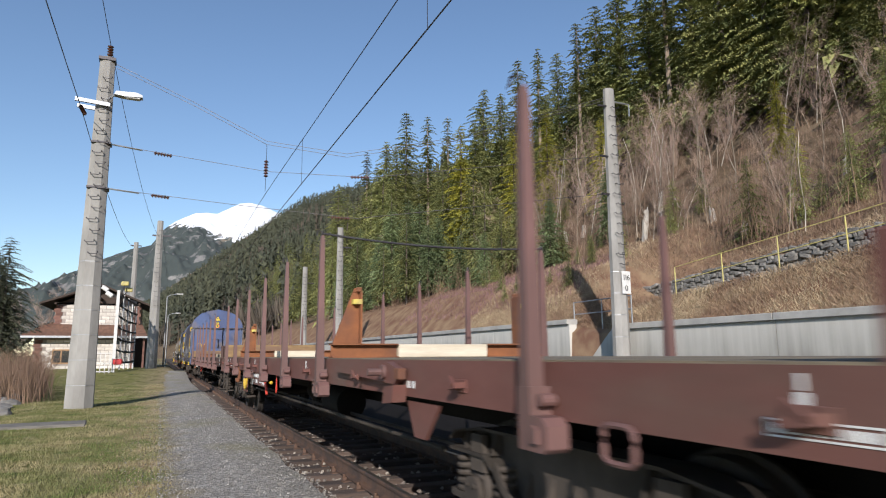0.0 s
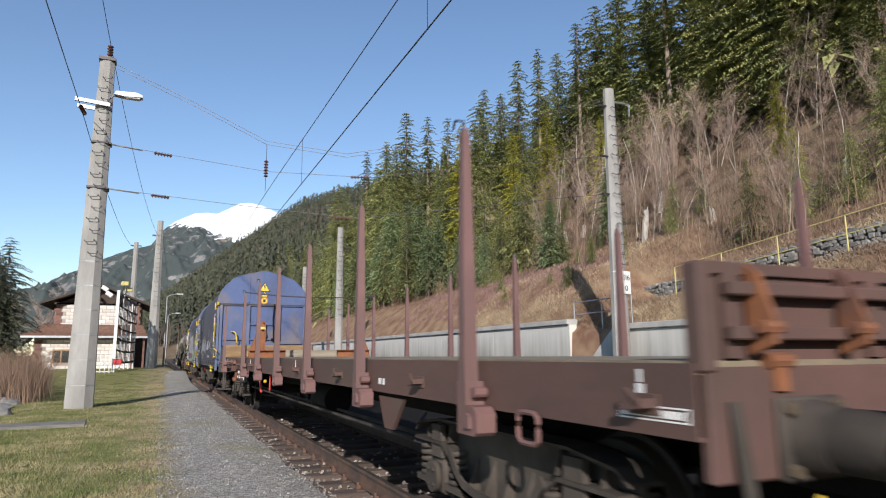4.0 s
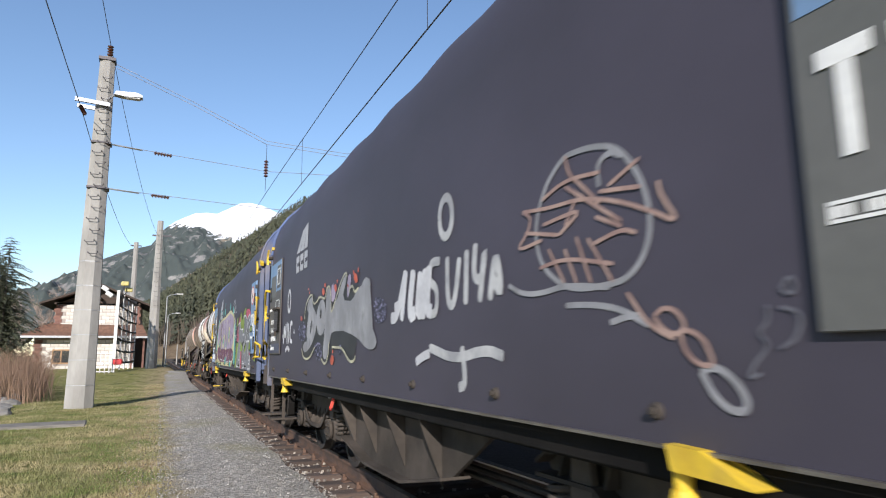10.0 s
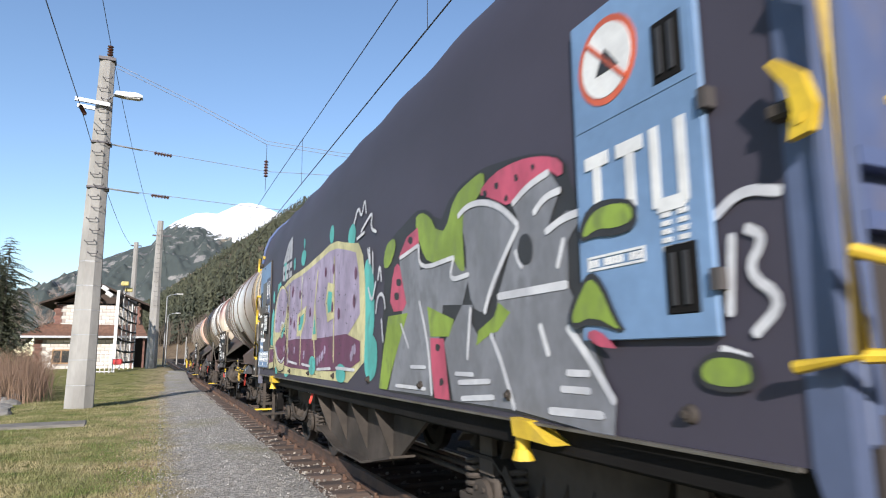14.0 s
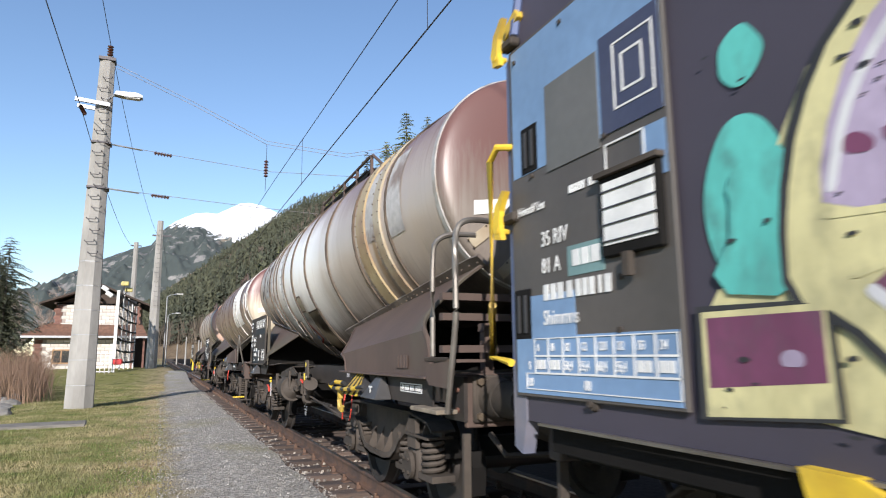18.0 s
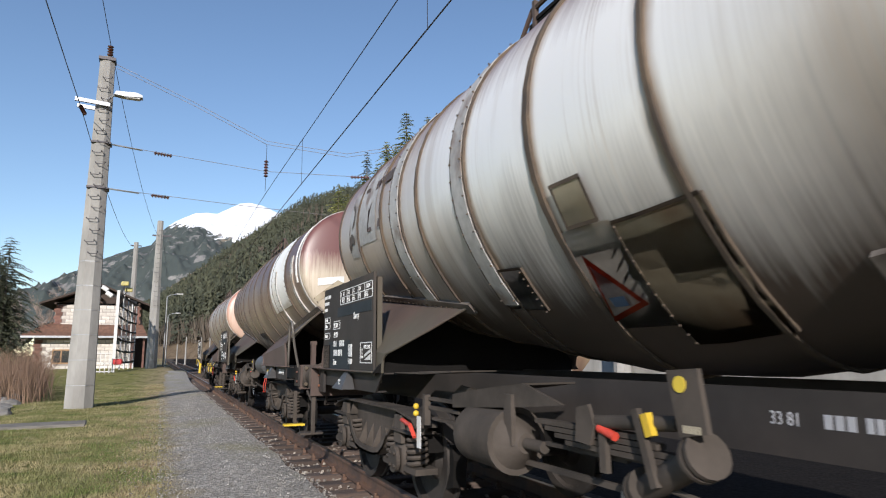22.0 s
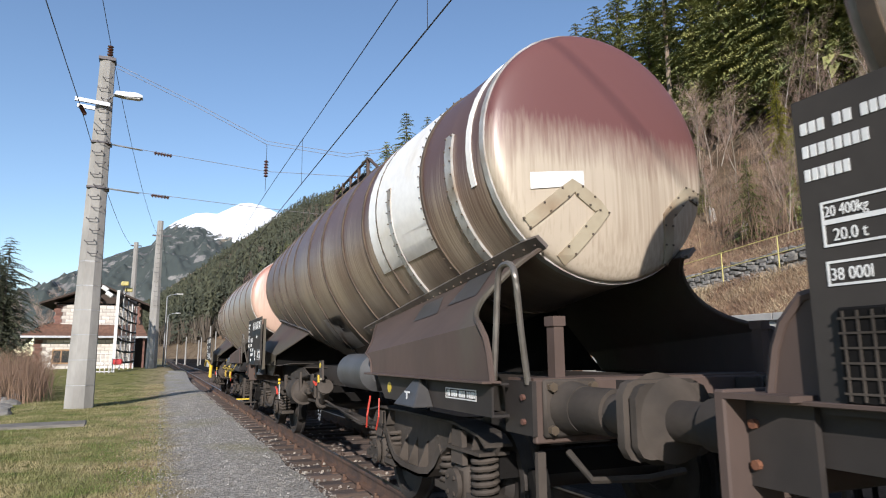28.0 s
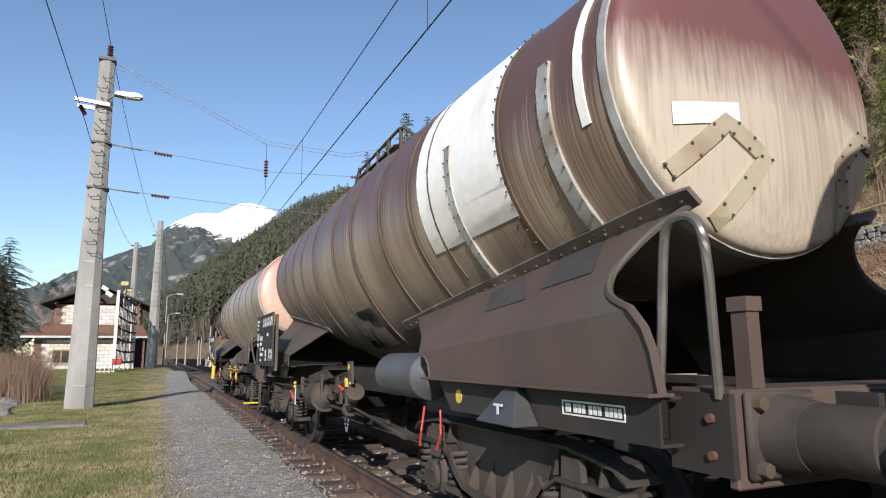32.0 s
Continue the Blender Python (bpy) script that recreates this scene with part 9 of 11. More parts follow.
    paint_shape(w, [(3.12, 1.67), (3.1, 1.74), (3.01, 1.74), (2.98, 1.79), (2.92, 1.76), (2.83, 1.88), (2.8, 1.71), (2.92, 1.71), (2.95, 1.66), (3.02, 1.61), (3.1, 1.62)], "ink_black", 6.5, rounded=0)
    paint_shape(w, [(3.11, 1.67), (3.08, 1.72), (3, 1.72), (2.97, 1.78), (2.92, 1.75), (2.84, 1.86), (2.82, 1.73), (2.92, 1.73), (2.96, 1.67), (3.03, 1.63), (3.09, 1.63)], "gr_teal", 6.8, rounded=0, label="teal graffiti accent")
    paint_shape(w, [(4.22, 1.52), (3.75, 1.51), (3.74, 1.19), (4.23, 1.16)], "ink_black", 5.9, rounded=0)
    paint_shape(w, [(4.2, 1.5), (3.77, 1.5), (3.76, 1.2), (4.2, 1.17)], "gr_cream", 6.1, rounded=0)
    paint_shape(w, [(4.18, 1.48), (3.78, 1.48), (3.78, 1.29), (4.18, 1.26)], "gr_plum", 6.4, rounded=0, label="dark plum graffiti block")
    paint_shape(w, [(3.72, 1.79), (3.65, 2.04), (3.43, 2.28)], "gr_white", 7, closed=False, width=0.03, label="white graffiti highlight")
    paint_shape(w, [(3.65, 1.53), (3.48, 1.38), (3.21, 1.29), (3, 1.29), (2.81, 1.35)], "gr_white", 7, closed=False, width=0.035, label="white graffiti highlight")
    paint_shape(w, [(3.21, 1.77), (3.17, 1.84), (3.07, 1.86), (2.94, 1.83)], "gr_white", 7, closed=False, width=0.03, label="white graffiti highlight")
    paint_shape(w, [(3.69, 1.56), (3.41, 1.63), (3.21, 1.67)], "gr_cream", 7, closed=False, width=0.02)
    paint_shape(w, [(3.75, 1.73), (3.45, 1.71), (3.2, 1.71)], "gr_cream", 7, closed=False, width=0.02)
    paint_shape(w, [(3.45, 1.47), (3.47, 1.45), (3.5, 1.45), (3.52, 1.46), (3.53, 1.48), (3.52, 1.5), (3.49, 1.5), (3.46, 1.49)], "gr_lilac", 7, rounded=1)
    paint_shape(w, [(3.42, 1.43), (3.42, 1.42), (3.44, 1.42), (3.45, 1.42), (3.46, 1.43), (3.45, 1.44), (3.44, 1.45), (3.42, 1.44)], "gr_lilac", 7, rounded=1)
    paint_shape(w, [(2.8, 1.47), (2.82, 1.44), (2.85, 1.42), (2.88, 1.44), (2.89, 1.47), (2.88, 1.5), (2.84, 1.52), (2.81, 1.5)], "gr_lilac", 7, rounded=1)
    paint_shape(w, [(2.94, 1.97), (2.95, 1.95), (2.98, 1.95), (3.01, 1.97), (3.02, 2), (3.01, 2.03), (2.98, 2.03), (2.95, 2.01)], "gr_plum", 7, rounded=1)
    paint_shape(w, [(2.89, 2), (2.9, 2), (2.91, 1.99), (2.92, 2), (2.92, 2.01), (2.91, 2.02), (2.9, 2.02), (2.9, 2.01)], "gr_plum", 7, rounded=1)
    paint_shape(w, [(3.59, 1.89), (3.6, 1.87), (3.63, 1.87), (3.67, 1.88), (3.68, 1.91), (3.66, 1.93), (3.63, 1.93), (3.6, 1.91)], "gr_plum", 7, rounded=1)
    paint_shape(w, [(3.53, 1.89), (3.53, 1.88), (3.55, 1.88), (3.57, 1.89), (3.57, 1.91), (3.57, 1.92), (3.55, 1.92), (3.53, 1.91)], "gr_plum", 7, rounded=1)
    paint_shape(w, [(3.84, 1.35), (3.85, 1.33), (3.88, 1.33), (3.91, 1.33), (3.92, 1.35), (3.91, 1.37), (3.88, 1.38), (3.85, 1.37)], "gr_lilac", 7, rounded=1)
    # flaked-off specks
    bm = nb()
    for k in range(315):
        a, b = rng.gauss(2.9, 0.5) if k % 2 else rng.uniform(-0.8, 3.6), rng.uniform(1.15, 2.4)
        r = rng.uniform(0.003, 0.011)
        vs = [bm.verts.new((-1.5005, a + r * 3.2 * rng.uniform(0.4, 1) * math.cos(q), b + r * rng.uniform(0.5, 1.2) * math.sin(q))) for q in (0, 1.1, 2.2, 3.3, 4.4, 5.4)]
        bm.faces.new(vs)
    part("flaked_paint", bm, "ink_black", w, "flaked paint specks", kind="stuff")
    # grey wild-style letters with white edges, lime and pink
    paint_shape(w, [(-1.45, 1.1), (-1.74, 1.61), (-1.67, 1.76), (-1.55, 2.15), (-1.84, 2.32), (-2.24, 2.32), (-2.25, 2.4), (-2.55, 2.35), (-2.7, 2.19), (-2.92, 2.38), (-3.4, 2.43), (-3.41, 2.36), (-3.62, 2.39), (-3.91, 2.34), (-4.15, 2.25), (-4.2, 2.07), (-4.32, 1.98), (-4.2, 1.87), (-4.16, 1.41), (-4.43, 1.21), (-4.41, 1.05), (-3.63, 1.09), (-2.58, 1.09)], "ink_black", 0.6, rounded=1, label="black graffiti ground")
    paint_shape(w, [(-1.96, 2.1), (-2.37, 2.14), (-2.39, 1.95), (-2.96, 1.96), (-2.88, 1.82), (-3.17, 1.84), (-3.06, 1.66), (-2.78, 1.68), (-2.56, 1.77), (-2.38, 1.74), (-2.6, 1.11), (-1.73, 1.11), (-2.03, 1.61)], "gr_steel", 2, rounded=0, label="steel-grey graffiti letter with white edges")
    paint_shape(w, [(-3.06, 1.66), (-3.2, 1.65), (-3.13, 1.33), (-3.26, 1.43), (-3.42, 1.48), (-3.66, 1.1), (-2.92, 1.1), (-2.79, 1.44)], "gr_steel", 2.2, rounded=0)
    paint_shape(w, [(-3, 2.2), (-3.15, 2.24), (-3.36, 2.22), (-3.57, 2.15), (-3.75, 2.01), (-3.58, 1.85), (-3.43, 1.67), (-3.33, 1.59), (-3.19, 1.64), (-3.13, 1.83), (-3.12, 2.04)], "gr_steel", 2.4, rounded=1, label="steel-grey graffiti letter with white edges")
    paint_shape(w, [(-3.68, 2.12), (-3.84, 2.18), (-4.03, 2.21), (-3.88, 2.05), (-4.11, 2.11), (-3.98, 1.93), (-4.15, 2), (-4.3, 1.97), (-4.2, 1.9), (-4.14, 1.85), (-4.15, 1.69), (-3.5, 1.67), (-3.64, 1.84), (-3.76, 2)], "gr_steel", 2.6, rounded=0, label="steel-grey graffiti letter with white edges")
    paint_shape(w, [(-3.5, 1.66), (-4.15, 1.66), (-4.14, 1.51), (-3.92, 1.51), (-3.98, 1.35), (-4.15, 1.41), (-4.43, 1.18), (-4.41, 1.05), (-3.67, 1.1), (-3.45, 1.48), (-3.63, 1.58)], "gr_steel", 2.8, rounded=0)
    paint_shape(w, [(-3.28, 2.28), (-3.48, 2.35), (-3.74, 2.35), (-3.96, 2.31), (-4.14, 2.24), (-4.13, 2.15), (-4.01, 2.23), (-3.84, 2.2), (-3.66, 2.12), (-3.47, 2.21)], "gr_pink", 3.2, rounded=1, label="pink graffiti accent with dark dots")
    paint_shape(w, [(-1.95, 2.1), (-2.13, 2.23), (-2.35, 2.26), (-2.37, 2.14)], "gr_pink", 3.2, rounded=0)
    paint_shape(w, [(-1.74, 1.7), (-1.83, 2.03), (-1.96, 2.07), (-2.04, 1.9), (-2.15, 1.69)], "gr_pink", 3.2, rounded=1, label="pink graffiti accent with dark dots")
    paint_shape(w, [(-2.57, 1.48), (-2.79, 1.47), (-2.73, 1.34), (-2.87, 1.1), (-2.64, 1.1), (-2.59, 1.28)], "gr_pink", 3.2, rounded=0, label="pink graffiti accent")
    paint_shape(w, [(-2.28, 2.33), (-2.4, 2.36), (-2.58, 2.29), (-2.69, 2.16), (-2.83, 2.15), (-2.97, 2.34), (-3.16, 2.38), (-3.37, 2.4), (-3.37, 2.3), (-3.24, 2.24), (-3.01, 2.2), (-3.12, 1.86), (-3.04, 1.86), (-2.95, 1.95), (-2.54, 1.97), (-2.39, 2.12)], "gr_lime", 3, rounded=1, label="lime green graffiti accent")
    paint_shape(w, [(-1.58, 2.07), (-1.63, 2.24), (-1.84, 2.28), (-1.89, 2.19), (-1.73, 2.05)], "gr_lime", 3, rounded=1, label="lime green graffiti accent")
    paint_shape(w, [(-1.5, 1.11), (-1.6, 1.4), (-1.72, 1.67), (-2.15, 1.67), (-2.03, 1.6), (-1.86, 1.33), (-1.7, 1.11)], "gr_lime", 3, rounded=0)
    paint_shape(w, [(-2.52, 1.69), (-2.95, 1.58), (-2.87, 1.48), (-2.57, 1.49)], "gr_lime", 3.1, rounded=0)
    paint_shape(w, [(-3.24, 1.42), (-3.27, 1.5), (-3.46, 1.57), (-3.51, 1.64), (-3.63, 1.58), (-3.5, 1.49), (-3.42, 1.48)], "gr_lime", 3.1, rounded=0, label="lime green graffiti accent")
    paint_shape(w, [(-3.87, 1.86), (-3.85, 1.81), (-3.79, 1.8), (-3.74, 1.83), (-3.72, 1.89), (-3.75, 1.95), (-3.81, 1.96), (-3.86, 1.92)], "ink_black", 4.2, rounded=1)
    paint_shape(w, [(-3.41, 2.25), (-3.4, 2.24), (-3.38, 2.24), (-3.36, 2.25), (-3.36, 2.27), (-3.36, 2.28), (-3.38, 2.28), (-3.4, 2.27)], "ink_black", 4, rounded=1)
    paint_shape(w, [(-3.54, 2.26), (-3.53, 2.25), (-3.52, 2.25), (-3.5, 2.26), (-3.49, 2.28), (-3.5, 2.29), (-3.52, 2.29), (-3.54, 2.28)], "ink_black", 4, rounded=1)
    paint_shape(w, [(-3.64, 2.17), (-3.63, 2.16), (-3.62, 2.16), (-3.6, 2.17), (-3.6, 2.18), (-3.61, 2.19), (-3.62, 2.2), (-3.64, 2.18)], "ink_black", 4, rounded=1)
    paint_shape(w, [(-3.75, 2.25), (-3.74, 2.24), (-3.73, 2.24), (-3.71, 2.25), (-3.71, 2.27), (-3.71, 2.28), (-3.73, 2.28), (-3.74, 2.27)], "ink_black", 4, rounded=1)
    paint_shape(w, [(-3.91, 2.27), (-3.9, 2.26), (-3.89, 2.25), (-3.88, 2.26), (-3.87, 2.28), (-3.88, 2.29), (-3.89, 2.29), (-3.9, 2.28)], "ink_black", 4, rounded=1)
    paint_shape(w, [(-1.97, 1.8), (-1.96, 1.78), (-1.91, 1.78), (-1.87, 1.79), (-1.86, 1.82), (-1.87, 1.84), (-1.92, 1.84), (-1.96, 1.83)], "ink_black", 4, rounded=1)
    paint_shape(w, [(-2.02, 1.9), (-2, 1.88), (-1.96, 1.88), (-1.92, 1.89), (-1.9, 1.92), (-1.92, 1.94), (-1.96, 1.94), (-2, 1.93)], "ink_black", 4, rounded=1)
    paint_shape(w, [(-2.25, 2.18), (-2.24, 2.16), (-2.2, 2.16), (-2.17, 2.18), (-2.15, 2.2), (-2.17, 2.22), (-2.2, 2.22), (-2.24, 2.21)], "ink_black", 4, rounded=1)
    paint_shape(w, [(-2.74, 1.42), (-2.73, 1.4), (-2.7, 1.39), (-2.67, 1.4), (-2.66, 1.42), (-2.67, 1.44), (-2.7, 1.44), (-2.73, 1.43)], "ink_black", 4, rounded=1)
    paint_shape(w, [(-2.79, 1.2), (-2.78, 1.19), (-2.75, 1.18), (-2.73, 1.18), (-2.72, 1.2), (-2.73, 1.22), (-2.76, 1.23), (-2.78, 1.22)], "ink_black", 4, rounded=1)
    paint_shape(w, [(-1.98, 2.09), (-2.37, 2.13)], "gr_white", 4.6, closed=False, width=0.03, label="white graffiti highlight")
    paint_shape(w, [(-2.37, 2.13), (-2.39, 1.95), (-2.96, 1.96)], "gr_white", 4.6, closed=False, width=0.03, label="white graffiti highlight")
    paint_shape(w, [(-2.96, 1.96), (-2.88, 1.82), (-3.17, 1.83)], "gr_white", 4.6, closed=False, width=0.03, label="white graffiti highlight")
    paint_shape(w, [(-3.02, 2.2), (-3.15, 2.24), (-3.36, 2.22), (-3.57, 2.14), (-3.74, 2.01)], "gr_white", 4.6, closed=False, width=0.035, label="white graffiti highlight")
    paint_shape(w, [(-3.74, 2.01), (-3.58, 1.87), (-3.43, 1.72), (-3.35, 1.59)], "gr_white", 4.6, closed=False, width=0.035, label="white graffiti highlight")
    paint_shape(w, [(-3.5, 1.67), (-3.87, 1.67), (-4.15, 1.67)], "gr_white", 4.6, closed=False, width=0.04, label="white graffiti highlight")
    paint_shape(w, [(-3.68, 2.13), (-3.84, 2.19), (-4.03, 2.21)], "gr_white", 4.6, closed=False, width=0.035, label="white graffiti highlight")
    paint_shape(w, [(-3.88, 2.04), (-3.99, 2.1), (-4.12, 2.1)], "gr_white", 4.6, closed=False, width=0.035, label="white graffiti highlight")
    paint_shape(w, [(-3.98, 1.93), (-4.13, 1.97), (-4.29, 1.97)], "gr_white", 4.6, closed=False, width=0.035, label="white graffiti highlight")
    paint_shape(w, [(-3.18, 1.64), (-3.13, 1.34)], "gr_white", 4.6, closed=False, width=0.03, label="white graffiti highlight")
    paint_shape(w, [(-3.42, 1.48), (-3.53, 1.34), (-3.66, 1.1)], "gr_white", 4.6, closed=False, width=0.035, label="white graffiti highlight")
    paint_shape(w, [(-2.38, 1.74), (-2.54, 1.45), (-2.6, 1.11)], "gr_white", 4.6, closed=False, width=0.03, label="white graffiti highlight")
    paint_shape(w, [(-2.01, 1.6), (-2.18, 1.42)], "gr_white", 4.6, closed=False, width=0.025, label="white graffiti highlight")
    paint_shape(w, [(-3.91, 1.51), (-3.98, 1.36)], "gr_white", 4.6, closed=False, width=0.035, label="white graffiti highlight")
    paint_shape(w, [(-4.07, 1.75), (-4.13, 1.88)], "gr_white", 4.6, closed=False, width=0.03, label="white graffiti highlight")
    paint_shape(w, [(-4.13, 1.49), (-4.28, 1.35), (-4.43, 1.18)], "gr_white", 4.6, closed=False, width=0.04, label="white graffiti highlight")
    paint_shape(w, [(-2.21, 1.29), (-2.5, 1.29)], "gr_white", 4.6, closed=False, width=0.025, label="white graffiti highlight")
    paint_shape(w, [(-1.9, 1.15), (-2.5, 1.15)], "gr_white", 4.6, closed=False, width=0.025, label="white graffiti highlight")
    paint_shape(w, [(-2.96, 1.26), (-3.21, 1.26)], "gr_white", 4.6, closed=False, width=0.025, label="white graffiti highlight")
    paint_shape(w, [(-3, 1.21), (-3.41, 1.23)], "gr_white", 4.6, closed=False, width=0.03, label="white graffiti highlight")
    paint_shape(w, [(-3.04, 1.12), (-3.45, 1.15)], "gr_white", 4.6, closed=False, width=0.03, label="white graffiti highlight")
    paint_shape(w, [(-4.11, 1.29), (-4.28, 1.29)], "gr_white", 4.6, closed=False, width=0.03, label="white graffiti highlight")
    paint_shape(w, [(-4.06, 1.22), (-4.28, 1.22)], "gr_white", 4.6, closed=False, width=0.03, label="white graffiti highlight")
    paint_shape(w, [(-3.96, 1.12), (-4.36, 1.13)], "gr_white", 4.6, closed=False, width=0.035, label="white graffiti highlight")
    paint_shape(w, [(-3.7, 1.89), (-3.73, 1.82), (-3.77, 1.79)], "gr_white", 4.6, closed=False, width=0.025, label="white graffiti highlight")
    paint_shape(w, [(-1.45, 1.98), (-1.5, 2.12), (-1.55, 1.96)], "gr_white", 4.6, closed=False, width=0.03, label="small white spray tag")
    paint_shape(w, [(-1.4, 1.71), (-1.45, 1.86), (-1.6, 1.86), (-1.65, 1.73)], "gr_white", 4.6, closed=False, width=0.03, label="small white spray tag")
    paint_shape(w, [(-1.55, 1.66), (-1.6, 1.47)], "gr_white", 4.6, closed=False, width=0.03, label="small white spray tag")
    paint_shape(w, [(-0.93, 2.48), (-1.12, 2.55), (-1.29, 2.6), (-1.23, 2.46), (-1.4, 2.4)], "gr_white", 4.6, closed=False, width=0.03, label="small white spray tag")
    paint_shape(w, [(-0.8, 2.44), (-1.05, 2.46)], "gr_white", 4.6, closed=False, width=0.03, label="small white spray tag")
    paint_shape(w, [(-4.2, 1.53), (-4.26, 1.61), (-4.33, 1.68), (-4.4, 1.63), (-4.47, 1.5), (-4.52, 1.45), (-4.35, 1.52), (-4.21, 1.49)], "gr_lime", 15, rounded=1, label="lime green graffiti over the panel")
    paint_shape(w, [(-4.29, 1.84), (-4.33, 1.91), (-4.4, 1.95), (-4.52, 1.95), (-4.61, 1.92), (-4.61, 1.86), (-4.51, 1.85), (-4.4, 1.87)], "gr_lime", 15, rounded=1, label="lime green graffiti over the panel")
    paint_shape(w, [(-4.17, 1.54), (-4.23, 1.63), (-4.34, 1.71), (-4.42, 1.65), (-4.49, 1.51), (-4.55, 1.44), (-4.34, 1.49), (-4.2, 1.47)], "ink_black", 14, rounded=1)
    paint_shape(w, [(-4.26, 1.83), (-4.3, 1.94), (-4.39, 1.98), (-4.52, 1.97), (-4.64, 1.93), (-4.63, 1.83), (-4.5, 1.82), (-4.38, 1.84)], "ink_black", 14, rounded=1)
    paint_shape(w, [(-4.29, 1.45), (-4.37, 1.47), (-4.49, 1.39), (-4.45, 1.39), (-4.36, 1.4)], "gr_pink", 15.5, rounded=1, label="pink graffiti over the panel")
    paint_shape(w, [(-4.96, 1.80), (-5.08, 1.87), (-5.22, 1.83)], "gr_white", 2, closed=False, width=0.035, label="white spray tag beside the corner")
    paint_shape(w, [(-5.03, 1.74), (-5.0, 1.48)], "gr_white", 2, closed=False, width=0.035, label="white spray tag beside the corner")
    paint_shape(w, [(-5.08, 1.75), (-5.15, 1.71), (-5.07, 1.61), (-5.2, 1.52), (-5.08, 1.42)], "gr_white", 2, closed=False, width=0.035, label="white spray tag beside the corner")
    paint_shape(w, [(-4.95, 1.38), (-5.06, 1.35)], "gr_white", 2, closed=False, width=0.035, label="white spray tag beside the corner")
    paint_shape(w, blob(-4.97, 1.31, 0.13, 0.07, seed=9), "ink_black", 3.2)
    paint_shape(w, blob(-4.97, 1.31, 0.105, 0.05, seed=9), "gr_lime", 4.2, label="lime green graffiti accent")
    for pts in ([(-1.15, 2.3), (-1.25, 2.1), (-1.2, 2.3)], [(-1.3, 2.25), (-1.32, 2.05)], [(-1.18, 1.95), (-1.3, 1.8), (-1.4, 1.98)], [(-0.7, 2.6), (-0.85, 2.75), (-0.95, 2.6), (-1.05, 2.78), (-1.1, 2.62)]):
        paint_shape(w, pts, "gr_white", 5, closed=False, width=0.03, label="white spray tag")
    return w


hood_one()
hood_two()


# ---- slurry tank wagons ----
def tank_axis(y):
    """Centre height and radius of the tank along the wagon: both halves fall to the middle."""
    f = min(1.0, max(0.0, abs(y - TANK_MID) - 0.4) / 4.9)
    return 2.73 + 0.193 * f, 1.235 - 0.214 * f


TANK_MID, TANK_END = 0.2, 5.3


def lean(y, dz):
    """The rings stand square to the falling axis, so their tops lean to the middle."""
    u = y - TANK_MID
    return -0.057 * dz * max(-1.0, min(1.0, u / 1.5))


def belly(y, s):
    """The keel of the tank: how far the lowest strip hangs below the circle towards the middle."""
    f = min(1.0, max(0.0, abs(y - TANK_MID) - 0.4) / 4.9)
    return 0.26 * (1 - f) * max(0.0, (-s - 0.5) / 0.5) ** 2


def tank_point(y, a, out=0.0):
    zc, r = tank_axis(y)
    dz = (r + out) * math.sin(a)
    return Vector(((r + out) * math.cos(a), y + lean(y, dz), zc + dz - belly(y, math.sin(a))))


def tank_shell(material):
    bm = nb()
    n = 64
    rings = []
    for y in np.linspace(TANK_MID - TANK_END, TANK_MID + TANK_END, 49):
        rings.append([bm.verts.new(tank_point(y, 2 * math.pi * i / n, 0.004 * noise.noise((y * 2.1, i * 0.35, 1)))) for i in range(n)])
    for a, b in zip(rings, rings[1:]):
        for i in range(n):
            bm.faces.new((a[i], a[(i + 1) % n], b[(i + 1) % n], b[i]))
    return fin("shell", bm, material, smooth=True)


def dish(f):
    """How far the dished end stands out, f of the way from its centre to the rim."""
    return 0.165 * max(0.0, 1 - f * f) ** 0.36


def tank_cap(material, s):
    bm = nb()
    n = 64
    rings = []
    for f in (1.0, 0.995, 0.98, 0.955, 0.92, 0.87, 0.78, 0.64, 0.46, 0.26, 0.08):
        rings.append([bm.verts.new(cap_point(f * 1.021 * math.cos(a), 2.923 + f * 1.021 * math.sin(a), s)) for a in (2 * math.pi * i / n for i in range(n))])
    for a, b in zip(rings, rings[1:]):
        for i in range(n):
            bm.faces.new((a[i], a[(i + 1) % n], b[(i + 1) % n], b[i]))
    bm.faces.new(rings[-1])
    return fin("end_cap", bm, material, smooth=True)


def hoop(y, w, t, a0=0.0, a1=360.0, proud=0.0, n=44):
    """A band round the tank from angle a0 to a1 (degrees; 180 is the near side, 90 the top)."""
    bm = nb()
    rows = []
    k = max(2, int(n * abs(a1 - a0) / 360))
    for i in range(k + 1):
        a = radians(a0 + (a1 - a0) * i / k)
        row = []
        for yy, e in ((y - w / 2, 0.0), (y - w / 2, t), (y + w / 2, t), (y + w / 2, 0.0)):
            row.append(bm.verts.new(tank_point(yy, a, proud + e - 0.002)))
        rows.append(row)
    for a, b in zip(rows, rows[1:]):
        for i in range(3):
            bm.faces.new((a[i], a[i + 1], b[i + 1], b[i]))
    for r_ in (rows[0], rows[-1]):
        bm.faces.new(r_)
    return bm


def on_tank(y, deg, out=0.0):
    return tank_point(y, radians(deg), out)


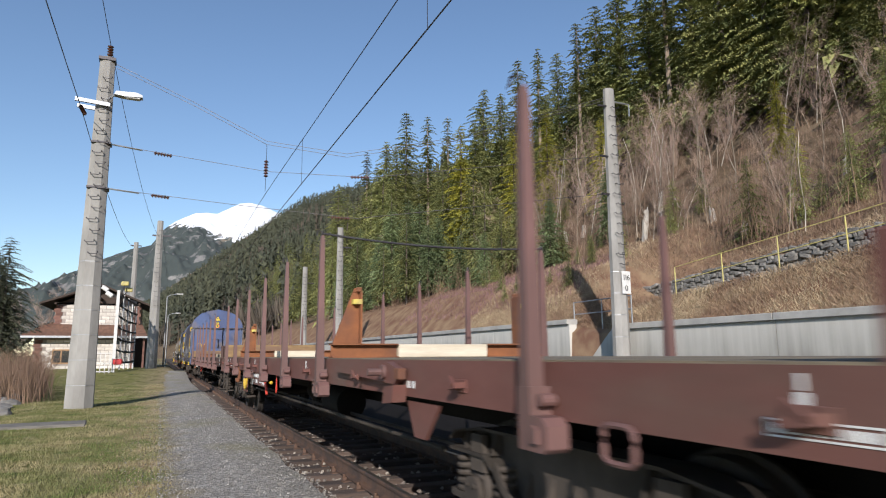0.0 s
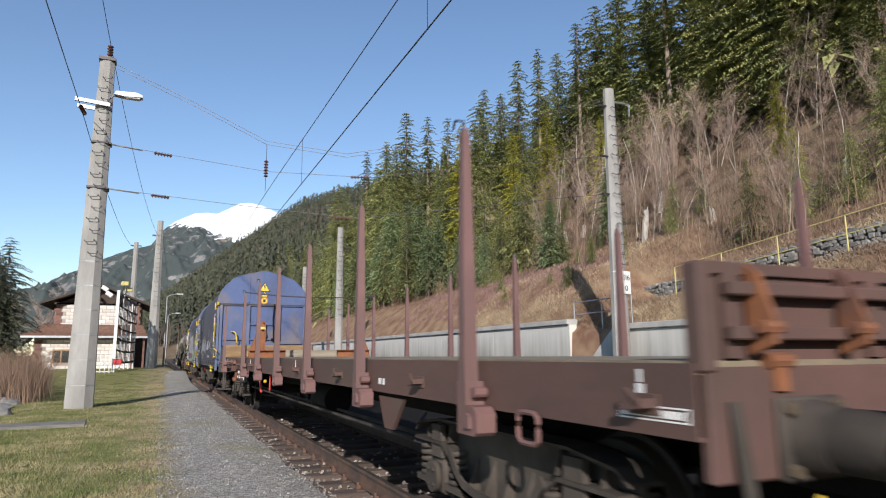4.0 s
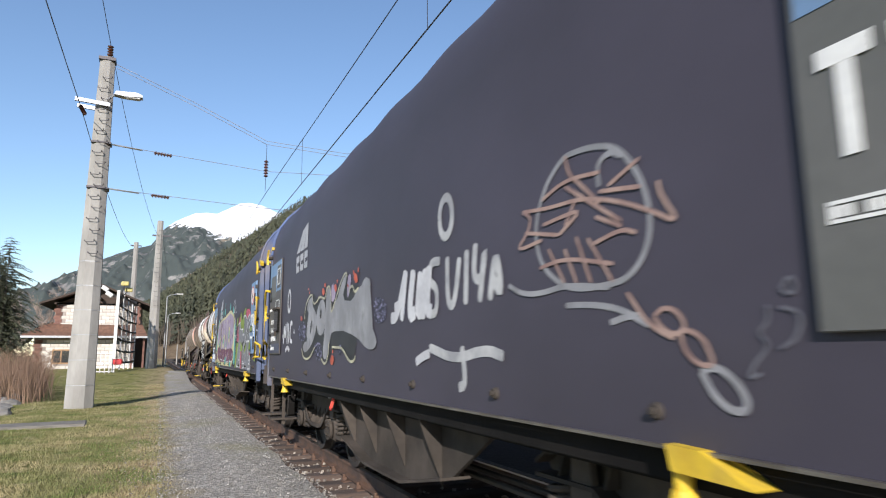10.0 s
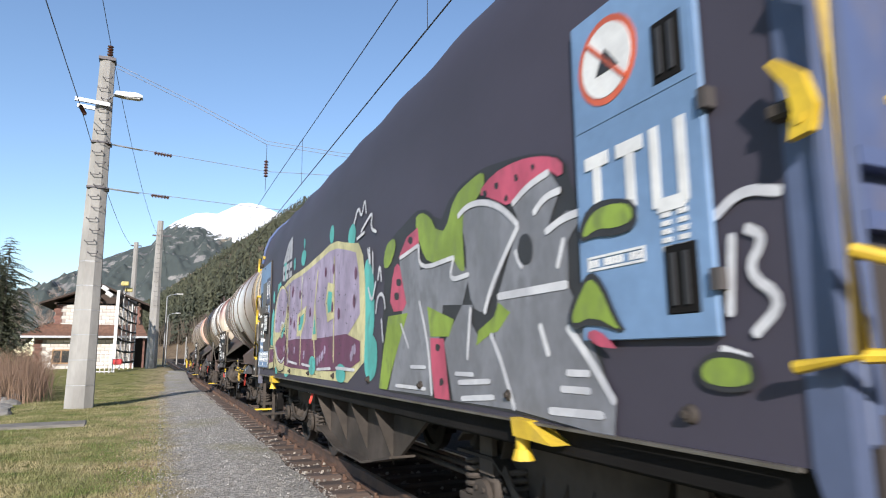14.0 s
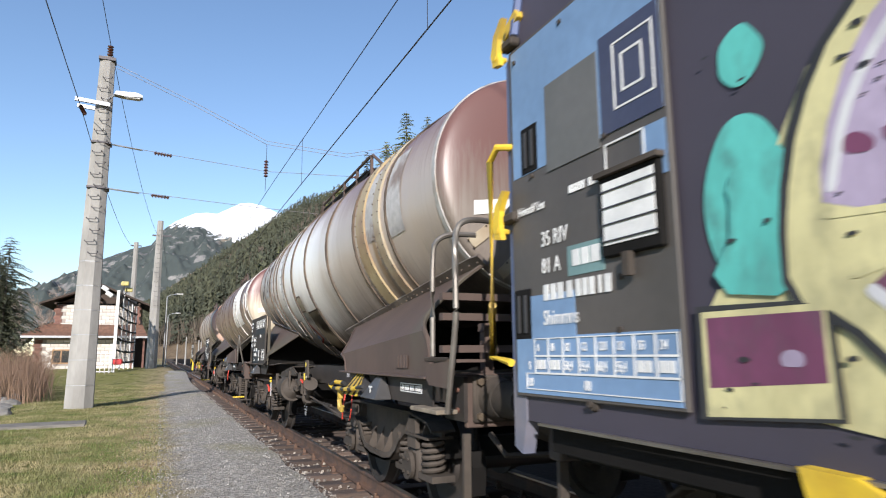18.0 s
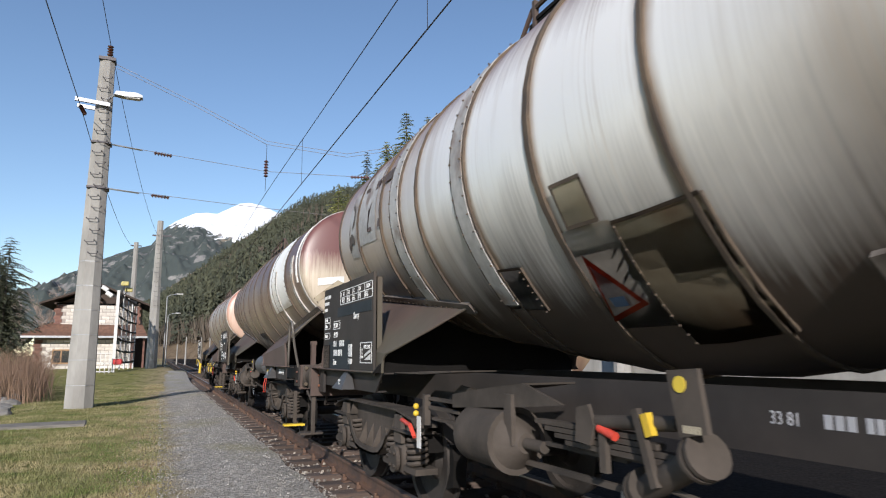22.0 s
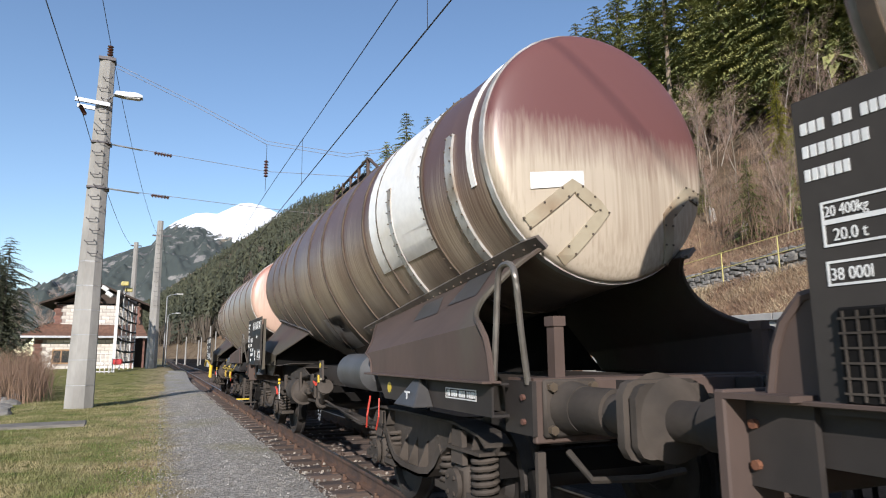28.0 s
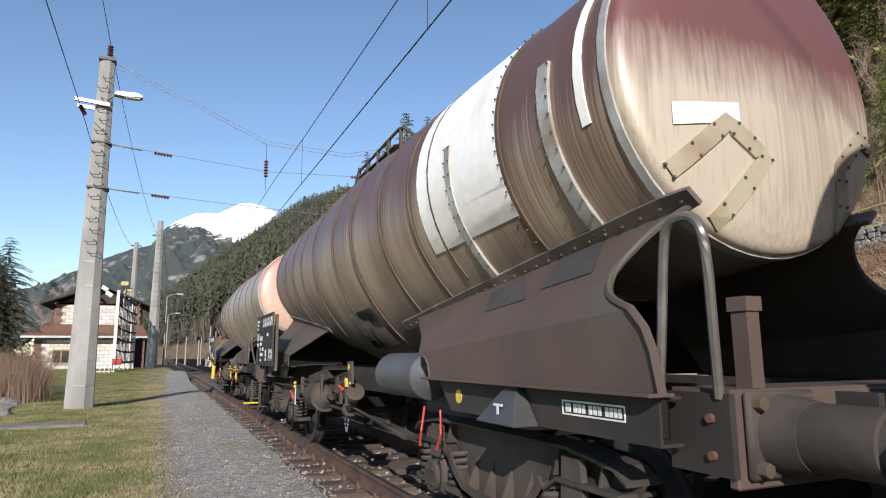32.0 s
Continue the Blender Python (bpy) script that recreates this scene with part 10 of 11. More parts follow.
def tank_patch(parent, y0, y1, d0, d1, out, material, name="cladding_patch", label="", ky=3, kd=8):
    """A sheet that follows the tank between two places along it and two angles."""
    bm = nb()
    rows = []
    for i in range(ky + 1):
        y = y0 + (y1 - y0) * i / ky
        rows.append([bm.verts.new(on_tank(y, d0 + (d1 - d0) * j / kd, out)) for j in range(kd + 1)])
    for a, b in zip(rows, rows[1:]):
        for j in range(kd):
            bm.faces.new((a[j], a[j + 1], b[j + 1], b[j]))
    bmesh.ops.solidify(bm, geom=bm.faces[:], thickness=0.004)
    return part(name, bm, material, parent, label, smooth=True)


def cap_point(x, z, s, out=0.0):
    zc, r = tank_axis(TANK_MID + s * TANK_END)
    f = min(1.0, math.hypot(x, z - zc) / r)
    return (x, TANK_MID + s * (TANK_END + dish(f) + out) + lean(s * 5.0, z - zc), z)


def cap_strip(parent, pts, w, s, material, name, label="", bolts=True, width_dir=None):
    """A riveted strip over the domed end, through points given as x, z."""
    bm = nb()
    pts = [Vector(p) for p in pts]
    fine = []
    for a, b in zip(pts, pts[1:]):
        fine += [a.lerp(b, k / 5) for k in range(5)]
    fine.append(pts[-1])
    prev = None
    for i, p in enumerate(fine):
        d = (fine[min(i + 1, len(fine) - 1)] - fine[max(i - 1, 0)]).normalized()
        nn = Vector((-d.y, d.x)) * w / 2
        row = [bm.verts.new(cap_point(p.x + nn.x * q, p.y + nn.y * q, s, o)) for q, o in ((1, -0.004), (1, 0.016), (-1, 0.016), (-1, -0.004))]
        if prev:
            for k in range(3):
                bm.faces.new((prev[k], prev[k + 1], row[k + 1], row[k]))
        prev = row
    ob = part(name, bm, material, parent, label)
    if bolts:
        bm = nb()
        for i in range(0, len(fine), 2):
            p = fine[i]
            d = (fine[min(i + 1, len(fine) - 1)] - fine[max(i - 1, 0)]).normalized()
            for q in (-0.8, 0.8):
                c = cap_point(p.x - d.y * w / 2 * q, p.y + d.x * w / 2 * q, s, 0.018)
                box(bm, *c, 0.014, 0.012, 0.014)
        part("rivets", bm, "seam", ob, kind="stuff")
    return ob


def rivet_row(parent, y, d0, d1, out=0.02, n=12):
    bm = nb()
    for i in range(n):
        c = on_tank(y, d0 + (d1 - d0) * i / (n - 1), out)
        box(bm, *c, 0.011, 0.011, 0.011)
    return part("rivets", bm, "seam", parent, kind="stuff")


def along(pts, v):
    for (a, b), (c, d) in zip(pts, pts[1:]):
        if v <= c:
            return b + (d - b) * (v - a) / (c - a)
    return pts[-1][1]


CRADLE_END = ((0, 5.27), (0.08, 5.19), (0.16, 5.13), (0.28, 5.08), (0.39, 5.06), (0.5, 5.055), (0.6, 5.075), (0.71, 5.13), (0.8, 5.2), (0.87, 5.28), (0.94, 5.39), (1.0, 5.5), (1.25, 5.58), (1.5, 5.62), (2.0, 5.66))
CRADLE_LEAD = ((0, 1.2), (0.12, 1.62), (0.25, 1.85), (0.44, 2.18), (0.68, 2.62), (0.85, 2.88), (1.0, 3.08), (1.25, 3.2), (1.5, 3.25), (2.0, 3.28))
CRADLE_TRAIL = ((0, 2.06), (0.5, 2.5), (0.85, 2.86), (0.94, 2.96), (1.0, 3.04), (1.3, 3.12), (2.0, 3.14))


def cradle_point(s, v, y, out=0.0):
    """v 0 to 1: the plate that leans in to the tank, from its top to the fold; 1 to 2: upright, down to the foot."""
    wide = 1.29 if s < 0 else 1.12
    zc, r = tank_axis(s * y)
    top = Vector((0.64, 0, zc - math.sqrt(r * r - 0.41)))
    fold = Vector((wide, 0, 1.41 + 0.07 * (y - 3.4)))
    p = top.lerp(fold, v) + Vector((0.68, 0, 0.73)) * out if v <= 1 else fold.lerp(Vector((wide, 0, 1.2)), v - 1) + Vector((out, 0, 0))
    return p.x, s * y + (0.22 if s > 0 else 0.0), p.z


def tank_cradle(w, sx, s):
    """One folded side sheet: leans in to the tank above its fold, upright below it, with swept ends."""
    vs = [0.06 * k for k in range(17)] + [1.0, 1.25, 1.5, 1.75, 2.0]
    lead = CRADLE_LEAD if s < 0 else CRADLE_TRAIL
    def edge(v, u):
        a, b = along(lead, v), along(CRADLE_END, v)
        x, y, z = cradle_point(s, v, a + (b - a) * u)
        return sx * x, y, z
    bm = nb()
    grid = [[bm.verts.new(edge(v, k / 12)) for k in range(13)] for v in vs]
    for a, b in zip(grid, grid[1:]):
        for k in range(12):
            bm.faces.new((a[k], a[k + 1], b[k + 1], b[k]))
    bmesh.ops.recalc_face_normals(bm, faces=bm.faces)
    bmesh.ops.solidify(bm, geom=bm.faces[:], thickness=0.014)
    sheet = part("cradle_plate", bm, "tank_frame", w, "brown folded cradle plate", smooth=True)
    for u, r in ((1.0, 0.02), (0.0, 0.012)):
        bm = nb()
        tube(bm, [edge(v, u) for v in vs], r, n=6)
        part("edge_bead", bm, "tank_frame", sheet, smooth=True)
    # bolted angle between the sheet and the tank, and its row of bolts
    y0, y1 = lead[0][1], CRADLE_END[0][1]
    ys = [y0 - 0.1 + (y1 - y0 + 0.1) * k / 20 for k in range(21)]
    bm = nb()
    rows = []
    for y in ys:
        zc, r = tank_axis(s * y)
        for_row = []
        for x, o in ((0.64, 0.03), (0.72, 0.03), (0.72, 0.0), (0.64, 0.0)):
            a = math.atan2(-math.sqrt(r * r - x * x), x)
            p = tank_point(s * y + (0.22 if s > 0 else 0.0), a, o)
            for_row.append(bm.verts.new((sx * p.x, p.y, p.z)))
        rows.append(for_row)
    for a, b in zip(rows, rows[1:]):
        for k in range(4):
            bm.faces.new((a[k], a[(k + 1) % 4], b[(k + 1) % 4], b[k]))
    bm.faces.new(rows[0])
    bm.faces.new(rows[-1])
    rail = part("cradle_rail", bm, "worn_steel", sheet, "bolted steel angle along the tank")
    bm = nb()
    for k in range(26):
        y = y0 + (y1 - y0) * (k + 0.5) / 26
        zc, r = tank_axis(s * y)
        p = tank_point(s * y + (0.22 if s > 0 else 0.0), math.atan2(-math.sqrt(r * r - 0.4624), 0.68), 0.036)
        box(bm, sx * p.x, p.y, p.z, 0.014, 0.014, 0.014)
    part("bolts", bm, "seam", rail, kind="stuff")
    # flange along the foot
    bm = nb()
    wide = 1.29 if s < 0 else 1.12
    box(bm, sx * (wide + 0.01), s * 4.47 + (0.22 if s > 0 else 0.0), 1.206, 0.13, 2.4, 0.016, bevel=0.003)
    part("foot_flange", bm, "tank_frame", sheet)
    return sheet


def jack_block(sx, x, y, grow=0.0):
    """Steel block on the sill, wide at its foot, with a sloping outer face."""
    bm = nb()
    pts = []
    for z, half, out in ((1.0, 0.22 + grow, 0.16), (1.2, 0.06 + grow, 0.04)):
        for k, xx in ((-1, 0.0), (1, 0.0), (1, out), (-1, out)):
            pts.append(bm.verts.new((sx * (x - 0.01 + xx), y + k * half, z)))
    for q in ((0, 1, 2, 3), (4, 5, 6, 7), (0, 1, 5, 4), (1, 2, 6, 5), (2, 3, 7, 6), (3, 0, 4, 7)):
        bm.faces.new([pts[i] for i in q])
    bmesh.ops.recalc_face_normals(bm, faces=bm.faces)
    bmesh.ops.bevel(bm, geom=bm.edges[:], offset=0.008, segments=1, affect="EDGES")
    return bm


def tank_wagon(y, label, shell, cap, rings, rail_y=-0.45, air_y=-2.4, long_rail=False):
    w = wagon_root("tank_wagon", y, label, group="tank wagons")
    tank = part("tank", tank_shell(shell), "", w, "weathered tank shell that falls to the middle")
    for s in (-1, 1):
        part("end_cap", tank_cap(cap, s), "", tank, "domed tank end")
    for yy, ww, tt, m in rings:
        part("hoop", hoop(yy, ww, tt), m, tank, smooth=True)
    for s in (-1, 1):
        part("end_rim", hoop(TANK_MID + s * (TANK_END - 0.03), 0.06, 0.016), "strap" if s < 0 else "seam", tank, "bright end rim", smooth=True)
    # frame: sills, end sills, headstocks
    for sx in (-1, 1):
        for e, xo in ((-1, 1.27), (1, 1.1)):
            bm = nb()
            ye = 5.62 if e < 0 else 6.0
            prism(bm, [(e * ye, 1.0), (e * ye, 1.2), (e * 3.4, 1.2), (e * 3.62, 1.0)], "x", sx * xo - 0.007, sx * xo + 0.007)
            sill = part("side_sill", bm, "tank_sill", w)
            for y0, z in ((3.62, 1.007), (3.4, 1.193)):
                bm = nb()
                box(bm, sx * (xo - 0.06), e * (ye + y0) / 2, z, 0.106, ye - y0, 0.014)
                part("flange", bm, "tank_sill", sill)
        bm = nb()
        box(bm, sx * 0.5, 0, 1.06, 0.04, 12.0, 0.3)
        part("centre_sill", bm, "tank_sill", w)
        # folded cradle sheets that carry both ends of the tank
        for s in (-1, 1):
            tank_cradle(w, sx, s)
    for s in (-1, 1):
        # saddle walls across the wagon
        bm = nb()
        zc, r = tank_axis(3.3)
        arc = [((r + 0.01) * math.sin(a), zc - (r + 0.01) * math.cos(a)) for a in np.linspace(-0.56, 0.56, 13)]
        prism(bm, [(-1.2, 1.2), (1.2, 1.2)] + [(a, b) for a, b in reversed(arc)], "y", s * 3.42 - 0.02, s * 3.42 + 0.02)
        part("saddle_wall", bm, "dusty_shaded", w)
        bm = nb()
        yh, half, xk = (5.8, 1.1, 1.11) if s < 0 else (5.99, 1.25, 1.13)
        box(bm, 0, s * yh, 1.04, 2 * half, 0.05, 0.36 if s < 0 else 0.4, bevel=0.008)
        box(bm, 0, s * (yh - 0.14), 1.22, 2 * half, 0.3, 0.02)
        part("headstock", bm, "tank_frame", w)
        for sx in (-1, 1):
            bm = nb()
            xc = 1.29 if s < 0 else 1.13
            box(bm, sx * xk, s * (yh - 0.13), 1.06, 0.03, 0.32, 0.31)
            cp = part("corner_plate", bm, "tank_sill", w)
            for dz in (0.06, -0.08):
                bm = nb()
                cyl(bm, (sx * (xk + 0.01), s * (yh - 0.06), 1.06 + dz), (sx * (xk + 0.035), s * (yh - 0.06), 1.06 + dz), 0.018, n=8)
                part("bolt", bm, "rust", cp)
            bm = nb()
            box(bm, sx * 1.2, s * 6.02, 0.6, 0.05, 0.03, 0.5)
            stp = part("shunter_step", bm, "dusty", w)
            bm = nb()
            box(bm, sx * 1.22, s * 6.07, 0.36, 0.3, 0.16, 0.025)
            part("step_tread", bm, "yellow" if s < 0 else "dusty", stp, "worn step tread")
            part("jack_bracket", jack_block(sx, xc, s * 4.52), "jack_grey", w, "dark steel jacking block")
            bm = nb()
            box(bm, sx * 0.88, s * 5.72, 1.38, 0.07, 0.08, 0.38)
            box(bm, sx * 0.88, s * 5.72, 1.57, 0.09, 0.1, 0.06)
            part("end_post", bm, "tank_frame", w)
        arrow = nb()
        box(arrow, -xc - 0.115, s * 4.52, 1.10, 0.004, 0.1, 0.014)
        box(arrow, -xc - 0.118, s * 4.52, 1.07, 0.004, 0.02, 0.05)
        part("jacking_mark", arrow, "ink_white", w)
        end_gear(w, s * (yh + 0.025), s, big=s < 0)
        bogie(w, s * 3.85)
        bm = nb()
        tube(bm, [(-1.02, s * 6.02, 0.84), (-1.0, s * 6.2, 0.72), (-0.7, s * 6.28, 0.72), (-0.45, s * 6.28, 0.74)], 0.02, n=6)
        part("coupler_handle", bm, "dusty", w)
    # revision plate and round mark on the sill
    outline_frame(w, -4.95, -5.42, 1.08, 1.15, -1.2815, 0.008)
    bars(w, -4.98, 1.095, (0.04, 0.1, 0.1, 0.12), 0.04, -1.2815, gap=0.02)
    bm = nb()
    cyl(bm, (-1.276, -3.75, 1.1), (-1.282, -3.75, 1.1), 0.045, n=16)
    part("earth_mark", bm, "warn_yellow", w, "yellow round mark")
    for sx in (-1, 1):
        bm = nb()
        box(bm, sx * 1.0, 0, 0.72, 0.03, 3.0, 0.03)
        part("brake_rod", bm, "dusty", w)
    # drain pipe across the middle, with its flanges and lever
    bm = nb()
    cyl(bm, (-1.1, -0.66, 0.97), (-1.02, -0.18, 0.74), 0.062, n=16)
    for f in (0.0, 0.08, 0.92, 1.0):
        p = Vector((-1.1, -0.66, 0.97)).lerp(Vector((-1.02, -0.18, 0.74)), f)
        d = Vector((0.08, 0.48, -0.23)).normalized() * 0.012
        cyl(bm, p - d, p + d, 0.1, n=16)
    pipe = part("drain_pipe", bm, "dusty", w, smooth=True)
    bm = nb()
    cyl(bm, (-1.02, -0.18, 0.74), (-1.0, -0.08, 0.69), 0.075, 0.06, n=12)
    part("valve_cap", bm, "strap", pipe, "bright valve cap")
    for k in range(9):
        a = k / 8
        bm = nb()
        tube(bm, [(-1.05 + 0.008 * math.cos(q * 1.047) * (k % 2), -0.06 - 0.14 * a + 0.016 * math.cos(q * 1.047) * ((k + 1) % 2), 0.62 - 0.12 * math.sin(a * 3.14) + 0.014 * math.sin(q * 1.047)) for q in range(6)], 0.004, n=4, closed=True)
        part("chain_link", bm, "galv", pipe)
    bm = nb()
    prism(bm, [(-0.53, 1.30), (-0.70, 1.31), (-0.735, 1.06), (-0.585, 1.035)], "x", -1.165, -1.14)
    em = part("earth_bracket", bm, "dusty", w)
    bm = nb()
    cyl(bm, (-1.165, -0.605, 1.245), (-1.17, -0.605, 1.245), 0.034, n=16)
    part("earth_mark", bm, "warn_yellow", em, "yellow round mark")
    bars(em, -0.605, 1.055, (0.1,), 0.03, -1.1665, "cream_sheet")
    bm = nb()
    cyl(bm, (-1.1, -0.1, 0.98), (-1.1, 0.02, 1.01), 0.022, n=10)
    part("valve_end", bm, "signal_red", w, "red valve handle", smooth=True)
    bm = nb()
    for k in range(4):
        box(bm, -1.05, -0.1 + 0.1 * k, 0.9 + 0.03 * k, 0.06, 0.9, 0.025)
    part("linkage", bm, "dusty", w)
    bm = nb()
    box(bm, -1.12, -0.33, 0.96, 0.03, 0.04, 0.34, Euler((radians(-18), 0, 0)).to_matrix())
    lv = part("valve_lever", bm, "dusty", w)
    bm = nb()
    box(bm, -1.123, -0.36, 1.06, 0.034, 0.042, 0.1, Euler((radians(-18), 0, 0)).to_matrix())
    part("lever_grip", bm, "yellow", lv, "yellow lever grip")
    # brake cylinder, air tank, small gear
    bm = nb()
    cyl(bm, (-1.05, 1.45, 0.84), (-1.05, 0.95, 0.84), 0.19, n=24)
    cyl(bm, (-1.05, 0.95, 0.84), (-1.05, 0.92, 0.84), 0.205, n=24)
    cyl(bm, (-1.05, 0.92, 0.84), (-1.05, 0.80, 0.84), 0.17, 0.06, n=24)
    cyl(bm, (-1.05, 0.8, 0.84), (-1.05, 0.6, 0.84), 0.035, n=10)
    part("brake_cylinder", bm, "dusty", w, smooth=True)
    if air_y is not None:
        bm = nb()
        cyl(bm, (-1.08, air_y - 0.45, 1.2), (-1.08, air_y + 0.45, 1.2), 0.19, n=20)
        cyl(bm, (-1.08, air_y - 0.53, 1.2), (-1.08, air_y - 0.45, 1.2), 0.1, 0.19, n=20)
        cyl(bm, (-1.08, air_y + 0.45, 1.2), (-1.08, air_y + 0.53, 1.2), 0.19, 0.1, n=20)
        part("air_tank", bm, "air_grey", w, smooth=True)
    bm = nb()
    tube(bm, [(-1.2, -2.95, 0.98), (-1.24, -2.98, 0.8), (-1.22, -2.9, 0.68)], 0.009)
    part("brake_lever", bm, "signal_red", w, "red brake lever")
    bm = nb()
    tube(bm, [(-1.24, -3.35, 0.98), (-1.26, -3.4, 0.82), (-1.25, -3.3, 0.7)], 0.008)
    part("brake_lever", bm, "signal_red", w, "red brake lever")
    bm = nb()
    for k in range(2):
        bmesh.ops.create_uvsphere(bm, u_segments=10, v_segments=8, radius=0.024, matrix=Matrix.Translation((-1.22, 2.2, 0.97 - 0.055 * k)))
    part("valve_knob", bm, "yellow", w, smooth=True)
    plate("lever_plate", w, 2.16, 2.08, 0.66, 0.9, -1.23, "white_paint", "white and red lever plate")
    bm = nb()
    tube(bm, [(-1.23, 2.5, 0.84), (-1.25, 2.25, 0.82), (-1.25, 2.16, 0.74)], 0.018)
    part("brake_lever", bm, "signal_red", w, "red brake lever")
    # bracket over the brake cylinder: a trough with sloping ends, its carrier bars and the thin shelf behind
    bm = nb()
    prism(bm, [(1.72, 0.99), (1.72, 1.085), (1.2, 1.15), (0.72, 1.2), (0.3, 1.1), (0.72, 1.06)], "x", -1.12, -1.10)
    prism(bm, [(1.72, 1.085), (1.2, 1.15), (0.72, 1.2), (0.72, 1.188), (1.2, 1.138), (1.72, 1.073)], "x", -1.12, -0.74)
    bracket = part("cylinder_bracket", bm, "dusty", w, "dusty steel bracket over the brake cylinder")
    bm = nb()
    box(bm, -1.13, 0.86, 0.98, 0.03, 0.09, 0.3)
    part("hanger_bar", bm, "dusty", bracket)
    for yy, zz, l in ((2.0, 1.02, 0.62), (2.0, 0.95, 0.62), (1.95, 0.87, 0.5)):
        bm = nb()
        box(bm, -1.06, yy, zz, 0.05, l, 0.024)
        part("carrier_bar", bm, "dusty", bracket)
    bm = nb()
    box(bm, -1.09, 2.3, 0.93, 0.05, 0.05, 0.24)
    part("carrier_post", bm, "dusty", bracket)
    bm = nb()
    prism(bm, [(3.05, 1.215), (2.5, 1.222), (2.42, 1.235), (1.78, 1.25), (1.78, 1.24), (2.4, 1.212), (3.05, 1.205)], "x", -1.1, -0.72)
    part("side_shelf", bm, "dusty", w)
    bm = nb()
    prism(bm, [(2.5, 0.98), (2.22, 1.12), (1.7, 1.08), (1.75, 0.97)], "x", -0.82, -0.8)
    part("wedge_plate", bm, "dusty", w)
    # changeover shaft with its red end, and its rods
    bm = nb()
    cyl(bm, (-1.08, 0.12, 1.03), (-1.08, -0.5, 1.075), 0.034, n=14)
    shaft = part("changeover_shaft", bm, "dusty", w, smooth=True)
    bm = nb()
    prism(bm, [(0.2, 0.93), (0.18, 1.1), (0.08, 1.12), (0.04, 1.02), (0.08, 0.92)], "x", -1.12, -1.1)
    part("lug_plate", bm, "dusty", shaft)
    for yy, zz, l in ((-0.1, 0.93, 0.7), (-0.15, 0.88, 0.6), (0.25, 0.865, 0.7)):
        bm = nb()
        box(bm, -1.03, yy, zz, 0.03, l, 0.022)
        part("pull_rod", bm, "dusty", shaft)
    bm = nb()
    box(bm, -1.09, 0.0, 0.9, 0.03, 0.05, 0.2)
    part("hanger_link", bm, "dusty", shaft)
    bm = nb()
    cyl(bm, (-1.06, -0.3, 0.8), (-0.98, -2.0, 0.62), 0.014, n=8)
    part("long_rod", bm, "dusty", shaft, smooth=True)
    bm = nb()
    prism(bm, [(-1.0, 0.68), (-1.95, 0.6), (-2.1, 0.62), (-1.6, 0.66)], "x", -1.0, -0.86)
    part("rod_guide", bm, "dusty", shaft)
    # walkway and roof rail
    bm = nb()
    box(bm, -0.15, (rail_y + 1.5) / 2, 3.99, 0.7, 1.5 - rail_y, 0.05)
    walkway = part("walkway", bm, "dusty_shaded", w)
    for k in range(5):
        bm = nb()
        box(bm, -0.5, rail_y + (1.4 - rail_y) * k / 4, 4.0, 0.04, 0.04, 0.36)
        part("rail_post", bm, "tank_frame", walkway)
    bm = nb()
    pts = [(-0.5, rail_y - 0.62, 3.88), (-0.5, rail_y - 0.5, 3.92), (-0.5, rail_y - 0.08, 4.17), (-0.5, rail_y + 0.08, 4.2), (-0.5, 1.45, 4.12), (-0.5, 1.62, 3.95)]
    if long_rail:
        pts = [(-0.42, -4.95, 3.86), (-0.46, -3.6, 3.92)] + pts
    tube(bm, pts, 0.022, n=6)
    part("roof_rail", bm, "tank_frame", walkway)
    bm = nb()
    box(bm, -0.505, (rail_y + 1.4) / 2 + 0.1, 4.02, 0.012, 1.2 - rail_y, 0.03)
    box(bm, -0.505, (rail_y + 1.4) / 2 + 0.1, 3.94, 0.012, 1.2 - rail_y, 0.03)
    part("toe_rail", bm, "dusty_shaded", walkway)
    bm = nb()
    cyl(bm, (0, -0.3, 3.85), (0, -0.3, 4.12), 0.3, n=18)
    part("manhole", bm, "dusty_shaded", w, smooth=True)
    return w


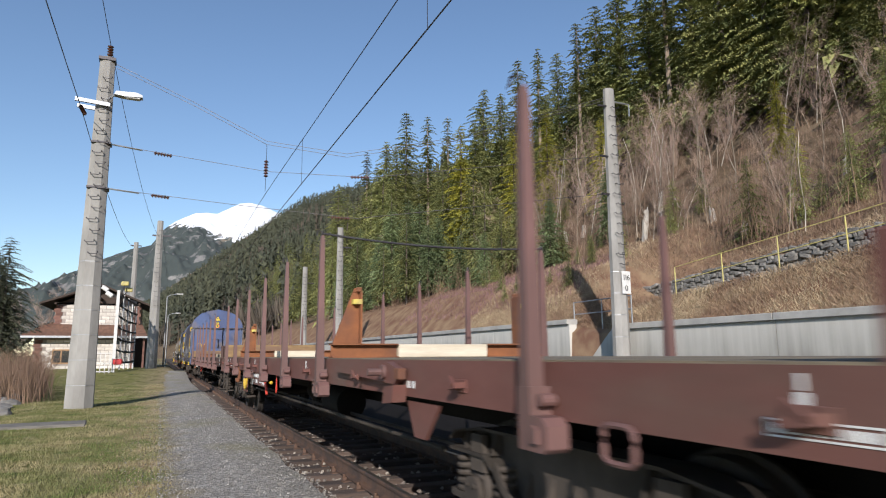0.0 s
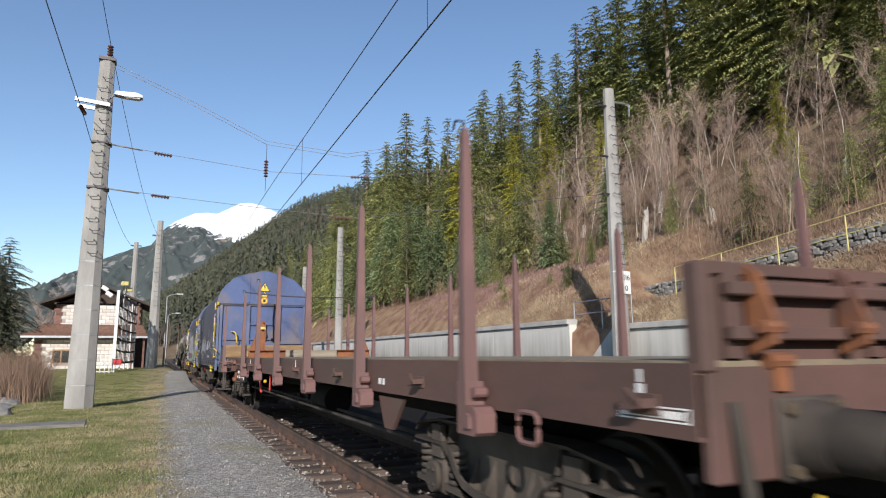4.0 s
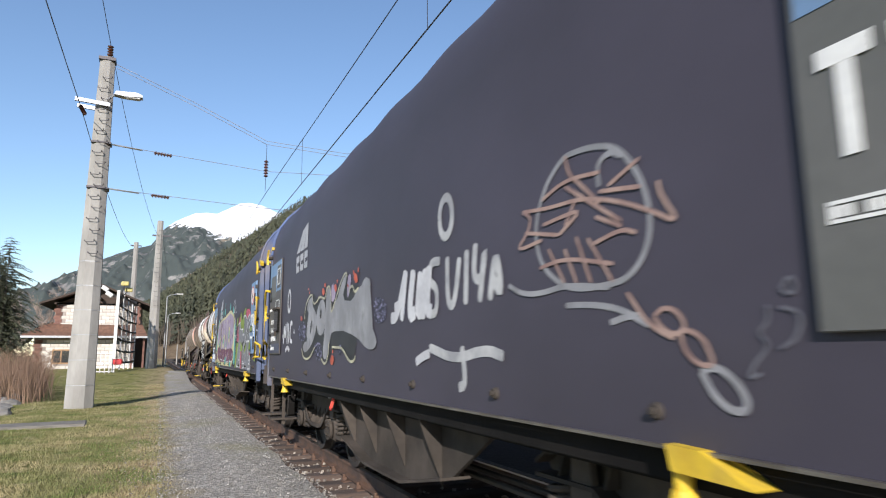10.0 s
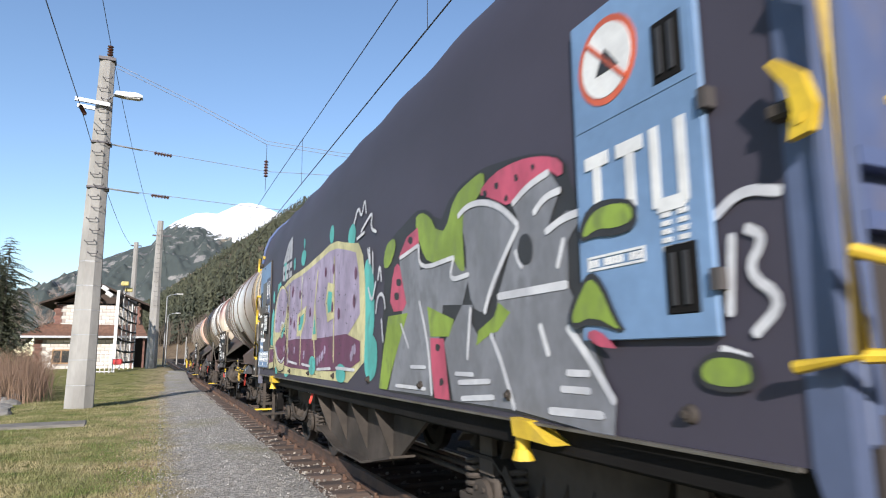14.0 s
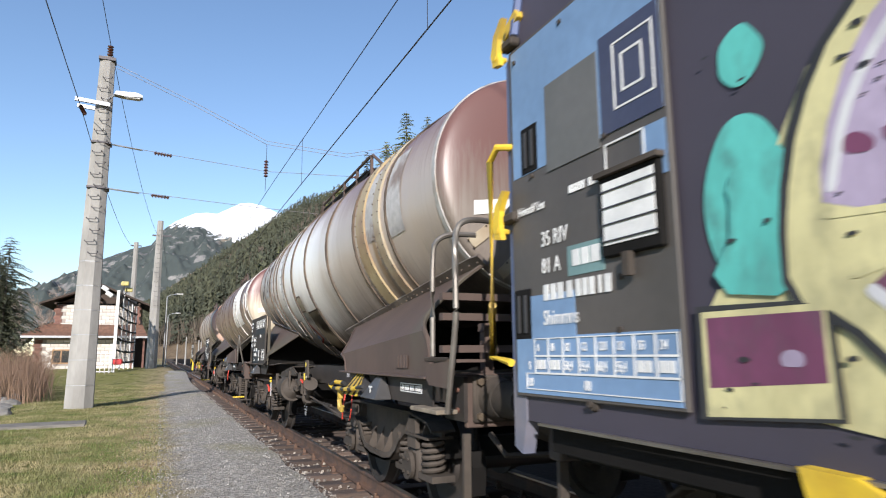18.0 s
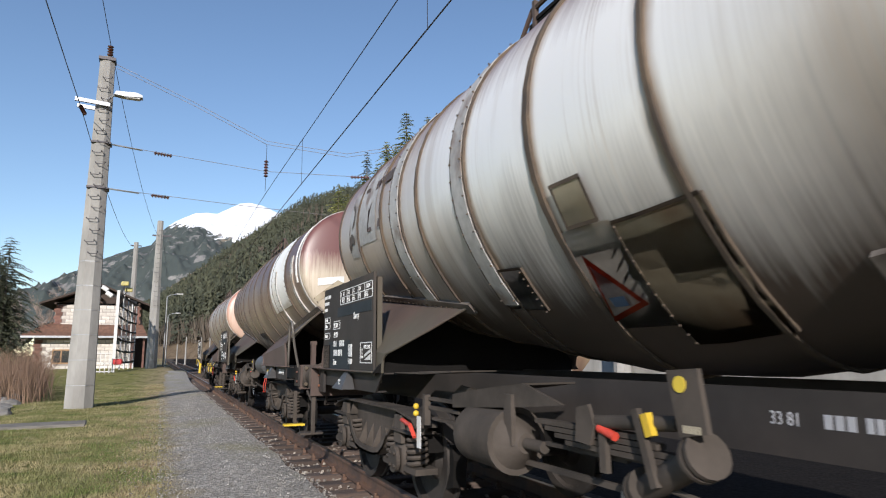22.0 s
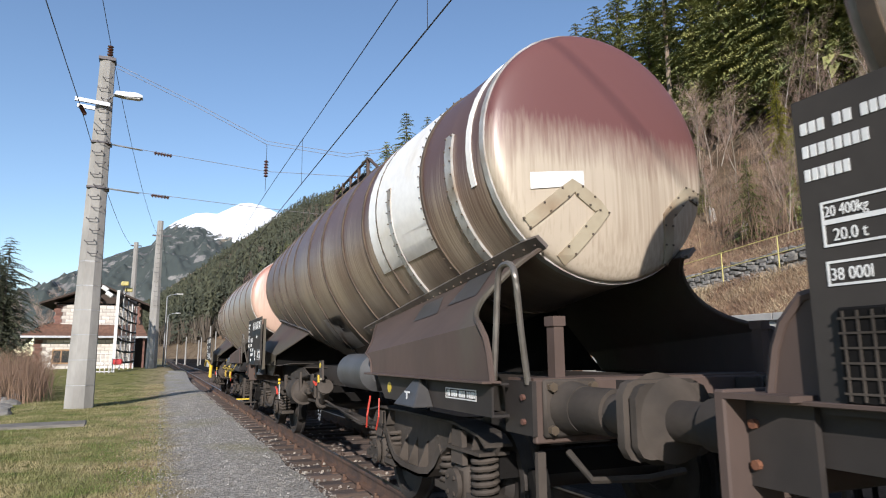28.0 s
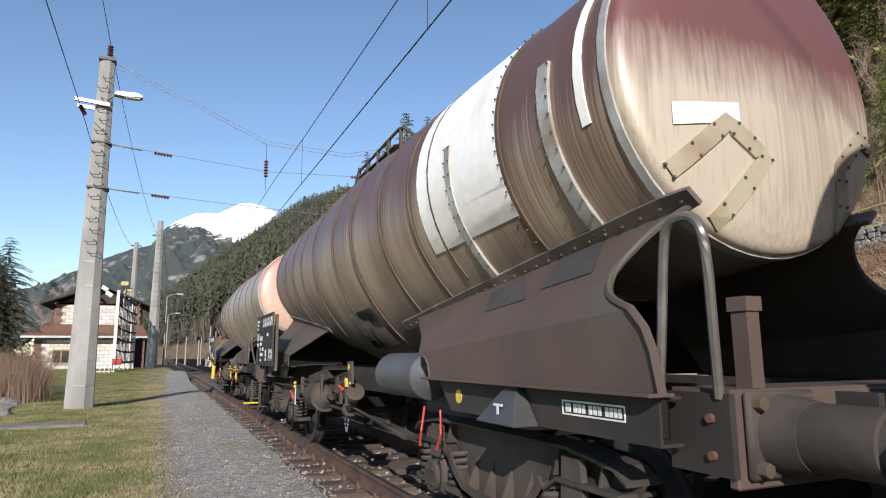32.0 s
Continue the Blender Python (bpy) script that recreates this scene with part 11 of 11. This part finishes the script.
def board_on(w, y0, full):
    """Dark data board on posts at the trailing end."""
    b = plate("data_board", w, 5.22, 3.35, 1.2, 2.11, -1.40, "board", "dark data board with white load table and lettering", 0.025)
    plate("colour_field", b, 4.6, 3.4, 1.77, 1.87, -1.404, "board_blue")
    plate("colour_field", b, 4.95, 4.1, 1.22, 1.52, -1.404, "board_blue")
    # load table
    cols = (4.44, 4.24, 4.03, 3.84, 3.62, 3.38)
    outline_frame(b, 4.50, 3.38, 1.89, 2.04, -1.403, 0.007)
    for yc, wide, tall in [(c, 0.007, 0.14) for c in cols[1:-1]] + [(3.94, 1.1, 0.007)]:
        bm = nb()
        box(bm, -1.4015, yc, 1.965, 0.003, wide, tall)
        part("table_rule", bm, "ink_white", b)
    for c, a, v in zip((4.38, 4.18, 3.99, 3.8, 3.56), ("B1", "B2", "C", "D2", "D3D4"), ("42.3", "51.6", "61.6", "59.8", "69.6")):
        lettering(a, 0.06, b, c, 1.98, -1.404, squeeze=0.75)
        lettering(v, 0.075, b, c + 0.04, 1.905, -1.404, squeeze=0.75)
    lettering("A", 0.055, b, 4.47, 1.98, -1.404, squeeze=0.75)
    lettering("S", 0.05, b, 4.49, 1.9, -1.404)
    lettering("Slurry", 0.095, b, 3.98, 1.72, -1.404)
    outline_frame(b, 4.76, 4.5, 1.645, 1.735, -1.404, 0.008)
    lettering("21,2 kN", 0.07, b, 4.74, 1.665, -1.404, squeeze=0.7)
    lettering("33 RIV", 0.085, b, 4.74, 1.56, -1.406, squeeze=0.75)
    lettering("81 A", 0.085, b, 4.74, 1.465, -1.406, squeeze=0.75)
    bars(b, 4.5, 1.465, (0.05, 0.05, 0.05), 0.06, -1.406, gap=0.015)
    bars(b, 4.74, 1.37, (0.15, 0.12, 0.03), 0.062, -1.406, gap=0.025)
    lettering("Zans", 0.085, b, 4.74, 1.275, -1.406, squeeze=0.8)
    for k, ws in enumerate(((0.08, 0.06, 0.1), (0.2,), (0.14,))):
        bars(b, 5.2, 2.0 - 0.07 * k, ws, 0.035, -1.403, gap=0.02)
    outline_frame(b, 5.16, 4.93, 1.73, 1.79, -1.403, 0.007)
    outline_frame(b, 5.16, 4.93, 1.66, 1.73, -1.403, 0.007)
    outline_frame(b, 5.16, 4.93, 1.55, 1.62, -1.403, 0.007)
    lettering("20 400kg", 0.045, b, 5.15, 1.745, -1.403, squeeze=0.75)
    lettering("20.0 t", 0.05, b, 5.13, 1.675, -1.403)
    lettering("38 000l", 0.05, b, 5.15, 1.565, -1.403, squeeze=0.8)
    bm = nb()
    box(bm, -1.405, 5.02, 1.36, 0.02, 0.24, 0.26, bevel=0.006)
    hld = part("label_holder", bm, "dusty_shaded", b, "wire mesh label holder")
    bm = nb()
    for k in range(6):
        box(bm, -1.417, 5.02, 1.26 + 0.04 * k, 0.005, 0.23, 0.006)
        box(bm, -1.417, 4.92 + 0.04 * k, 1.36, 0.005, 0.006, 0.24)
    part("wire_grid", bm, "dusty", hld, kind="stuff")
    plate("label_sheet", b, 4.16, 4.03, 1.36, 1.48, -1.404, "ink_white")
    plate("label_sheet", b, 4.16, 4.03, 1.29, 1.34, -1.404, "ink_white")
    outline_frame(b, 3.74, 3.38, 1.30, 1.49, -1.404, 0.009)
    lettering("MAX: 2,0 %", 0.05, b, 3.62, 1.43, -1.404, squeeze=0.8)
    bm = nb()
    prism(bm, [(3.6, 1.33), (3.42, 1.33), (3.42, 1.385)], "x", -1.404, -1.401)
    prism(bm, [(3.6, 1.355), (3.42, 1.40), (3.42, 1.425), (3.6, 1.38)], "x", -1.404, -1.401)
    box(bm, -1.4025, 3.68, 1.355, 0.003, 0.06, 0.02)
    box(bm, -1.4025, 3.68, 1.40, 0.003, 0.008, 0.09)
    part("slope_sign", bm, "ink_white", b)
    for yy in (3.45, 5.1):
        bm = nb()
        box(bm, -1.32, yy, 1.6, 0.05, 0.06, 0.95)
        part("board_post", bm, "tank_frame", b)
    return b


def grab_loop(w):
    """Bent steel hand loop on the sill at the leading corner."""
    bm = nb()
    tube(bm, round_off([(-1.25, -5.6, 1.2), (-1.25, -5.64, 1.5), (-1.25, -5.67, 1.78), (-1.25, -5.7, 1.9), (-1.25, -5.86, 1.9), (-1.24, -5.885, 1.76), (-1.2, -5.85, 1.5), (-1.12, -5.78, 1.2)]), 0.02, n=8)
    part("grab_rail", bm, "bare_steel", w, "bent steel hand loop", smooth=True)


def hazard_beam(w, y, z):
    """Striped block on the sill, and the black and yellow handle bar before it."""
    block = part("hazard_block", jack_block(-1, 1.27, y, 0.06), "ink_black", w, "black and yellow striped block")
    def face(u, v):
        a, b = (0.28, 0.12)
        return Vector((-1.27 - 0.16 + 0.12 * v - 0.004, y + (a + (b - a) * v) * (1 - 2 * u), 1.0 + 0.2 * v))
    for u in (-0.12, 0.2, 0.52, 0.84):
        bm = nb()
        quad = [(min(1, max(0, u)), 0.0), (min(1, u + 0.17), 0.0), (min(1, u + 0.37), 1.0), (min(1, max(0, u + 0.2)), 1.0)]
        bm.faces.new([bm.verts.new(face(*q)) for q in quad])
        bmesh.ops.solidify(bm, geom=bm.faces[:], thickness=0.003)
        part("hazard_stripe", bm, "yellow", block)
    line = [Vector(p) for p in ((-1.42, y + 0.2, z - 0.03), (-1.46, y + 0.4, z - 0.02), (-1.47, y + 0.58, z - 0.06), (-1.46, y + 0.5, z - 0.085), (-1.46, y + 0.1, z - 0.08), (-1.46, y - 0.16, z - 0.07), (-1.44, y - 0.5, z - 0.03))]
    bm = nb()
    tube(bm, line, 0.019, n=8)
    bar = part("handle_bar", bm, "ink_black", w, "black and yellow handle bar", smooth=True)
    for i, f0, f1 in ((0, 0.3, 1.0), (2, 0.0, 1.0), (3, 0.4, 0.8), (4, 0.25, 0.75), (5, 0.15, 0.5)):
        bm = nb()
        tube(bm, [line[i].lerp(line[i + 1], f0), line[i].lerp(line[i + 1], f1)], 0.0205, n=8)
        part("yellow_band", bm, "yellow", bar, smooth=True)
    bm = nb()
    tube(bm, [(-1.42, y + 0.36, z - 0.1), (-1.43, y + 0.36, z - 0.2), (-1.43, y + 0.33, z - 0.28), (-1.43, y + 0.26, z - 0.29), (-1.43, y + 0.24, z - 0.25)], 0.024, n=8)
    box(bm, -1.42, y + 0.36, z - 0.14, 0.05, 0.07, 0.1, bevel=0.01)
    part("hand_hook", bm, "yellow", w, "yellow steel hook", smooth=True)


def tank_one():
    rings = [(yy, 0.03, 0.02, "seam") for yy in (-3.9, -2.85, -1.72, -0.57, 1.3, 1.53, 2.36, 2.83, 3.13, 3.5, 4.46)] + [(0.39, 0.05, 0.022, "seam")]
    w = tank_wagon(64.75, "pale grey slurry tank wagon with rusty bands and brown frame", "tank_silver", "tank_end_shaded", rings, rail_y=-1.55, air_y=None, long_rail=True)
    # its rear board stands farther in and farther back
    at = Vector((-3.1, 1.499, 1.37))
    shift = Matrix.Translation((0, -0.08, 0)) @ Matrix.Translation(at) @ Matrix.Scale(1.139, 4) @ Matrix.Translation(-at)
    board_on(w, 0, True).matrix_basis = shift
    tank = next(c for c in w.children if c.name.startswith("tank"))
    for yy, ww, m in ((-3.13, 0.25, "ochre_sheet"), (-3.65, 0.17, "cream_sheet"), (2.98, 0.24, "worn_sheet"), (1.415, 0.2, "worn_sheet")):
        st = part("strap", hoop(yy, ww, 0.026, 40, 232), m, tank, "broad riveted cladding strap", smooth=True)
        for e in (-0.47, 0.47):
            rivet_row(st, yy + ww * e, 100, 230, 0.03, 22)
    for y0, y1, a0, a1 in ((-3.93, -4.3, 150, 198), (-3.29, -3.54, 150, 194), (4.9, 4.55, 158, 200), (4.43, 3.7, 150, 194)):
        tank_patch(tank, y0, y1, a0, a1, 0.006, "worn_sheet", "worn_field", "roughened grey field where lettering was scraped off", kd=12)
    tank_patch(tank, 0.02, 0.26, 201, 212, 0.02, "cream_sheet", "inspection_cover", "riveted inspection cover")
    bm = nb()
    for a, b, c, d in ((0.0, 0.28, 200.3, 201.3), (0.0, 0.28, 211.7, 212.7)):
        bm.faces.new([bm.verts.new(on_tank(p, q, 0.024)) for p, q in ((a, c), (b, c), (b, d), (a, d))])
    for a, b in ((0.0, 0.022), (0.258, 0.28)):
        bm.faces.new([bm.verts.new(on_tank(p, q, 0.024)) for p, q in ((a, 200.3), (b, 200.3), (b, 212.7), (a, 212.7))])
    part("cover_rim", bm, "seam", tank)
    tank_patch(tank, 0.98, 1.5, 220, 234, 0.010, "worn_sheet", "patch_plate", "dull square cladding patch")
    rivet_row(tank, 1.0, 221, 234, 0.022, 7)
    tank_patch(tank, 0.38, -0.05, 213, 240, 0.008, "pale_sheet", "warning_ground", "pale cladding sheet with a warning triangle")
    tank_patch(tank, -0.06, -0.62, 214, 246, 0.012, "cream_sheet", "riveted_cover", "large riveted cover sheet beside the triangle")
    rivet_row(tank, -0.07, 215, 245, 0.02, 12)
    for yy, a0, a1 in ((-0.06, 214, 246), (-0.62, 214, 246), (0.98, 220, 234), (1.5, 220, 234)):
        part("seam_strip", hoop(yy, 0.016, 0.018, a0, a1), "seam", tank)
    for a0, y0, y1 in ((214, -0.06, -0.62), (220, 0.98, 1.5)):
        tank_patch(tank, y0, y1, a0 - 0.5, a0 + 0.4, 0.017, "seam", "seam_strip", kd=1)
    # warning triangle on the belly
    def tri(f, out, m, nm):
        c = (0.21, 230.0)
        pts = [(0.27, 219), (0.0, 233), (0.36, 237)]
        pts = [(c[0] + (a - c[0]) * f, c[1] + (d - c[1]) * f) for a, d in pts]
        bm = nb()
        bm.faces.new([bm.verts.new(on_tank(a, d, out)) for a, d in pts])
        bmesh.ops.solidify(bm, geom=bm.faces[:], thickness=0.003)
        return part(nm, bm, m, tank)
    tri(1.0, 0.03, "ink_red", "warning_triangle")
    tri(0.74, 0.034, "ink_white", "warning_face")
    tank_patch(tank, 0.25, 0.13, 230, 232.5, 0.043, "panel_blue", "warning_symbol", ky=1, kd=2)
    # owner's mark as plain shapes
    def mark(pts):
        bm = nb()
        bm.faces.new([bm.verts.new(on_tank(a, d, 0.016)) for a, d in pts])
        bmesh.ops.solidify(bm, geom=bm.faces[:], thickness=0.003)
        part("owner_mark", bm, "tank_frame", tank)
    mark([(4.80, 163), (4.73, 165), (4.86, 183), (4.92, 186)])
    mark([(4.70, 165), (4.61, 171), (4.60, 178), (4.73, 182)])
    mark([(4.86, 186), (4.72, 184), (4.61, 187), (4.65, 192), (4.75, 190), (4.88, 196), (4.92, 192)])
    mark([(4.30, 160), (4.12, 160), (3.96, 177), (3.80, 160), (3.64, 160), (3.88, 188), (4.02, 188)])
    mark([(3.62, 160), (3.50, 160), (3.52, 188), (3.62, 188)])
    mark([(3.46, 160), (3.16, 160), (3.16, 166), (3.46, 166)])
    for pts in ([(-1.32, -5.73, 1.36), (-1.32, -5.73, 2.1), (-1.30, -5.75, 2.2), (-1.2, -5.78, 2.25), (-1.0, -5.8, 2.25)], [(-1.40, -6.16, 1.0), (-1.40, -6.25, 1.36), (-1.40, -6.305, 1.6), (-1.40, -6.305, 1.7), (-1.40, -6.295, 2.1), (-1.37, -6.29, 2.22), (-1.25, -6.28, 2.26), (-1.0, -6.2, 2.26)]):
        bm = nb()
        tube(bm, round_off(pts), 0.02, n=8)
        part("grab_rail", bm, "bare_steel", w, "bare steel grab rail", smooth=True)
    # ladder and platform at the leading end
    for z in (1.41, 1.63, 1.77):
        bm = nb()
        box(bm, -0.9, -5.95, z, 0.9, 0.06, 0.05)
        part("cross_rail", bm, "tank_frame", w)
    for x in (-0.2, 0.22):
        bm = nb()
        tube(bm, [(x, -5.95, 1.2), (x, -5.9, 2.6), (x, -5.75, 3.5), (x * 0.8, -5.2, 4.0)], 0.024, n=6)
        part("ladder_stile", bm, "dusty_shaded", w)
    for k in range(8):
        bm = nb()
        tube(bm, [(-0.2, -5.92 + 0.02 * k, 1.6 + 0.24 * k), (0.22, -5.92 + 0.02 * k, 1.6 + 0.24 * k)], 0.014, n=6)
        part("ladder_rung", bm, "dusty_shaded", w)
    bm = nb()
    prism(bm, [(-5.765, 1.306), (-6.172, 1.328), (-6.135, 1.153), (-5.83, 1.165), (-5.77, 1.21)], "x", -1.39, -1.375)
    box(bm, -1.24, -5.94, 1.33, 0.28, 0.4, 0.02)
    stp = part("step_box", bm, "tank_frame", w, "platform step with a grated tread")
    for k in range(9):
        bm = nb()
        box(bm, -1.385, -5.77 - 0.042 * k, 1.342, 0.03, 0.014, 0.022, Euler((radians(30), 0, 0)).to_matrix())
        part("grating_tooth", bm, "dusty", stp)
    bm = nb()
    box(bm, -1.3, -5.68, 0.985, 0.16, 0.5, 0.03, bevel=0.004)
    part("wooden_tread", bm, "old_timber", w, "weathered wooden step board")
    hazard_beam(w, -3.92, 1.13)
    cap_strip(tank, [(-0.75, 2.30), (-0.38, 2.60), (-0.12, 2.42), (-0.47, 2.04)], 0.1, -1, "cream_sheet", "riveted_strip", "riveted pale strip")
    label_field(tank)
    bm = nb()
    for k in range(4):
        box(bm, -1.304, -4.93 - 0.07 * k, 1.32, 0.006, 0.05, 0.1)
    part("type_plate", bm, "tank_frame", w)
    lettering("33 81", 0.085, w, -0.48, 1.05, -0.5225, "ink_grey")
    bars(w, -0.74, 1.05, (0.15, 0.12, 0.04), 0.06, -0.5225, "ink_grey")
    return w


def label_field(tank):
    bm = nb()
    xs = (-0.73, -0.58, -0.43, -0.285)
    lo = [bm.verts.new(cap_point(x, 2.545 + 0.06 * (x + 0.73) / 0.44, -1, 0.01)) for x in xs]
    hi = [bm.verts.new(cap_point(x, 2.67 + 0.05 * (x + 0.73) / 0.44, -1, 0.01)) for x in xs]
    for k in range(3):
        bm.faces.new((lo[k], lo[k + 1], hi[k + 1], hi[k]))
    part("label_field", bm, "ink_white", tank, "blank white label field")


def tank_two():
    rings = [(yy, 0.026, 0.018, "seam") for yy in SEAMS_TWO]
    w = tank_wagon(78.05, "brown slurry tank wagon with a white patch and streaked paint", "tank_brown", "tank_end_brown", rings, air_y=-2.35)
    tank = next(c for c in w.children if c.name.startswith("tank"))
    tank_patch(tank, -3.95, -2.62, 80, 212, 0.012, "cladding_patch", label="broad white cladding sheet", kd=20)
    part("hoop", hoop(-2.85, 0.02, 0.02, 60, 226), "seam", tank, smooth=True)
    for yy, a0, a1, ww in ((-4.53, 167, 229, 0.115), (-3.22, 172, 231, 0.085)):
        st = part("strap", hoop(yy, ww, 0.024, a0, a1), "strap", tank, "grey bolted metal strap", smooth=True)
        for e in (-0.46, 0.46):
            rivet_row(st, yy + ww * e, a0 + 1, a1 - 1, 0.028, 11)
    rivet_row(tank, -3.95, 100, 228, 0.022, 26)
    part("rim_sheet", hoop(-4.86, 0.07, 0.014, 20, 196), "cladding_patch", tank, "white end band", smooth=True)
    tank_patch(tank, -0.59, 0.24, 221, 243, 0.012, "worn_sheet", "riveted_cover", "dull riveted cover sheet")
    board_on(w, 0, False)
    grab_loop(w)
    # fields painted over in dark grey on the leaning sheet of the cradle
    for top, foot, v0, v1 in (((3.3, 3.775), (3.65, 4.2), 0.2, 0.58), ((4.12, 4.57), (4.3, 4.82), 0.06, 0.5)):
        bm = nb()
        grid = []
        for j in range(4):
            v = v0 + (v1 - v0) * j / 3
            row = []
            for k in range(4):
                ya, yb = top[0] + (foot[0] - top[0]) * j / 3, top[1] + (foot[1] - top[1]) * j / 3
                x, y, z = cradle_point(-1, v, ya + (yb - ya) * k / 3, 0.006)
                row.append(bm.verts.new((-x, y, z)))
            grid.append(row)
        for a, b in zip(grid, grid[1:]):
            for k in range(3):
                bm.faces.new((a[k], a[k + 1], b[k + 1], b[k]))
        part("painted_field", bm, "jack_grey", w, "dark painted-over field")
    cap_strip(tank, [(-0.75, 2.30), (-0.38, 2.60), (-0.12, 2.42), (-0.47, 2.04)], 0.1, -1, "cream_sheet", "riveted_strip", "riveted pale strip in an arrow shape")
    cap_strip(tank, [(0.53, 2.06), (0.52, 2.44), (0.76, 2.66), (0.92, 2.62)], 0.1, -1, "cream_sheet", "riveted_strip", "riveted pale strip")
    label_field(tank)
    return w


def tank_three():
    rings = [(yy, 0.03, 0.02, "seam") for yy in (-4.2, -3.2, -2.1, -1.1, 0, 1.1, 2.1, 3.2, 4.2)]
    w = tank_wagon(91.35, "pale tank wagon with a rose-brown end and yellow levers", "tank_rose", "tank_end_rose", rings, air_y=-2.35)
    board_on(w, 0, False)
    grab_loop(w)
    hazard_beam(w, -3.92, 1.13)
    hazard_beam(w, -5.2, 1.13)
    # yellow rails at the tail
    bm = nb()
    tube(bm, [(-1.38, 3.4, 1.05), (-1.4, 4.3, 1.2), (-1.4, 5.4, 1.22), (-1.38, 6.2, 1.0), (-1.3, 6.9, 1.22)], 0.035, n=6)
    part("tail_rail", bm, "yellow", w, "yellow bent tail rail")
    for yy in (2.6, 3.1):
        bm = nb()
        tube(bm, [(-1.38, yy, 1.05), (-1.4, yy, 0.62)], 0.04, n=6)
        part("hand_lever", bm, "yellow", w)
    bm = nb()
    prism(bm, [(5.6, 1.35), (6.0, 1.3), (5.9, 1.6), (5.65, 1.6)], "x", -1.3, -1.27)
    part("tail_board", bm, "ink_white", w, "white tail marker")
    return w


tank_one()
tank_two()
tank_three()


# ---- motion of the train ----
STEPS = [-6.844, -1.454, 3.586, 8.288, 12.713, 16.908, 20.899, 24.669, 28.211, 31.555, 34.685, 37.642, 40.44, 43.108, 45.681, 48.149, 50.479, 52.676, 54.77, 56.78, 58.707, 60.51, 62.114, 63.592, 64.97, 66.249, 67.358, 68.249, 68.984, 69.569, 69.999, 70.276, 70.396]


def travelled(t):
    """Way gone since the start, between whole seconds by a smooth cubic."""
    i = min(31, int(t))
    f = t - i
    p0, p1, p2, p3 = STEPS[max(0, i - 1)], STEPS[i], STEPS[i + 1], STEPS[min(32, i + 2)]
    if i == 0:
        p0 = 2 * p1 - p2
    return p1 + 0.5 * f * (p2 - p0 + f * (2 * p0 - 5 * p1 + 4 * p2 - p3 + f * (3 * (p1 - p2) + p3 - p0)))


def motions():
    for thing, y in TRAIN:
        walk(thing, [(t * 0.5, pose(TRACK_X, y - travelled(t * 0.5), 0)) for t in range(65)])
    times, last = [0.0], travelled(0.0)
    for f in range(1, 961):
        s = travelled(f / FPS)
        if s - last >= 0.42 or f == 960:
            times.append(f / FPS)
            last = s
    for axle, y in WHEELSETS:
        rows = []
        for t in times:
            a = (travelled(t) - STEPS[0]) / 0.46
            rows.append((t, Matrix.Translation((0, y, 0.46)) @ Matrix.Rotation(a, 4, "X")))
        walk(axle, rows)


motions()
